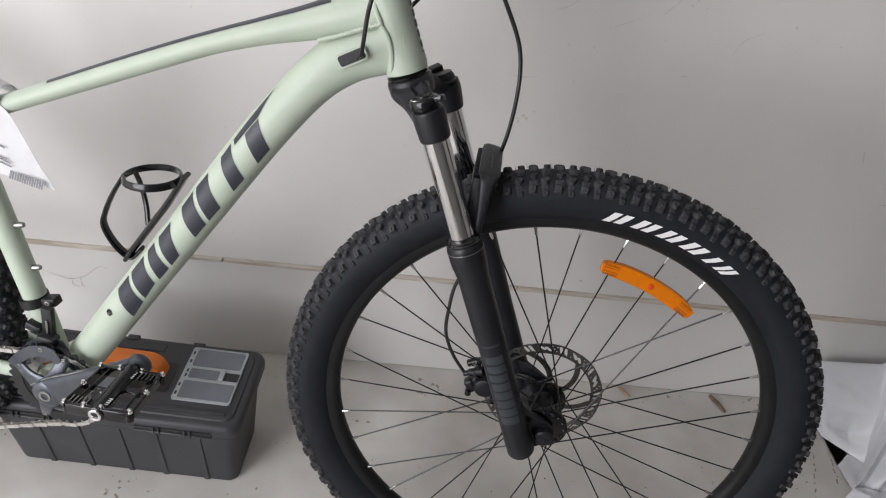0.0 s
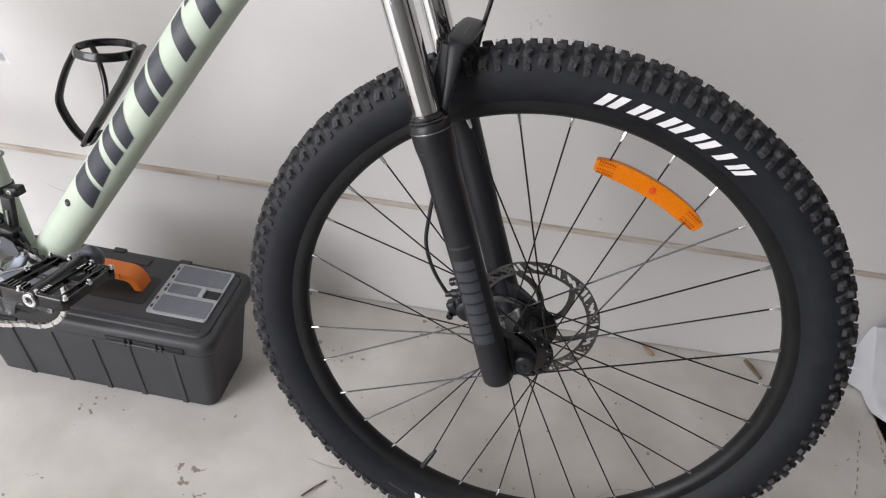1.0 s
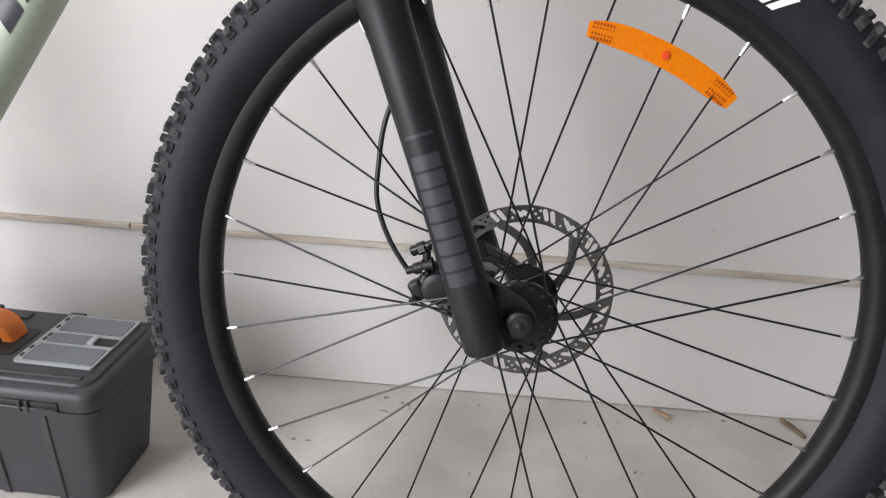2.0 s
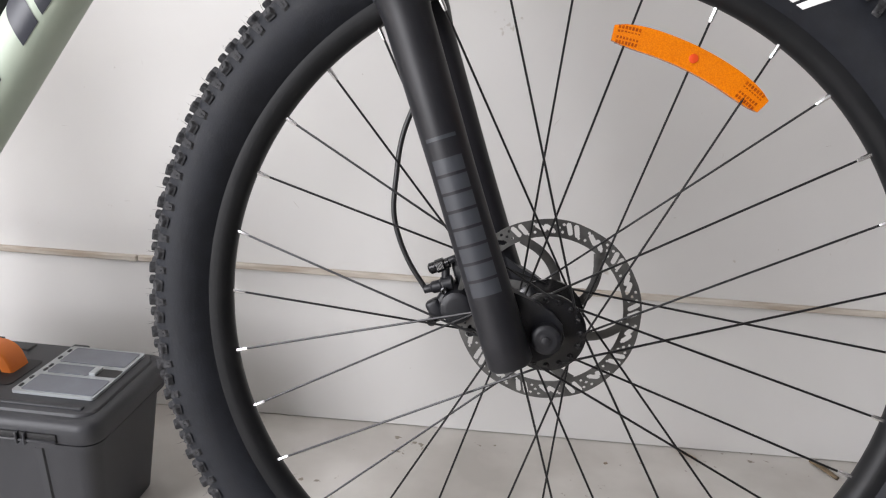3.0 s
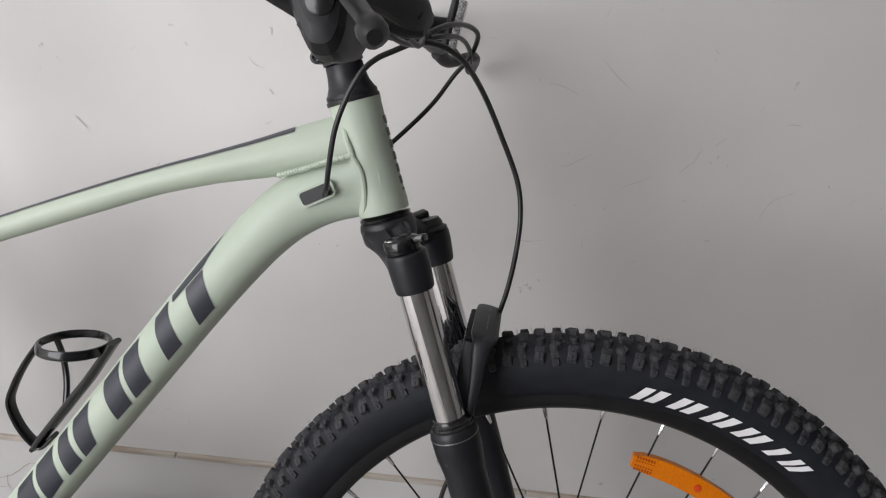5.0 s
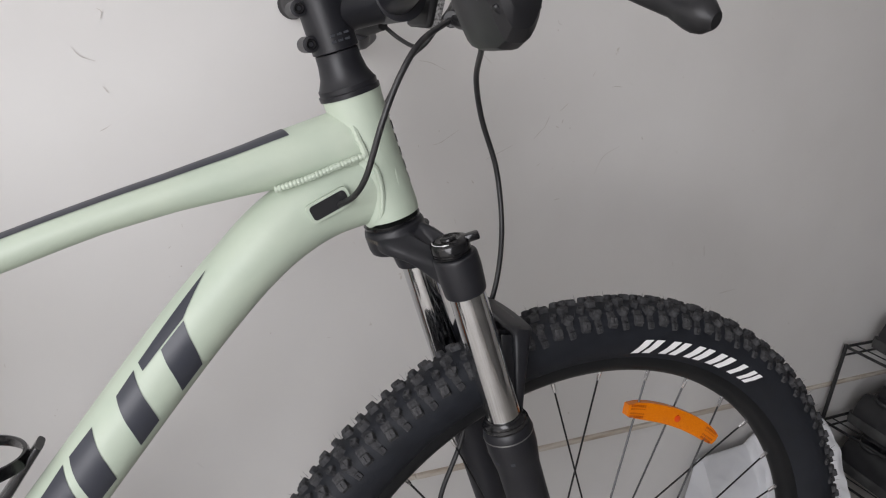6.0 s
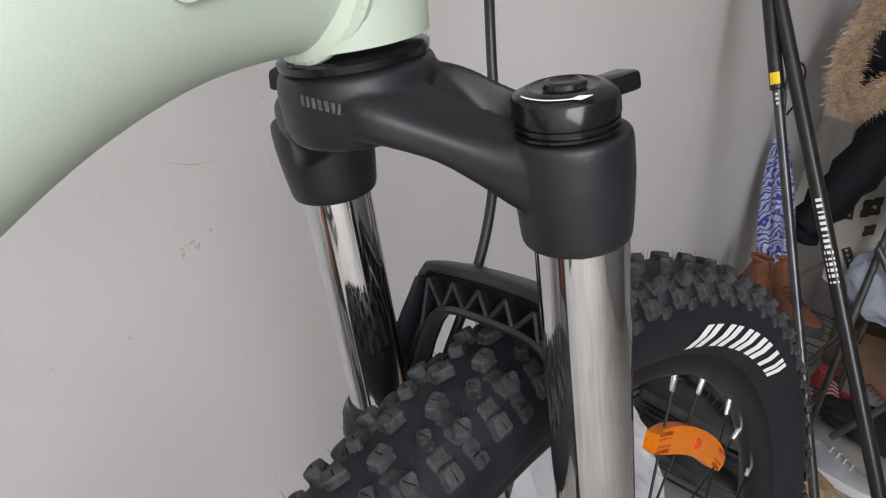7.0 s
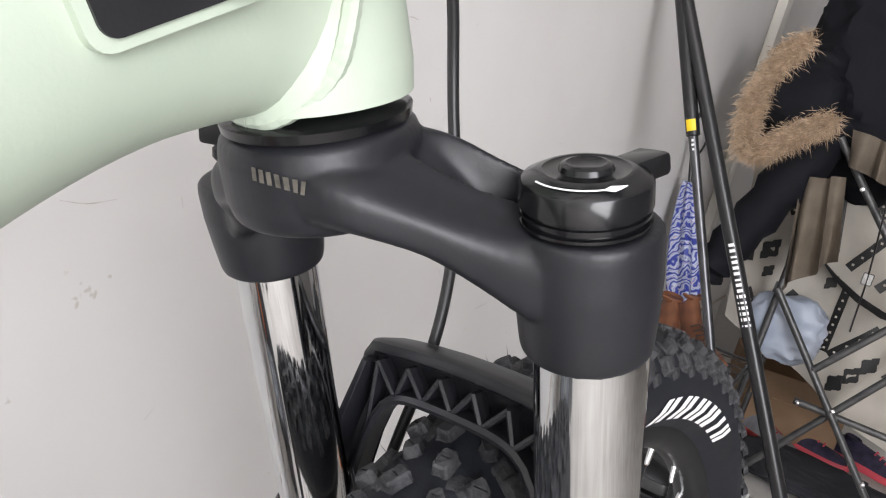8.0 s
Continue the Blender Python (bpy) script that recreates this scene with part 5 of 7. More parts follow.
part("crank_bolt", bm, STEEL, crank)
for a0 in SPIDER:
    bm = bm_new()
    lathe(bm, (BB.x + math.cos(radians(a0)) * 0.0595, -0.0502, BB.z + math.sin(radians(a0)) * 0.0595), (0, 1, 0), [(0.0012, 0.0022), (0, 0.0027), (0.0002, 0.0046), (0.0075, 0.0048)], 14)
    part("chainring_bolt", bm, STEEL, crank)

# open platform pedal: thin cast frame, broad spindle housing, combed plates at both ends
PM = Matrix.Translation((PED.x, -0.139, PED.z)) @ pose(0, 0, 0, -4, -3, 0)
PHX, PHY = 0.0430, 0.0405
bm = bm_new()
for sx in (-1, 1):
    for off, hz in ((0.0, 0.0062), (-0.0115, 0.0040)):
        block(bm, PM @ pose(sx * (PHX + off), 0, 0.0025 if off == 0 else 0.004, 0, 0, sx * 3), (0.0036, 2 * PHY - 0.004, hz * 2), 0.0012, 1)
for sy in (-1, 1):
    block(bm, PM @ pose(0, sy * (PHY + 0.001), 0.0005), (2 * PHX - 0.004, 0.0062, 0.0165), 0.002, 2)
    for sx in (-1, 1):
        block(bm, PM @ pose(sx * (PHX - 0.0025), sy * (PHY - 0.0015), 0.001, 0, 0, 45 * sx * sy), (0.011, 0.009, 0.0155), 0.002, 2)
        for k in range(5 if sx == sy else 0):
            block(bm, PM @ pose(sx * (0.0165 + 0.0056 * k), sy * (PHY - 0.0085), 0.0045), (0.0019, 0.0150, 0.0075), 0.0005, 1)
lathe(bm, PM @ Vector((0, -PHY - 0.006, 0)), (0, 1, 0), [(0, 0.0090), (0.0012, 0.0108), (0.012, 0.0112), (0.030, 0.0098), (0.078, 0.0094), (0.084, 0.0108), (0.089, 0.0100), (0.098, 0.0066)], 26)
block(bm, PM @ pose(0, 0.0, 0.0058), (0.0230, 2 * PHY - 0.004, 0.0062), 0.002, 2)
for sx in (-1, 1):
    block(bm, PM @ pose(sx * 0.026, 0.002, 0.001), (0.036, 0.0050, 0.0066), 0.0012, 1)
pedal = part("pedal", bm, GLOSS, bike, "black open platform pedal with steel pins")
for sx, sy in ((-PHX, PHY), (-0.0165, PHY + 0.001), (0.0145, PHY + 0.001), (PHX, PHY), (PHX, 0.0), (PHX, -PHY), (0.006, -PHY - 0.001), (-0.0165, -PHY - 0.001), (-PHX, -PHY), (-PHX, 0.0)):
    part("pedal_pin", lathe(bm_new(), PM @ Vector((sx, sy, 0.0075)), (0, 0, 1), [(0, 0.0036), (0.0010, 0.0036), (0.0012, 0.0025), (0.0052, 0.0023), (0.0056, 0.0012)], 10), SILVER, pedal)
bm = bm_new()
lathe(bm, PM @ Vector((0, -PHY - 0.0062, 0)), (0, -1, 0), [(-0.003, 0.0082), (0.0008, 0.0086), (0.0016, 0.0074), (0.0012, 0.0050), (-0.0006, 0.0042), (-0.0008, 0.002)], 22)
part("spindle_cap", bm, SILVER, pedal, "bright spindle end cap")
for sy in (-1, 1):
    for k in range(4):
        part("pedal_print", block(bm_new(), PM @ pose(0.0085, sy * 0.0290 + 0.0038 * (k - 1.5), 0.0093), (0.0052, 0.0014, 0.0006)), WHITE_PRINT, pedal, "small white print on the pedal")
    for k in range(5):
        part("comb_edge", block(bm_new(), PM @ pose(sy * (0.0165 + 0.0056 * k), sy * (PHY - 0.0085), 0.00845), (0.0010, 0.0135, 0.0006)), STEEL, pedal)


def chain_path():
    """The upper run, the wrap round the front of the ring and the lower run."""
    pts = []
    guide, top = Vector((-0.800, RING_Y - 0.001, -0.0370)), Vector((BB.x, RING_Y, BB.z + 0.0575))
    up = [Vector((-1.13, -0.046, -0.012)).lerp(guide, i / 40) for i in range(40)] + [guide.lerp(top, i / 12) for i in range(13)]
    wrap = []
    for i in range(1, 24):
        a = math.pi * i / 24
        r = 0.0575 + 0.018 * min(1.0, a / 1.6)
        wrap.append(Vector((BB.x + math.sin(a) * r, RING_Y, BB.z + math.cos(a) * r)))
    low = [Vector((BB.x, RING_Y, BB.z - 0.0755)).lerp(Vector((-1.12, -0.050, -0.285)), i / 40) for i in range(41)]
    pts = up + wrap + low
    out, run, need = [], 0.0, 0.0
    for p, q in zip(pts, pts[1:]):
        d = (q - p).length
        while need <= run + d:
            out.append(p.lerp(q, (need - run) / d))
            need += 0.0127
        run += d
    return out


bm = bm_new()
cp = chain_path()
for i, (p, q) in enumerate(zip(cp, cp[1:])):
    t = (q - p)
    m = p.lerp(q, 0.5)
    ang = math.degrees(math.atan2(t.z, t.x))
    off = 0.0034 if i % 2 else 0.0022
    for s in (-1, 1):
        shape = []
        for k in range(12):
            a = 2 * math.pi * k / 12
            shape.append((math.copysign(0.0064, math.cos(a)) + math.cos(a) * 0.0042, math.sin(a) * (0.0042 if abs(math.cos(a)) > 0.3 else 0.0030)))
        outline_plate(bm, shape, Matrix.Translation(m + Vector((0, off * s, 0))) @ pose(0, 0, 0, 0, -ang, 0) @ pose(0, 0, 0, 90, 0, 0), 0.0009)
    lathe(bm, p + Vector((0, -0.004, 0)), (0, 1, 0), [(0, 0.0018), (0.008, 0.0018)], 6)
CHAINM = vary(material("chain_steel", (0.7, 0.69, 0.67), 0.3, 1.0), (0.58, 0.57, 0.55), (0.80, 0.79, 0.77), 200, rough=(0.22, 0.4))
tagged(part("chain", bm, CHAINM, bike, "bare steel bicycle chain", smooth=False), kind="stuff")

bm = bm_new()
lathe(bm, (-0.7545, 0, 0.0245), (-0.23, 0, 1), [(0, 0.0178), (0.0005, 0.0208), (0.0150, 0.0208), (0.0155, 0.0178)], 32)
block(bm, pose(-0.7265, -0.004, 0.0385, 0, -13, 0), (0.022, 0.018, 0.0135), 0.0025, 2)
block(bm, pose(-0.7215, -0.024, 0.0160, 4, 6, 0), (0.0165, 0.010, 0.052), 0.0025, 2)
block(bm, pose(-0.7230, -0.030, -0.0160, 0, 8, 0), (0.028, 0.020, 0.026), 0.005, 2)
block(bm, pose(-0.7480, -0.020, -0.0010, 0, 24, 0), (0.024, 0.016, 0.014), 0.004, 2)
fd = part("front_derailleur", bm, PLASTIC, bike, "black front derailleur clamped to the seat tube")
bm = bm_new()
for y in (-0.0290, -0.0505):
    outline_plate(bm, [(-0.778, -0.049), (-0.758, -0.026), (-0.736, -0.011), (-0.713, -0.007), (-0.700, -0.011), (-0.692, -0.026), (-0.697, -0.036), (-0.708, -0.031), (-0.724, -0.028), (-0.742, -0.035), (-0.757, -0.048), (-0.770, -0.056)], pose(0, y, 0, 90, 0, 0), 0.0014)
part("derailleur_cage", bm, CRANKM, fd, "dark grey cage plate", smooth=False)
for x, y, z, r in ((-0.7195, -0.0300, 0.0330, 0.0052), (-0.7205, -0.0530, -0.0150, 0.0036), (-0.7280, -0.0140, 0.0385, 0.0038)):
    bm = bm_new()
    lathe(bm, (x, y, z), (0, 1, 0), [(0.0012, r * 0.4), (0, r * 0.5), (0.0004, r), (0.006, r)], 14)
    part("derailleur_bolt", bm, STEEL, fd)
part("adjuster_slot", block(bm_new(), pose(-0.7212, -0.0298, 0.0095, 4, 6, 0), (0.0042, 0.0024, 0.0250), 0.0008, 1), STEEL, fd, "pale slotted link")
for o in (ringp, crank, pedal, fd, bike.children[-1]):
    if o.parent is bike:
        o.matrix_local = FRAME_M
for o in bike.children:
    if o.name.startswith(("chain", "cable_tie")) and not o.name.startswith("cable"):
        o.matrix_local = FRAME_M

# rear wheel: shares the meshes of the front one
REAR_M = FRAME_M @ Matrix.Translation((-1.158, 0, 0))
rear_wheel = new("rear_wheel", front_wheel.data)
rear_wheel.parent = bike
rear_wheel.matrix_local = REAR_M
tagged(rear_wheel, "black alloy rim of the rear wheel")
for o in list(front_wheel.children):
    base = o.name.split(".")[0]
    if base in ("tyre", "spoke", "hub", "nipple"):
        q = new(base, o.data)
        q.parent = rear_wheel
        if "label" in o:
            tagged(q, o["label"])
tagged(part("tread", tread(range(TURNS)), TREAD, rear_wheel, "black rubber tread blocks with moulding hairs", smooth=False), kind="stuff")

# ---- toolbox behind the crank ----
# near-black of the flat plates that paint the shade inside the box's recesses
WELL = material("shadowed_well", (0.012, 0.012, 0.013), 0.6)
BOX_M = pose(-0.680, 1.158, 0, 0, 0, -2.3)
toolbox = thing("toolbox", BOX_M, "charcoal plastic toolbox with orange handle on the concrete floor", "toolbox")


def rrect(w, d, r, z, n=4, dx=0.0):
    pts = []
    for cx, cy, a0 in ((w - r, d - r, 0), (-w + r, d - r, 90), (-w + r, -d + r, 180), (w - r, -d + r, 270)):
        pts += [Vector((cx + dx + r * math.cos(radians(a0 + 90 * i / n)), cy + r * math.sin(radians(a0 + 90 * i / n)), z)) for i in range(n + 1)]
    return pts


bm = bm_new()
grid(bm, [rrect(w + 0.008, d, r, z, 4, 0.008) for w, d, r, z in ((0.180, 0.060, 0.012, 0.0), (0.187, 0.066, 0.018, 0.004), (0.1925, 0.075, 0.02, 0.075), (0.1970, 0.0825, 0.02, 0.139), (0.2035, 0.0895, 0.02, 0.142), (0.2040, 0.0900, 0.02, 0.1485), (0.200, 0.086, 0.02, 0.149))])
tub = part("tub", bm, BOX_GREY, toolbox, "ribbed charcoal plastic tub")
for sx in (-0.125, -0.055, 0.0146, 0.0768, 0.150):
    bm = bm_new()
    rows = []
    for z, d in ((0.003, 0.066), (0.045, 0.0722), (0.09, 0.0772), (0.138, 0.0828)):
        w = 0.0060 + 0.0010 * (1 - z / 0.14)
        rows.append([Vector((sx - w, -d + 0.002, z)), Vector((sx - w * 0.6, -d - 0.0018, z)), Vector((sx + w * 0.6, -d - 0.0018, z)), Vector((sx + w, -d + 0.002, z))])
    grid(bm, rows, close_v=False, caps=False)
    part("rib", bm, BOX_GREY, tub)
for sx in (-0.115, 0.115):
    latch = part("latch", block(bm_new(), pose(sx, -0.0935, 0.1580, 4, 0, 0), (0.128, 0.004, 0.0115), 0.0015, 2), WELL, toolbox, "near-black strip painted as a shaded slot, with a snap latch")
    part("latch_bar", block(bm_new(), pose(sx, -0.0958, 0.1545, 4, 0, 0), (0.128, 0.004, 0.0035), 0.0012, 1), BOX_GREY, latch)
    for q in (-0.031, -0.022, 0.020, 0.029):
        part("latch_clip", block(bm_new(), pose(sx + q, -0.0962, 0.1572, 4, 0, 0), (0.0030, 0.006, 0.015), 0.001, 1), BOX_GREY, latch)
# lid with a tray recess; its long handle well is a flat plate painted as shade
bm = bm_new()
grid(bm, [rrect(w + 0.008, d, r, z, 4, 0.008) for w, d, r, z in ((0.202, 0.088, 0.02, 0.1500), (0.2060, 0.0920, 0.022, 0.1515), (0.2075, 0.0935, 0.022, 0.158), (0.2075, 0.0935, 0.022, 0.168), (0.2062, 0.0922, 0.022, 0.1735), (0.2030, 0.0890, 0.021, 0.1768), (0.1990, 0.0850, 0.020, 0.1778), (0.1935, 0.0795, 0.018, 0.1780), (0.1920, 0.0780, 0.018, 0.1808), (0.1900, 0.0760, 0.018, 0.1815))])
lid = part("lid", bm, BOX_GREY, toolbox, "charcoal lid with rounded corners")
bm = bm_new()
outline_plate(bm, rounded(0.115, 0.033, 0.006), pose(-0.030, 0.000, 0.1818), 0.0008)
part("handle_well", bm, WELL, lid, "flat near-black plate painted as the shade under the handle")
for sy, h in ((0.066, 0.0095),):
    part("lid_groove", outline_plate(bm_new(), rounded(0.115, h, 0.002), pose(-0.066, sy, 0.1818), 0.0006), WELL, lid)
    part("lid_panel", block(bm_new(), pose(-0.0655, sy - 0.0005, 0.1822), (0.226, 2 * h - 0.0025, 0.0020), 0.0006, 1), BOX_GREY, lid)
part("lid_ridge", block(bm_new(), pose(0.0300, -0.0665, 0.1822), (0.330, 0.0075, 0.0040), 0.0018, 2), BOX_GREY, lid)
for sx, sy in ((0.10, 0.086), (-0.02, 0.088), (0.19, 0.075)):
    bm = bm_new()
    block(bm, pose(sx, sy, 0.176), (0.022, 0.012, 0.008), 0.002, 2)
    part("hinge_tab", bm, BOX_GREY, lid)
bm = bm_new()
path = smooth_path([(-0.130, 0.010, 0.178), (-0.122, 0.010, 0.198), (-0.112, 0.010, 0.2050), (-0.03, 0.010, 0.2065), (0.034, 0.010, 0.2055), (0.0480, 0.010, 0.2035), (0.0570, 0.010, 0.1960), (0.0640, 0.010, 0.178)], 4)
sweep(bm, path, [0.0165] * len(path), [0.0078] * len(path), seg=16, power=0.34)
handle = part("handle", bm, ORANGE, toolbox, "bright orange carry handle", angle=25)
part("handle_seam", block(bm_new(), pose(0.0360, 0.010, 0.2075), (0.0016, 0.034, 0.0090), 0.0004, 1), material("dark_orange_plastic", (0.42, 0.10, 0.01), 0.5), handle)
# one grey tray frame with three clear-lidded compartments and a latch notch painted as a dark plate
TX, TY = 0.1465, 0.0135
bm = bm_new()
outline_plate(bm, rounded(0.0495, 0.0615, 0.004), pose(TX, TY, 0.1818), 0.0034)
tray = part("compartment_frame", bm, TRAY_RIM, toolbox, "grey frame of the small compartments")
for x0, x1, y0, y1 in ((0.1070, 0.1915, 0.0300, 0.0705), (0.1090, 0.1600, 0.0015, 0.0235), (0.1060, 0.1930, -0.0440, -0.0055)):
    w, d = (x1 - x0) / 2, (y1 - y0) / 2
    part("compartment_lid", outline_plate(bm_new(), rounded(w, d, 0.003), pose(x0 + w, y0 + d, 0.1844), 0.0016), TRAY_LID, tray, "smoked clear compartment lid")
    for q in (0.25, 0.75):
        part("lid_hinge", block(bm_new(), pose(x0 - 0.0050, y0 + q * 2 * d, 0.1858), (0.0034, 0.0075, 0.0016), 0.0006, 1), BOX_GREY, tray)
part("latch_notch", outline_plate(bm_new(), rounded(0.0135, 0.0095, 0.002), pose(0.1810, 0.0120, 0.1846), 0.0010), WELL, tray, "flat near-black plate painted as the shaded notch by the catch")
part("compartment_latch", block(bm_new(), pose(0.1655, 0.0115, 0.1866), (0.0085, 0.0190, 0.0052), 0.0012, 2), TRAY_RIM, tray)

# ---- wall and floor marks ----
def scratch(name, pts, w, m, mat, jitter=0.0, seed=1):
    """A thin ragged line lying on a surface; m maps its plane to the place."""
    rnd = random.Random(seed)
    bm = bm_new()
    path = smooth_path([(x + rnd.uniform(-jitter, jitter), y + rnd.uniform(-jitter, jitter), 0) for x, y in pts], 4)
    rows = []
    for i, p in enumerate(path):
        t = (path[min(i + 1, len(path) - 1)] - path[max(i - 1, 0)]).normalized()
        n = Vector((-t.y, t.x, 0)) * w * (0.4 + 0.6 * math.sin(math.pi * (i + 0.5) / len(path))) * rnd.uniform(0.6, 1.2)
        rows.append([m @ (p - n), m @ (p + n)])
    grid(bm, rows, close_v=False, caps=False)
    return bm


ON_WALL = Matrix.Translation((0, Y1 - 0.0032, 0)) @ pose(0, 0, 0, 90, 0, 0)
ON_LOW = Matrix.Translation((0, Y1 + 0.0028, 0)) @ pose(0, 0, 0, 90, 0, 0)
ON_FLOOR = Matrix.Translation((0, 0, 0.0012))
SCUFF = vary(material("wall_scuff", (0.46, 0.42, 0.38), 0.8), (0.43, 0.40, 0.37), (0.57, 0.545, 0.52), 80)
CRACK = vary(material("crack_line", (0.28, 0.22, 0.17), 0.9), (0.20, 0.16, 0.12), (0.42, 0.34, 0.27), 80)
for i, pts in enumerate(([(-0.94, 0.176), (-0.905, 0.165), (-0.884, 0.160), (-0.862, 0.168), (-0.847, 0.176), (-0.825, 0.197), (-0.805, 0.195)], [(-0.862, 0.168), (-0.866, 0.150), (-0.858, 0.138)], [(-0.884, 0.160), (-0.880, 0.146), (-0.868, 0.142)])):
    tagged(part("wall_crack", scratch("crack", pts, 0.00045, ON_LOW, CRACK, 0.002, i), CRACK, None, "hairline crack in the lower wall band", smooth=False), "", "crack", "", "structure")
MARKS = [((-0.62, 0.985), (-0.60, 0.97)), ((-0.70, 0.80), (-0.685, 0.785)), ((-0.434, 0.948), (-0.4285, 0.944), (-0.4295, 0.938)), ((-0.460, 0.906), (-0.452, 0.898), (-0.437, 0.893)), ((-0.431, 0.866), (-0.425, 0.859)), ((0.55, 0.62), (0.556, 0.60)), ((0.62, 0.52), (0.66, 0.525)),
         ((-0.0226, 0.8033), (-0.0096, 0.8080), (0.0175, 0.8250)), ((0.0664, 0.7833), (0.0885, 0.7942), (0.1089, 0.8039)), ((0.1823, 0.8550), (0.1887, 0.8613), (0.1957, 0.8676)),
         ((0.1583, 0.8282), (0.1637, 0.8402), (0.1667, 0.8486)), ((0.1440, 0.8135), (0.1517, 0.8226), (0.1588, 0.8299)), ((0.2679, 0.7586), (0.2796, 0.7860), (0.3079, 0.8025)),
         ((-0.0764, 0.6910), (-0.0551, 0.6891), (-0.0320, 0.6919)), ((0.0465, 0.7521), (0.0505, 0.7473)), ((0.3500, 0.8186), (0.3533, 0.8140)),
         ((0.2719, 0.8934), (0.2811, 0.8951), (0.2909, 0.8945)), ((0.1978, 0.7186), (0.2079, 0.7198)), ((0.0060, 0.7509), (0.0095, 0.7496)),
         ((0.1564, 0.7730), (0.1621, 0.7762)), ((-0.0688, 0.9200), (-0.0661, 0.9171)), ((0.1552, 0.9826), (0.1577, 0.9776), (0.1623, 0.9765)),
         ((0.1896, 0.8380), (0.1914, 0.8439)), ((0.1807, 0.8322), (0.1856, 0.8311)), ((0.0118, 0.9528), (0.0297, 0.9367), (0.0558, 0.9181)),
         ((-0.0540, 0.9150), (-0.0365, 0.9135), (-0.0135, 0.9053))]
for i, pts in enumerate(MARKS):
    tagged(part("wall_scuff", scratch("scuff", pts, 0.0008 if len(pts) == 2 else 0.0005, ON_WALL, SCUFF, 0.0006, 20 + i), SCUFF, None, "small brown scuff on the painted wall", smooth=False), "", "scuff", "", "structure")
rnd = random.Random(11)
bm = bm_new()
for i in range(90):
    x, z = rnd.uniform(-1.1, 1.3), rnd.uniform(0.28, 1.25)
    r = rnd.uniform(0.0004, 0.0012)
    vs = [bm.verts.new((x + r * math.cos(a) * rnd.uniform(0.6, 1.2), Y1 - 0.0034, z + r * math.sin(a))) for a in [2 * math.pi * k / 7 for k in range(7)]]
    bm.faces.new(vs)
for i in range(70):
    x, z, tilt, ln = rnd.uniform(-1.1, 1.3), rnd.uniform(0.30, 1.25), rnd.uniform(0, math.pi), rnd.uniform(0.004, 0.016)
    w, bow = rnd.uniform(0.00022, 0.00045), rnd.uniform(-0.12, 0.12)
    edge = [(-0.5, 0.15), (-0.2, 1.0), (0.15, 0.7), (0.5, 0.1)]
    line = [(k, (0.25 - k * k) * bow * ln + q * w) for k, q in edge] + [(k, (0.25 - k * k) * bow * ln - q * w) for k, q in reversed(edge)]
    vs = [bm.verts.new((x + k * ln * math.cos(tilt) - v * math.sin(tilt), Y1 - 0.0034, z + k * ln * math.sin(tilt) + v * math.cos(tilt))) for k, v in line]
    bm.faces.new(vs)
tagged(part("wall_specks", bm, SCUFF, None, "tiny brown specks and scratches on the painted wall", smooth=False), "", "specks", "", "stuff")
bm = bm_new()
for i in range(70):
    x, y = rnd.uniform(-0.9, 0.9), rnd.uniform(0.75, 1.39)
    r = rnd.uniform(0.0006, 0.0026)
    block(bm, pose(x, y, r * 0.4, 0, 0, rnd.uniform(0, 180)), (r * 2, r * 1.2, r * 0.8), 0, 1)
tagged(part("floor_grit", bm, CRACK, None, "scattered dark grit on the concrete floor", smooth=False), "", "grit", "", "stuff")
for i, pts in enumerate(([(0.16, 1.02), (0.22, 1.06), (0.27, 1.05), (0.36, 1.09), (0.44, 1.14)], [(-0.30, 1.02), (-0.24, 1.00), (-0.19, 1.03), (-0.10, 1.01)], [(0.36, 1.09), (0.38, 1.03), (0.43, 0.98)])):
    tagged(part("floor_crack", scratch("crack", pts, 0.0006, ON_FLOOR, CRACK, 0.008, 40 + i), CRACK, None, "hairline crack in the concrete floor", smooth=False), "", "crack", "", "structure")
bm = bm_new()
for (xa, ya), (xb, yb), n in (((0.66, 1.265), (0.585, 1.06), 12), ((0.700, 1.305), (0.683, 1.19), 8), ((0.690, 1.16), (0.684, 1.03), 9)):
    for k in range(n):
        f = (k + rnd.uniform(0.1, 0.5)) / n
        x, y = xa + (xb - xa) * f, ya + (yb - ya) * f
        block(bm, pose(x + rnd.uniform(-0.002, 0.002), y, 0.0007, 0, 0, math.degrees(math.atan2(yb - ya, xb - xa)) + rnd.uniform(-14, 14)), (rnd.uniform(0.004, 0.012), rnd.uniform(0.0012, 0.003), 0.0008))
tagged(part("floor_scrapes", bm, CRACK, None, "dashed dark scrape marks on the floor", smooth=False), "", "scrape", "", "stuff")
WOODCHIP = vary(material("pale_wood_chip", (0.42, 0.26, 0.15), 0.7), (0.36, 0.20, 0.11), (0.5, 0.33, 0.2), 60)
TWIG = vary(material("dry_twig", (0.14, 0.10, 0.06), 0.8), (0.10, 0.07, 0.04), (0.2, 0.15, 0.09), 60)
bm = bm_new()
block(bm, pose(0.284, 1.392, 0.004, 20, 8, 118), (0.036, 0.010, 0.003), 0.001, 1)
tagged(part("wood_chip", bm, WOODCHIP, None, "small pinkish wood splinter lying on the floor by the wall"), "", "splinter")
bm = bm_new()
sweep(bm, [(0.478, 1.404, 0.004), (0.486, 1.388, 0.005), (0.500, 1.360, 0.003)], [0.004, 0.0055, 0.003], 0.003, seg=8)
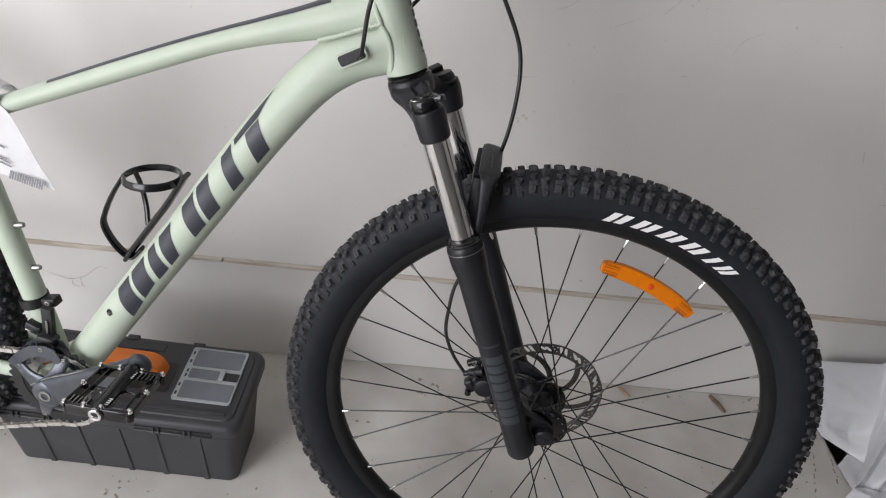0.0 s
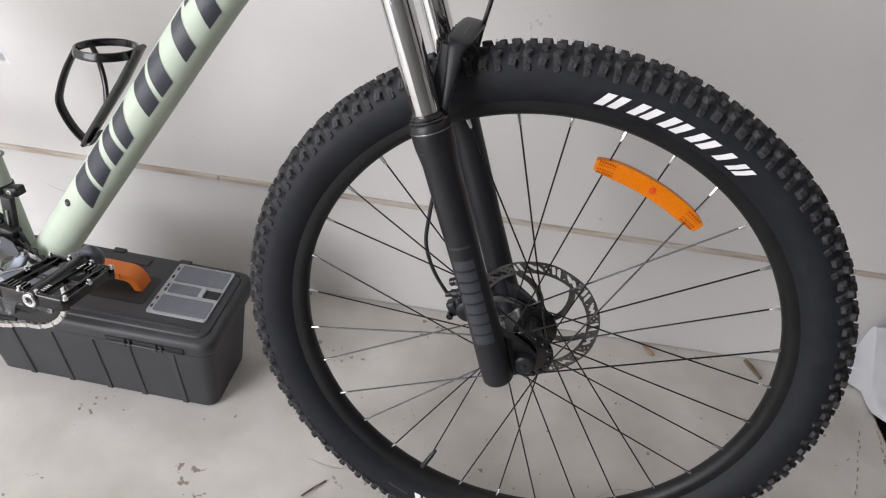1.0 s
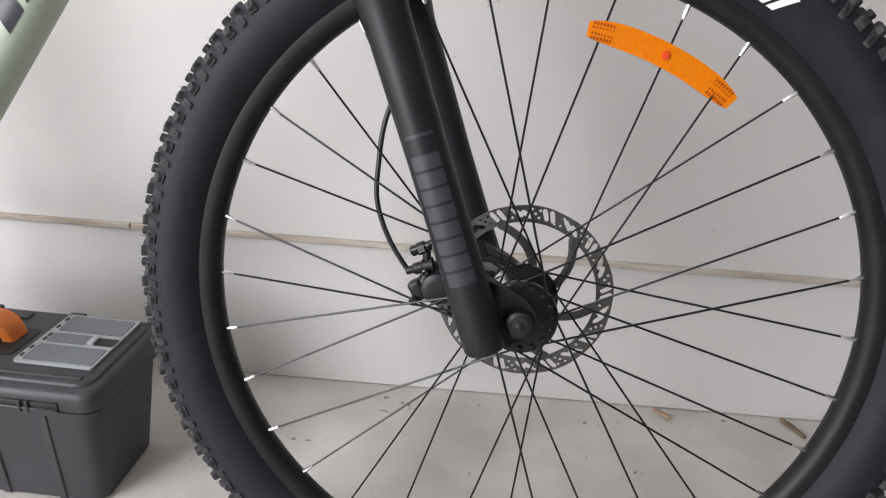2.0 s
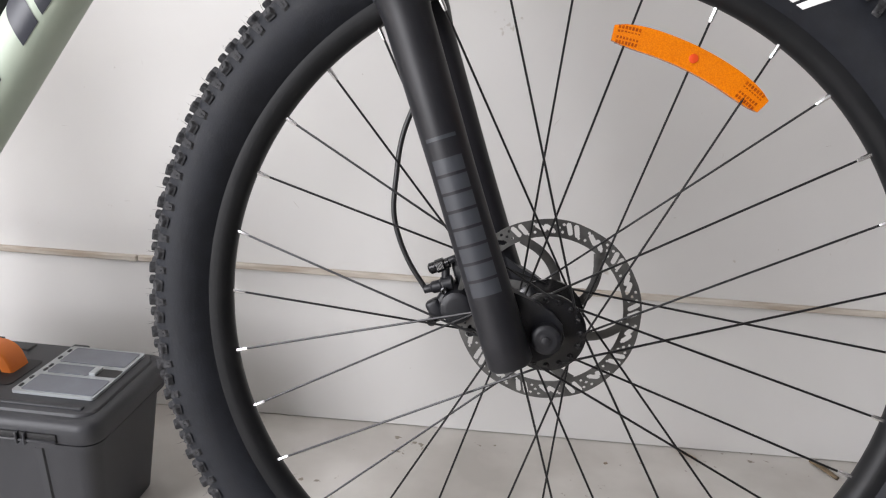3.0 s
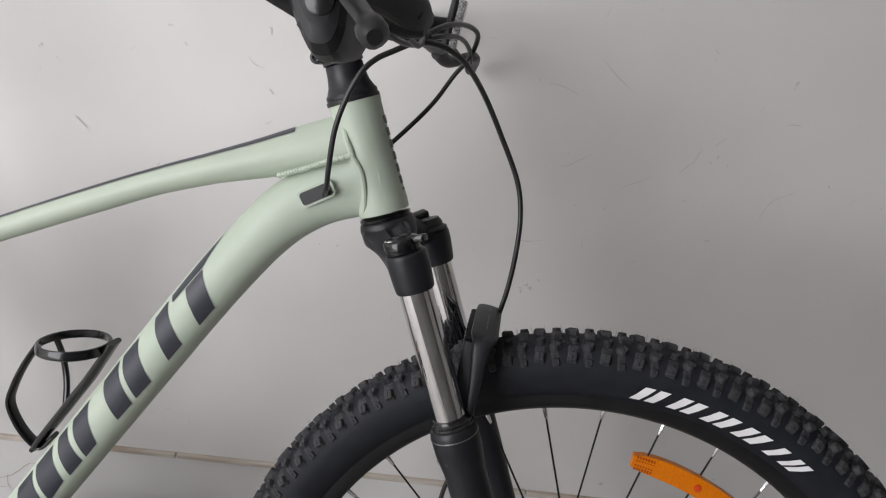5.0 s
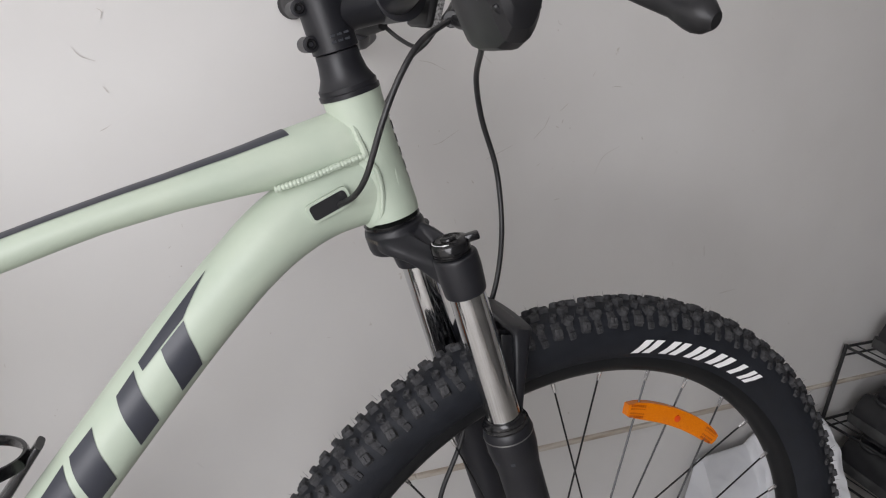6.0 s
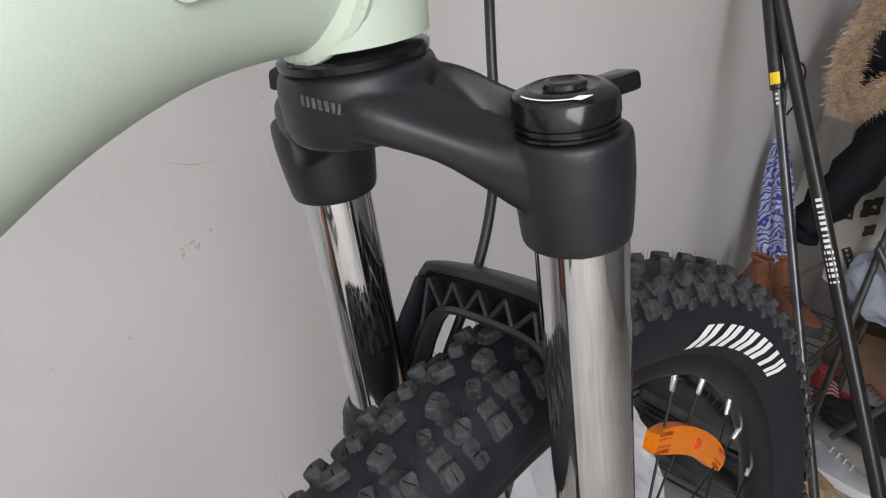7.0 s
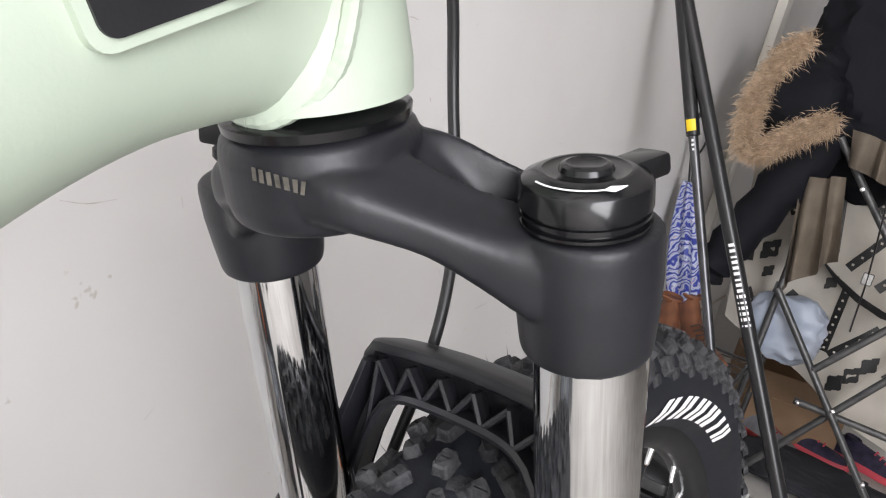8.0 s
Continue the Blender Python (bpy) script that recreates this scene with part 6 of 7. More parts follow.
tagged(part("twig", bm, TWIG, None, "short dry brown twig lying on the floor by the wall"), "", "twig")
bm = bm_new()
sweep(bm, [(-0.292, 0.946, 0.003), (-0.278, 0.962, 0.004), (-0.262, 0.980, 0.002)], 0.0016, seg=6)
tagged(part("twig", bm, TWIG, None, "thin dark splinter lying on the concrete floor"), "", "twig")


# ---- the cluttered end of the room ----
def crumple(center, size, seed, amp=0.25, freq=3.0, sharp=0.35, nu=46, nv=60, flat=True, power=0.8, fine=0.25):
    """A closed crumpled bag or bundle; flat rests it on its base."""
    bm = bm_new()
    rows = []
    off = Vector((seed * 3.7, seed * 1.3, seed * 2.1))
    for i in range(1, nu):
        th = math.pi * i / nu
        row = []
        for j in range(nv):
            ph = 2 * math.pi * j / nv
            n = Vector((math.sin(th) * math.cos(ph), math.sin(th) * math.sin(ph), math.cos(th)))
            n = Vector([math.copysign(abs(c) ** power, c) for c in n])
            q = n * freq + off
            fold = 1 - 2 * abs(noise.noise(q))
            d = 1 + amp * (noise.noise(q * 0.5) * 1.2 + sharp * fold + fine * (1 - 2 * abs(noise.noise(q * 2.3))))
            p = Vector((n.x * size[0], n.y * size[1], n.z * size[2])) * d
            if flat:
                p.z = max(p.z, -size[2] * 0.92)
            row.append(Vector(center) + p)
        rows.append(row)
    return grid(bm, rows)


BAG = vary(material("white_bag_plastic", (0.62, 0.63, 0.66), 0.38), (0.58, 0.59, 0.62), (0.68, 0.69, 0.71), 9, rough=(0.3, 0.5))
RED_PRINT = material("red_print", (0.72, 0.03, 0.02), 0.45)
BLACK_PRINT = material("black_print", (0.02, 0.02, 0.02), 0.5)
def bag_point(u, v):
    """The bag's skin: u from its folded end to its full end, v from the wall over the top down to the floor."""
    ends = ([(0.652, 1.392, 0.012), (0.660, 1.388, 0.150), (0.668, 1.352, 0.105), (0.682, 1.330, 0.050), (0.694, 1.312, 0.006)],
            [(0.775, 1.392, 0.012), (0.790, 1.388, 0.158), (0.783, 1.338, 0.120), (0.772, 1.292, 0.062), (0.758, 1.250, 0.006)],
            [(0.812, 1.392, 0.012), (0.818, 1.386, 0.188), (0.805, 1.318, 0.158), (0.752, 1.235, 0.082), (0.700, 1.180, 0.008)],
            [(1.005, 1.392, 0.012), (0.985, 1.380, 0.196), (0.975, 1.300, 0.165), (0.930, 1.215, 0.090), (0.895, 1.150, 0.008)])
    rails = [smooth_path(e, 8) for e in ends]
    k = v * (len(rails[0]) - 1)
    i = min(int(k), len(rails[0]) - 2)
    col = [r[i].lerp(r[i + 1], k - i) for r in rails]
    stops = (0.0, 0.38, 0.50, 1.0)
    j = max(q for q in range(3) if u >= stops[q])
    p = col[j].lerp(col[j + 1], (u - stops[j]) / (stops[j + 1] - stops[j]))
    free = min(1.0, p.z / 0.03) * min(1.0, 3.0 * v)
    q = p * 9.0
    crease = 0.010 * (1 - 2 * abs(noise.noise(q + Vector((4, 0, 1))))) + 0.0050 * (1 - 2 * abs(noise.noise(q * 2.6))) + 0.0018 * noise.noise(q * 7.0)
    if 0.40 < u < 0.62:
        crease += 0.012 * math.sin((u - 0.40) * 57.0 + v * 3.0) * v
    if u < 0.40:
        crease *= 0.45
        crease -= 0.030 * max(0.0, 1 - abs(v - 0.82) / 0.16) * max(0.0, 1 - abs(u - 0.24) / 0.2)
    p = p + Vector((-0.25, -0.66, 0.70)) * crease * free
    p.z = max(p.z, 0.004)
    return p


bm = bm_new()
rows = []
for i in range(91):
    u = i / 90
    top_row = [bag_point(u, j / 72) for j in range(73)]
    under = [Vector((top_row[-1].x, top_row[-1].y + (top_row[0].y - top_row[-1].y) * f, 0.003)) for f in (0.3, 0.7)]
    rows.append(top_row + under)
grid(bm, rows)
bag = part("plastic_bag", bm, BAG, angle=50)
tagged(bag, "crumpled white plastic shopping bag with red print on the floor", "bag")
# loose mouth of the bag, lying out over the floor
bm = bm_new()
rows = []
for i in range(31):
    f = i / 30
    root = bag_point(0.50 + 0.48 * f, 0.985)
    edge = Vector((0.668 + 0.20 * f + 0.010 * math.sin(f * 14), 1.150 - 0.045 * min(1, 3.5 * f) + 0.012 * math.sin(f * 9), 0.006))
    rows.append([root.lerp(edge, k / 8) + Vector((0, 0, 0.012 * math.sin(math.pi * k / 8) * (0.6 + 0.5 * math.sin(f * 17)) + 0.006 * noise.noise(Vector((f * 9, k * 0.5, 2)))+ 0.004)) for k in range(9)])
grid(bm, rows, close_v=False, caps=False)
part("bag_mouth", bm, BAG, bag, "loose white mouth of the bag")
for pts in ([(0.512, 0.66), (0.515, 0.58), (0.535, 0.51), (0.555, 0.53), (0.570, 0.61)], [(0.560, 0.52), (0.575, 0.45), (0.600, 0.42), (0.625, 0.47), (0.635, 0.55)], [(0.640, 0.46), (0.66, 0.38), (0.69, 0.40), (0.71, 0.50)], [(0.502, 0.60), (0.504, 0.68), (0.518, 0.70)]):
    bm = bm_new()
    path = smooth_path([bag_point(u, v) + Vector((-0.0003, -0.0012, 0.0012)) for u, v in pts], 6)
    rows = []
    for i, p in enumerate(path):
        w = 0.0020 + 0.0046 * math.sin(math.pi * min(1, 0.25 + 0.75 * i / (len(path) - 1)))
        rows.append([p + Vector((-w, 0, 0)), p + Vector((0, -0.0008, 0.0008)), p + Vector((w, 0, 0))])
    grid(bm, rows, close_v=False, caps=False)
    part("bag_print", bm, RED_PRINT, bag, "red brushed stroke printed on the bag")
for u0, v0, n in ((0.30, 0.19, 4), (0.52, 0.40, 4)):
    for k in range(n):
        p = bag_point(u0 + 0.030 * k, v0 - 0.012 * k) + Vector((0, -0.0012, 0.0012))
        q = bag_point(u0 + 0.030 * k + 0.010, v0 - 0.012 * k - 0.035) + Vector((0, -0.0012, 0.0012))
        bm = bm_new()
        grid(bm, [[p, p + Vector((0.0035, 0, 0))], [q, q + Vector((0.0035, 0, 0))]], close_v=False, caps=False)
        part("bag_print", bm, BLACK_PRINT, bag, "small black print bar on the bag")

# black panel with a white edge under the bag
pan = thing("picture_panel", pose(0.848, 1.062, 0.012, 0, 0, -43), "black panel with a white edge strip lying on the floor", "panel")
bm = bm_new()
block(bm, pose(0.05, 0.02, 0), (0.22, 0.17, 0.018), 0.002, 1)
part("board", bm, PLASTIC, pan)
for m, sz in ((pose(0.0, -0.072, 0.002), (0.25, 0.016, 0.022)),):
    bm = bm_new()
    block(bm, m, sz, 0.002, 1)
    part("edge_strip", bm, material("white_strip", (0.75, 0.75, 0.74), 0.5), pan, "white edge strip")

# wire shoe rack against the wall
RACKM = vary(material("black_wire", (0.015, 0.015, 0.016), 0.4), (0.012, 0.012, 0.013), (0.02, 0.02, 0.021), 30)
rack = thing("shoe_rack", pose(1.055, 1.392, 0), "black wire shoe rack holding dark shoes against the wall", "shoe rack")
RW, RD = 0.62, 0.30
for x in (0.0, RW):
    for y in (0.0, -RD):
        bm = bm_new()
        sweep(bm, [(x, y, 0), (x, y, 0.36)], 0.0045, seg=10)
        part("post", bm, RACKM, rack)
for z in (0.05, 0.165, 0.355):
    bm = bm_new()
    sweep(bm, [(0, 0, z), (0, -RD, z), (RW, -RD, z), (RW, 0, z)], 0.0035, seg=8, side=(0, 0, 1), closed=True)
    shelf = part("wire_shelf", bm, RACKM, rack, "black wire shelf")
    for y in (0.0, -RD):
        part("lower_rail", sweep(bm_new(), [(0, y, z - 0.022), (RW, y, z - 0.022)], 0.0025, seg=8), RACKM, shelf)
    for k in range(9):
        part("wire", sweep(bm_new(), [(RW * (k + 0.5) / 9, 0, z - 0.001), (RW * (k + 0.5) / 9, -RD, z - 0.001)], 0.0016, seg=6, side=(1, 0, 0)), RACKM, shelf)

SHOE_BLACK = vary(material("black_shoe", (0.012, 0.012, 0.013), 0.5), (0.008, 0.008, 0.009), (0.02, 0.02, 0.022), 30, rough=(0.35, 0.65))
SOLE_DARK = vary(material("dark_sole", (0.03, 0.03, 0.03), 0.7), (0.02, 0.02, 0.02), (0.045, 0.045, 0.045), 40)
BROWN = vary(material("brown_leather", (0.16, 0.06, 0.03), 0.45), (0.11, 0.04, 0.018), (0.22, 0.085, 0.04), 25, rough=(0.35, 0.6), bump=0.1)
GREY_SHOE = vary(material("grey_shoe", (0.30, 0.31, 0.33), 0.5), (0.22, 0.23, 0.25), (0.42, 0.43, 0.45), 18)
PINK_SOLE = material("pink_sole", (0.85, 0.12, 0.16), 0.5)
WHITE_SOLE = material("white_sole", (0.7, 0.7, 0.69), 0.6)
RED_SHOE = vary(material("red_mesh", (0.45, 0.05, 0.05), 0.6), (0.35, 0.03, 0.03), (0.6, 0.1, 0.09), 40)
NAVY_SHOE = vary(material("navy_mesh", (0.03, 0.03, 0.06), 0.6), (0.02, 0.02, 0.04), (0.06, 0.05, 0.10), 40)


def shoe(m, upper, sole, label, length=0.28, high=0.0):
    """A shoe: a lofted upper with an opening, a sole under it and a few laces."""
    ob = thing("shoe", m, label, "shoe", "shoes about the rack")
    k = length / 0.28
    st = [(-0.135, 0.018, 0.05), (-0.125, 0.031, 0.075), (-0.09, 0.036, 0.082 + high), (-0.045, 0.037, 0.080 + high), (0.0, 0.038, 0.072), (0.045, 0.044, 0.056), (0.09, 0.046, 0.044), (0.125, 0.038, 0.036), (0.142, 0.016, 0.026)]
    rows = []
    for x, w, h in st:
        rows.append([Vector((x * k, math.cos(a) * w * k * (1 - 0.22 * max(0, math.sin(a))), 0.018 + (max(0, math.sin(a)) ** 0.8) * (h - 0.018) * k)) for a in [2 * math.pi * i / 18 for i in range(18)]])
    part("upper", grid(bm_new(), rows), upper, ob)
    rows = []
    for x, w, h in st:
        rows.append([Vector((x * k * 1.03, y * (w + 0.004) * k, z)) for y, z in ((-1, 0.003), (-1.02, 0.016), (-0.9, 0.024), (0.9, 0.024), (1.02, 0.016), (1, 0.003), (0.8, 0.0), (-0.8, 0.0))])
    part("sole", grid(bm_new(), rows), sole, ob)
    bm = bm_new()
    for i in range(4):
        x = (0.005 + 0.018 * i) * k
        zt = (0.074 - 0.0062 * i) * k
        sweep(bm, [(x, -0.020 * k, zt - 0.006), (x, 0, zt + 0.003), (x, 0.020 * k, zt - 0.006)], 0.003, 0.0016, seg=6, side=(1, 0, 0))
    part("laces", bm, sole, ob)
    bm = bm_new()
    lathe(bm, (-0.075 * k, 0, (0.074 + high) * k), (0.15, 0, 1), [(0, 0.024 * k), (0.008 * k, 0.028 * k), (0.012 * k, 0.025 * k), (0.006 * k, 0.020 * k)], 18)
    part("collar", bm, upper, ob)
    return ob


for z in (0.0555, 0.1705, 0.3605):
    for i, x in enumerate((1.12, 1.225, 1.345, 1.455)):
        if z < 0.3 or i < 2:
            shoe(pose(x, 1.235 + 0.012 * (i % 2), z, 0, 0, -90 + (6 if i % 2 else -5)), SHOE_BLACK, SOLE_DARK, "worn black leather shoe standing on the wire rack", 0.27)
shoe(pose(1.37, 1.25, 0.3605, 0, 0, -150), BROWN, SOLE_DARK, "brown leather ankle boot on top of the rack", 0.28, 0.05)
shoe(pose(1.50, 1.22, 0.3605, 0, 0, -140), BROWN, SOLE_DARK, "brown leather ankle boot on top of the rack", 0.28, 0.05)
shoe(pose(1.42, 1.12, 0.0, 0, 0, -120), GREY_SHOE, WHITE_SOLE, "silvery grey trainer on the floor before the rack")
shoe(pose(1.56, 1.02, 0.0, 0, 0, -100), GREY_SHOE, WHITE_SOLE, "silvery grey trainer on the floor before the rack")
shoe(pose(2.08, 1.12, 0.0, 0, 0, 200), RED_SHOE, WHITE_SOLE, "red mesh trainer with a pale sole on the floor")
shoe(pose(2.27, 0.90, 0.0, 0, 0, 258), NAVY_SHOE, PINK_SOLE, "dark trainer with a bright pink sole on the floor")
shoe(pose(2.33, 0.70, 0.0, 0, 0, 250), NAVY_SHOE, PINK_SOLE, "dark trainer with a bright pink sole on the floor")
shoe(pose(2.20, 1.03, 0.0, 0, 0, 240), GREY_SHOE, RED_SHOE, "grey trainer with red trim on the floor")
DARK_CLOTH = vary(material("dark_cloth", (0.02, 0.021, 0.026), 0.9), (0.014, 0.014, 0.018), (0.03, 0.031, 0.038), 12, bump=0.2, bump_scale=300)
TAN = vary(material("tan_cloth", (0.36, 0.24, 0.14), 0.9), (0.30, 0.19, 0.11), (0.42, 0.29, 0.18), 12, bump=0.2, bump_scale=300)
tagged(part("dark_cloth", crumple((1.95, 0.87, 0.028), (0.12, 0.20, 0.03), 7, 0.35, 2.2), DARK_CLOTH), "crumpled dark cloth lying on the floor", "cloth")
tagged(part("soft_bag", crumple((1.24, 1.02, 0.055), (0.07, 0.07, 0.06), 9, 0.25, 2.2), TAN), "small tan cloth pouch on the floor by the rack", "pouch")

# long poles leaning in the corner
POLE = vary(material("black_pole", (0.012, 0.012, 0.013), 0.3), (0.01, 0.01, 0.011), (0.016, 0.016, 0.017), 20)
YELLOW = material("yellow_mark", (0.85, 0.60, 0.02), 0.5)
top, foot = Vector((0.950, 1.394, 1.20)), Vector((0.950, 0.753, 0.013))
pole = thing("broom_pole", Matrix.Translation(foot), "long black broom pole leaning against the wall", "pole", "poles leaning on the wall")
bm = bm_new()
sweep(bm, [(0, 0, 0), (top - foot) * 0.45, top - foot], [0.0125, 0.0125, 0.012], seg=18, side=(1, 0, 0))
part("shaft", bm, POLE, pole)
d = (top - foot).normalized()
for k in range(15):
    p = (top - foot) * (0.478 + 0.0073 * k)
    w = 34 if k < 6 else 22
    bm = bm_new()
    rows = [[p + d * h + (Vector((-1, 0, 0)) * math.cos(a) + d.cross(Vector((-1, 0, 0))) * math.sin(a)) * 0.0128 for a in [radians(q) for q in (-w, 0, w)]] for h in (0, 0.0055 if k % 4 else 0.0035)]
    grid(bm, rows, close_v=False, caps=False)
    part("pole_mark", bm, WHITE_PRINT, pole, "small printed mark on the pole")
top2, foot2 = Vector((0.952, 1.397, 1.22)), Vector((0.952, 0.89, 0.010))
pole2 = thing("metal_pole", Matrix.Translation(foot2), "thin dark metal pole leaning beside the broom pole", "pole", "poles leaning on the wall")
bm = bm_new()
sweep(bm, [(0, 0, 0), top2 - foot2], 0.0085, seg=16, side=(1, 0, 0))
part("shaft", bm, vary(material("dark_metal_tube", (0.09, 0.09, 0.095), 0.3, 0.8), (0.07, 0.07, 0.075), (0.12, 0.12, 0.125), 20), pole2)
bm = bm_new()
lathe(bm, (top2 - foot2) * 0.705, top2 - foot2, [(0, 0.0085), (0.002, 0.0122), (0.365, 0.0122), (0.370, 0.0085)], 16)
sleeve = part("sleeve", bm, POLE, pole2, "black plastic pole sleeve")
d = (top2 - foot2).normalized()
for f0, mat, ln, w in ((0.712, YELLOW, 0.020, 40), (0.698, WHITE_PRINT, 0.004, 12), (0.692, WHITE_PRINT, 0.004, 16), (0.686, WHITE_PRINT, 0.004, 12)):
    p = (top2 - foot2) * f0
    rr = 0.0125 if f0 > 0.706 else 0.0088
    rows = [[p + d * h + (Vector((-1, 0, 0)) * math.cos(a) + d.cross(Vector((-1, 0, 0))) * math.sin(a)) * rr for a in [radians(q) for q in (-w, -w / 2, 0, w / 2, w)]] for h in (0, ln)]
    part("pole_mark", grid(bm_new(), rows, close_v=False, caps=False), mat, sleeve, "small printed mark on the pole")

# folded umbrella with a looped strap
UMB = material("blue_striped_cloth", (0.1, 0.15, 0.5), 0.55)
nt = UMB.node_tree
tcu, wav, rmp = nt.nodes.new("ShaderNodeTexCoord"), nt.nodes.new("ShaderNodeTexWave"), nt.nodes.new("ShaderNodeValToRGB")
wav.bands_direction = "DIAGONAL"
wav.inputs["Scale"].default_value, wav.inputs["Distortion"].default_value, wav.inputs["Detail"].default_value, wav.inputs["Detail Scale"].default_value = 15.0, 9.0, 2.5, 1.6
rmp.color_ramp.interpolation = "EASE"
for pos, col in ((0.34, (0.46, 0.50, 0.60, 1)), (0.50, (0.40, 0.44, 0.56, 1)), (0.58, (0.04, 0.22, 0.52, 1)), (0.68, (0.45, 0.26, 0.32, 1)), (0.78, (0.44, 0.48, 0.58, 1))):
    el = rmp.color_ramp.elements.new(pos)
    el.color = col
rmp.color_ramp.elements[0].color = (0.015, 0.03, 0.26, 1)
rmp.color_ramp.elements[-1].color = (0.015, 0.03, 0.26, 1)
nt.links.new(tcu.outputs["Object"], wav.inputs["Vector"])
nt.links.new(wav.outputs["Fac"], rmp.inputs["Fac"])
nt.links.new(rmp.outputs["Color"], nt.nodes["Principled BSDF"].inputs["Base Color"])
um = thing("folded_umbrella", Matrix.Translation((1.56, 1.285, 0.0)), "folded blue and white patterned umbrella leaning by the wall", "umbrella")
um_a, um_b = Vector((0.02, -0.005, 0.415)), Vector((0.0, 0.105, 0.875))
bm = bm_new()
rows = []
for i in range(15):
    f = i / 14
    p = um_a.lerp(um_b, f * 0.76)
    r = 0.010 + 0.030 * math.sin(math.pi * min(1, 0.25 + f * 0.72)) ** 0.8
    rows.append([p + Vector((math.cos(a) * r * (1 + 0.22 * math.cos(5 * a + f * 3)), math.sin(a) * r * (1 + 0.22 * math.cos(5 * a + f * 3)), 0)) for a in [2 * math.pi * k / 30 for k in range(30)]])
part("canopy", grid(bm_new(), rows), UMB, um, "blue and white patterned folded canopy")
bm = bm_new()
sweep(bm, [um_a - (um_b - um_a) * 0.06, um_b * 1.0], 0.005, seg=10, side=(1, 0, 0))
part("shaft", bm, POLE, um)
bm = bm_new()
u0 = um_b
sweep(bm, smooth_path([u0, u0 + Vector((0, 0.004, 0.05)), u0 + Vector((-0.01, -0.014, 0.075)), u0 + Vector((-0.014, -0.034, 0.055)), u0 + Vector((-0.012, -0.036, -0.01)), u0 + Vector((0, -0.02, -0.05))], 5), 0.0045, 0.002, seg=8)
part("wrist_loop", bm, CABLE, um)

# folding chair with a coat over it
TUBE = vary(material("grey_chair_tube", (0.10, 0.10, 0.10), 0.4, 0.5), (0.08, 0.08, 0.08), (0.13, 0.13, 0.13), 30)
chair = thing("folding_chair", pose(1.70, 0.92, 0), "grey tubular folding camp chair with clothes piled on it", "chair")


def cp2(y, z, x=1.70):
    return Vector((x - 1.70, y - 0.92, z))


for a, b, x in (((1.078, 0.965), (0.80, 0.64), 1.70), ((1.095, 0.56), (0.66, 0.035), 1.70), ((0.965, 0.292), (0.60, 0.288), 1.715), ((0.947, 0.393), (0.72, 0.70), 1.69), ((1.04, 0.035), (0.74, 0.50), 1.73)):
    bm = bm_new()
    p, q = cp2(*a, x), cp2(*b, x)
    sweep(bm, [p, p.lerp(q, 0.5), q], 0.0095, seg=12, side=(1, 0, 0))
    part("chair_tube", bm, TUBE, chair)
for y, z in ((0.992, 0.857), (0.947, 0.393), (0.955, 0.295), (0.875, 0.307), (0.756, 0.16)):
    bm = bm_new()
    lathe(bm, cp2(y, z, 1.688), (-1, 0, 0), [(-0.01, 0.006), (0, 0.006), (0.002, 0.005), (0.003, 0.002)], 12)
    part("rivet", bm, SILVER, chair, "bright chair rivet")
bm = bm_new()
rows = []
for i in range(9):
    f = i / 8
    rows.append([cp2(1.10 - 0.5 * f, 0.62 - 0.22 * math.sin(math.pi * f) * (0.4 + 0.6 * g) + 0.10 * (1 - f), 1.74 + 0.40 * g) for g in [k / 6 for k in range(7)]])
grid(bm, rows, close_v=False, caps=False)
part("seat_cloth", bm, DARK_CLOTH, chair, "dark sling seat cloth")
for g in (0.0, 0.40):
    bm = bm_new()
    sweep(bm, [Vector((0.04 + g, 0.18, 0.0)), Vector((0.04 + g, 0.17, 0.62)), Vector((0.04 + g, 0.21, 0.98))], 0.0095, seg=12, side=(1, 0, 0))
    part("chair_tube", bm, TUBE, chair)

COAT = vary(material("black_quilted_nylon", (0.007, 0.0075, 0.011), 0.6, spec=0.2), (0.0045, 0.005, 0.0075), (0.009, 0.0095, 0.0135), 8, rough=(0.65, 0.85), bump=0.25, bump_scale=60)
coat = part("winter_coat", crumple((1.84, 1.05, 1.13), (0.13, 0.21, 0.23), 12, 0.30, 1.9, 0.45, 44, 56, False), COAT)
tagged(coat, "black quilted winter coat with fur hood draped over the chair", "coat")
bm = bm_new()
path = smooth_path([(1.76, 1.10, 0.99), (1.70, 1.15, 0.86), (1.68, 1.20, 0.72), (1.67, 1.255, 0.585), (1.67, 1.275, 0.53)], 5)
sweep(bm, path, [0.068 + 0.007 * math.sin(i * 2.1) - 0.0012 * i for i in range(len(path))], [0.058 + 0.006 * math.cos(i * 2.4) for i in range(len(path))], seg=22)
part("sleeve", bm, COAT, coat, "hanging quilted sleeve")
bm = crumple((1.70, 1.19, 1.05), (0.07, 0.10, 0.11), 15, 0.25, 2.2, 0.4, 30, 36, False)
part("hood", bm, COAT, coat)
FUR = vary(material("tan_fur", (0.55, 0.41, 0.28), 0.8), (0.44, 0.31, 0.20), (0.68, 0.53, 0.38), 60, island=0.3)
rndf = random.Random(8)
verts, faces = [], []
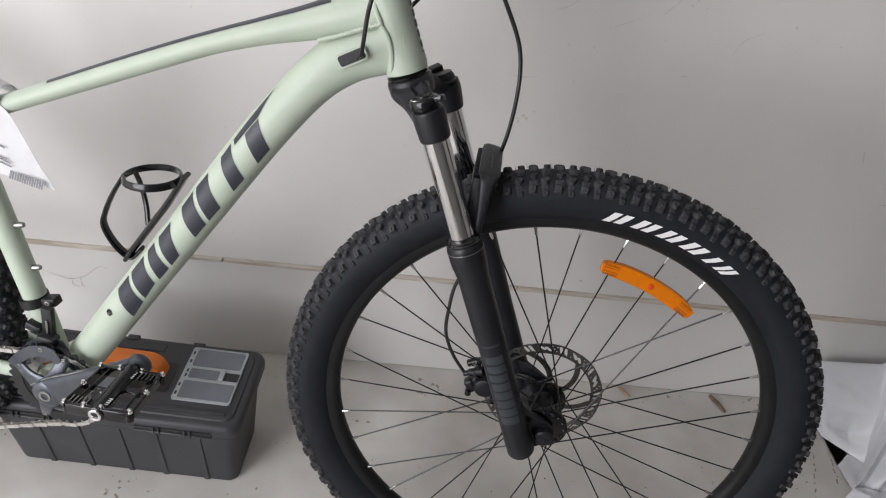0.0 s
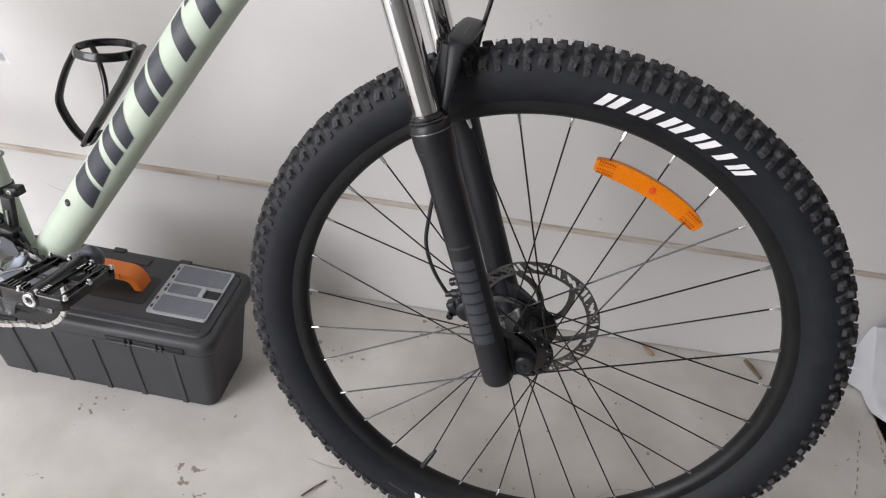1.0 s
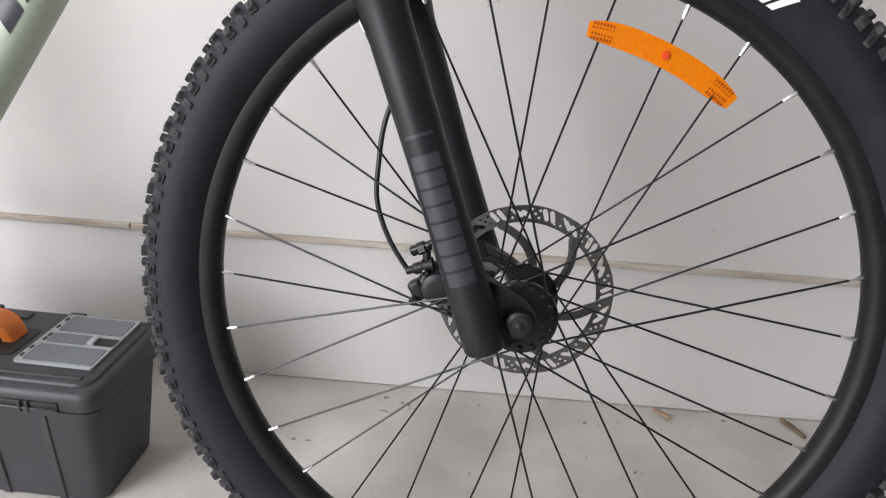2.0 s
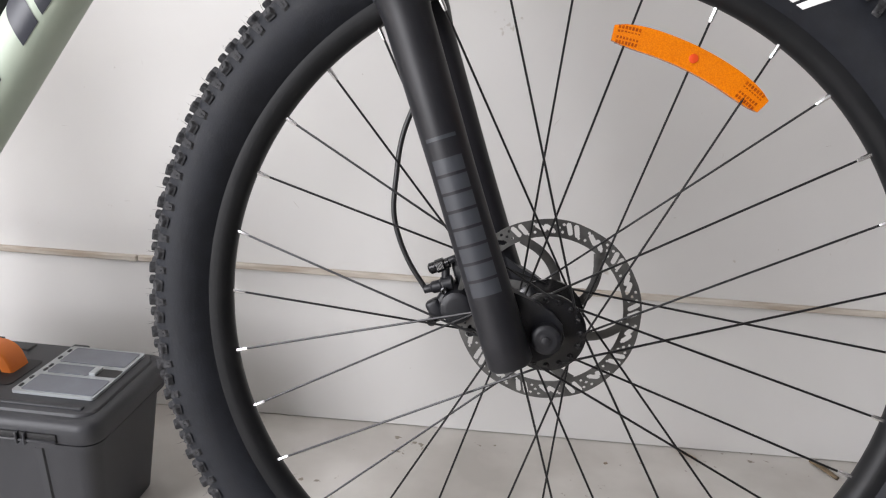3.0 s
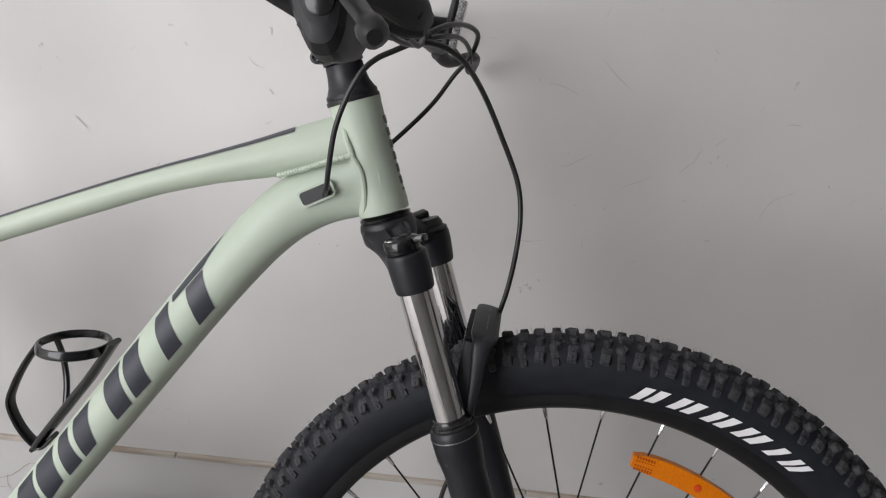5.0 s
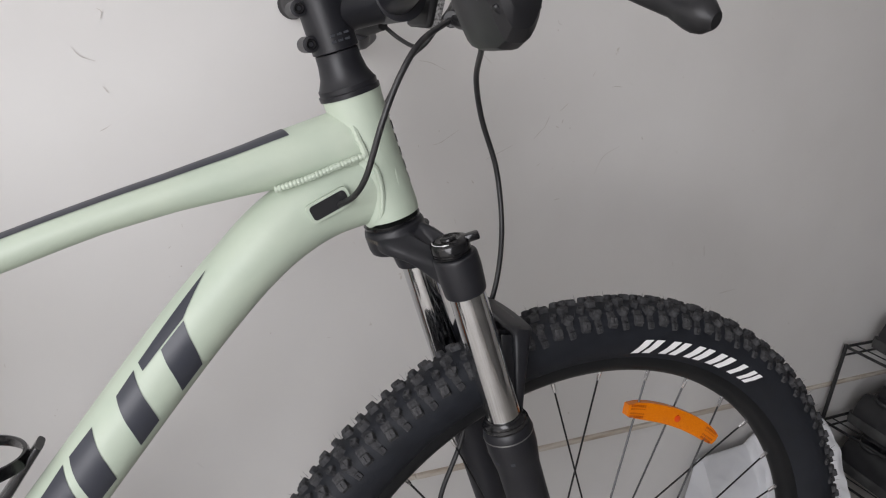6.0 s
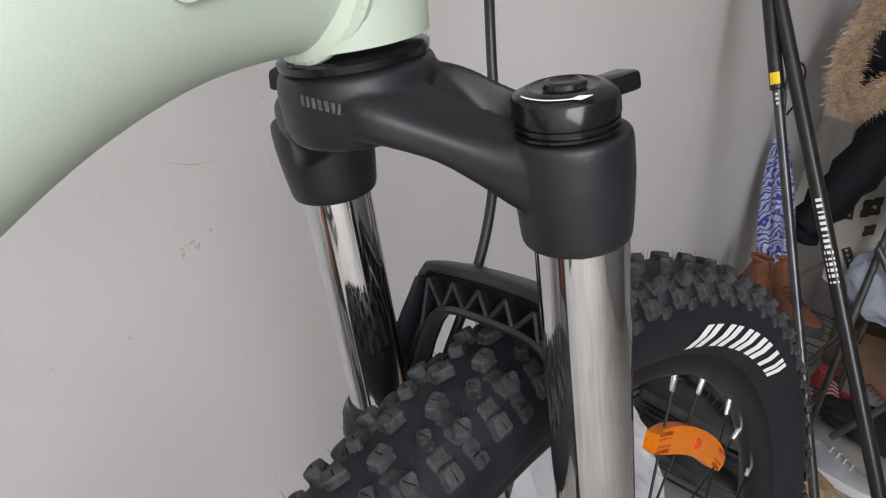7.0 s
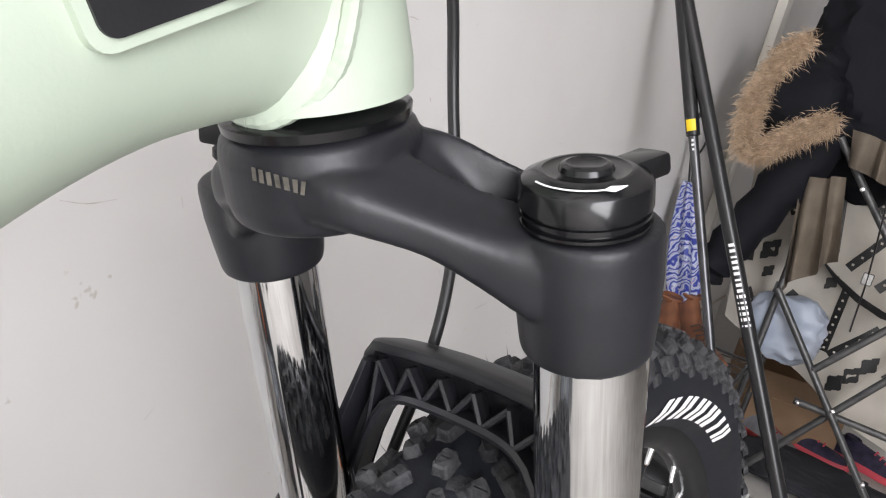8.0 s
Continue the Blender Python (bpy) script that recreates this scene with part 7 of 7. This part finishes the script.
for p0 in smooth_path([(1.632, 1.222, 1.165), (1.628, 1.262, 1.108), (1.622, 1.285, 1.018), (1.62, 1.284, 0.942), (1.62, 1.258, 0.885), (1.62, 1.205, 0.912), (1.62, 1.152, 0.962), (1.63, 1.108, 0.991)], 14):
    for k in range(250):
        a = rndf.uniform(0, 2 * math.pi)
        d0 = Vector((-abs(math.cos(a)) * 0.7, math.sin(a), math.cos(a * 1.7))).normalized()
        d0 = (d0 + Vector((0, 0.1, -0.5)) * 0.6).normalized()
        base = Vector(p0) + Vector((rndf.uniform(-0.012, 0.014), rndf.gauss(0, 0.012), rndf.gauss(0, 0.012)))
        ln = rndf.uniform(0.012, 0.034)
        sd = d0.orthogonal().normalized() * 0.00030
        n = len(verts)
        verts.extend([base - sd, base + sd, base + d0 * ln * 0.6 + sd * 0.7 + Vector((0, 0, -0.002)), base + d0 * ln + Vector((0, 0, -0.006))])
        faces.extend([(n, n + 1, n + 2), (n, n + 2, n + 3)])
me = bpy.data.meshes.new("fur")
me.from_pydata([tuple(v) for v in verts], [], faces)
bm = bm_new()
bm.from_mesh(me)
bpy.data.meshes.remove(me)
tagged(part("fur_trim", bm, FUR, coat, "tan fur trim along the hood", smooth=False), kind="stuff")


def drape(pts_u, fold, depth, mat, name, n=34, m=30, seed=0):
    """A hanging cloth between four corners, with soft folds and a thickness."""
    a, b, c, d2 = [Vector(p) for p in pts_u]
    bm = bm_new()
    rows = []
    for i in range(n + 1):
        f = i / n
        row = []
        for j in range(m + 1):
            g = j / m
            p = a.lerp(b, g).lerp(d2.lerp(c, g), f)
            p = p + Vector((depth * math.sin(fold * g * math.pi * 2 + 1.5 * f + seed) * (0.4 + 0.6 * f) + 0.6 * depth * noise.noise(p * 9 + Vector((seed, 0, 0))), 0.35 * depth * math.sin(fold * 0.7 * g * 6 + seed), 0))
            row.append(p)
        rows.append(row)
    grid(bm, rows, close_v=False, caps=False)
    r = bmesh.ops.extrude_face_region(bm, geom=list(bm.faces))
    for v in r["geom"]:
        if isinstance(v, bmesh.types.BMVert):
            v.co.x += 0.006
    return bm


BLANKET = vary(material("cream_blanket", (0.66, 0.63, 0.57), 0.9), (0.42, 0.39, 0.34), (0.52, 0.485, 0.43), 10, bump=0.3, bump_scale=260)
BL = ((1.86, 1.27, 0.90), (1.86, 0.60, 0.92), (1.84, 0.55, 0.14), (1.84, 1.20, 0.42))
blanket = part("blanket", drape(BL, 2.2, 0.030, BLANKET, "blanket", seed=2), BLANKET)
tagged(blanket, "cream blanket with black geometric pattern hanging from the chair", "blanket")
bpy.context.view_layer.update()


def on_blanket(y, z):
    ok, p, n, _ = blanket.ray_cast(Vector((1.0, y, z)), Vector((1, 0, 0)))
    return p + Vector((-0.0018, 0, 0)) if ok else None


def woven(shape, y0, z0, k, ang):
    pts = []
    ca, sa = math.cos(ang), math.sin(ang)
    for u, v in shape:
        p = on_blanket(y0 + (u * ca - v * sa) * k, z0 + (u * sa + v * ca) * k)
        if p is None:
            return None
        pts.append(p)
    bm = bm_new()
    bm.faces.new([bm.verts.new(p) for p in pts])
    return bm


DIAMOND = [(0, 1), (0.3, 0.62), (0.3, 0.45), (0.62, 0.1), (0.62, -0.1), (0.3, -0.45), (0.3, -0.62), (0, -1), (-0.3, -0.62), (-0.3, -0.45), (-0.62, -0.1), (-0.62, 0.1), (-0.3, 0.45), (-0.3, 0.62)]
DOT = [(-0.5, 0.5), (0.5, 0.5), (0.5, -0.5), (-0.5, -0.5)]


def band(points, width, dotted):
    """A black woven band along points (y, z) on the blanket, with cream dots down its middle if dotted."""
    path = smooth_path([(0, y, z) for y, z in points], 8)
    rows = []
    for i, p in enumerate(path):
        t = (path[min(i + 1, len(path) - 1)] - path[max(i - 1, 0)]).normalized()
        n = Vector((0, -t.z, t.y)) * width / 2
        row = [on_blanket(p.y + n.y * k, p.z + n.z * k) for k in (-1, 0, 1)]
        if all(row):
            rows.append(row)
    if len(rows) > 1:
        strip = part("woven_band", grid(bm_new(), rows, close_v=False, caps=False), BLACK_PRINT, blanket)
        if dotted:
            for r in rows[1::2]:
                part("woven_dot", outline_plate(bm_new(), [(u * 0.006, v * 0.006) for u, v in DOT], Matrix.Translation(r[1] + Vector((-0.0012, 0, 0))) @ pose(0, 0, 0, 0, -90, 0), 0.0003), BLANKET, strip)


for points, width, dotted in (([(1.216, 0.690), (1.200, 0.591)], 0.022, True), ([(1.179, 0.518), (1.147, 0.473), (1.109, 0.432)], 0.024, True), ([(1.100, 0.560), (1.104, 0.494), (1.106, 0.440)], 0.024, True),
                              ([(1.075, 0.540), (0.990, 0.489)], 0.030, False), ([(1.031, 0.830), (1.003, 0.680)], 0.020, False), ([(0.960, 0.650), (0.900, 0.750)], 0.024, True), ([(0.944, 0.600), (0.945, 0.504), (0.946, 0.415)], 0.022, True),
                              ([(0.930, 0.410), (0.840, 0.525)], 0.022, True), ([(1.175, 0.835), (1.125, 0.750)], 0.022, True), ([(0.880, 0.620), (0.780, 0.760)], 0.024, True), ([(0.860, 0.860), (0.760, 0.700)], 0.022, True),
                              ([(0.800, 0.560), (0.700, 0.660)], 0.022, False), ([(0.790, 0.400), (0.690, 0.520)], 0.022, True), ([(0.96, 0.88), (0.92, 0.80)], 0.022, True)):
    band(points, width, dotted)
for y0, z0, k in ((1.183, 0.715, 0.026), (1.155, 0.640, 0.040), (1.142, 0.580, 0.024), (0.892, 0.349, 0.034), (0.862, 0.385, 0.034), (0.832, 0.425, 0.034), (0.90, 0.30, 0.030), (0.82, 0.62, 0.036), (0.78, 0.50, 0.034), (0.88, 0.78, 0.034), (0.985, 0.60, 0.026), (0.72, 0.40, 0.034)):
    bm = woven(DIAMOND, y0, z0, k, 0.5)
    if bm:
        part("woven_mark", bm, BLACK_PRINT, blanket)
KHAKI = vary(material("khaki_cloth", (0.13, 0.105, 0.08), 0.9), (0.10, 0.08, 0.06), (0.17, 0.14, 0.105), 14, bump=0.3, bump_scale=240)
tagged(part("khaki_garment", drape(((1.668, 1.135, 0.845), (1.668, 1.035, 0.875), (1.65, 0.985, 0.675), (1.65, 1.085, 0.565)), 2.6, 0.024, KHAKI, "khaki", 30, 36, 5), KHAKI), "khaki brown garment hanging over the chair tube", "garment")
tagged(part("khaki_garment", drape(((1.672, 1.05, 0.99), (1.672, 0.88, 0.96), (1.66, 0.87, 0.86), (1.66, 1.03, 0.90)), 3.1, 0.020, KHAKI, "khaki", 30, 36, 8), KHAKI), "rumpled khaki cloth over the chair back", "garment")
PALE = vary(material("pale_blue_plastic", (0.55, 0.60, 0.68), 0.4), (0.34, 0.39, 0.48), (0.48, 0.52, 0.60), 10)
tagged(part("carrier_bag", crumple((1.79, 1.045, 0.45), (0.045, 0.085, 0.075), 21, 0.30, 1.6, 0.6, 44, 56, False, fine=0.15), PALE), "pale bluish plastic bag hanging in the chair", "bag")
strap = part("strap", sweep(bm_new(), smooth_path([(1.66, 0.94, 0.90), (1.655, 0.925, 0.78), (1.655, 0.912, 0.66), (1.66, 0.905, 0.52)], 5), 0.0022, 0.008, seg=8), CABLE)
tagged(strap, "black webbing strap with a buckle hanging from the chair", "strap")
bm = bm_new()
block(bm, pose(1.652, 0.911, 0.655, 0, 0, 0), (0.006, 0.024, 0.03), 0.002, 1)
part("buckle", bm, STEEL, strap)

CARD = vary(material("brown_cardboard", (0.30, 0.19, 0.11), 0.85), (0.26, 0.16, 0.09), (0.35, 0.23, 0.14), 8, bump=0.1, bump_scale=120)
carton = thing("cardboard_box", pose(2.42, 1.02, 0, 0, 0, 14), "open brown cardboard box standing on the floor", "box")
for m, sz in ((pose(0, 0.16, 0.11), (0.40, 0.005, 0.22)), (pose(0, -0.16, 0.11), (0.40, 0.005, 0.22)), (pose(0.20, 0, 0.11), (0.005, 0.315, 0.22)), (pose(-0.20, 0, 0.11), (0.005, 0.315, 0.22)), (pose(0, 0, 0.004), (0.395, 0.315, 0.005)),
              (pose(-0.26, 0, 0.20, 0, -24, 0), (0.13, 0.31, 0.004)), (pose(0, -0.215, 0.20, -26, 0, 0), (0.39, 0.12, 0.004))):
    bm = bm_new()
    block(bm, m, sz, 0.001, 1)
    part("panel", bm, CARD, carton)

# white door post at the end of the wall
bm = bm_new()
block(bm, pose(2.165, Y1 - 0.018, 1.05), (0.085, 0.03, 2.10), 0.003, 2)
trim_paint = vary(material("gloss_cream_paint", (0.80, 0.77, 0.70), 0.35), (0.76, 0.73, 0.66), (0.82, 0.79, 0.73), 6)
postob = structure("trim_door_post", bm, trim_paint, "white painted door post", True)
bm = bm_new()
block(bm, pose(2.152, Y1 - 0.035, 1.165), (0.014, 0.004, 0.05), 0.001, 1)
part("strike_plate", bm, STEEL, postob)
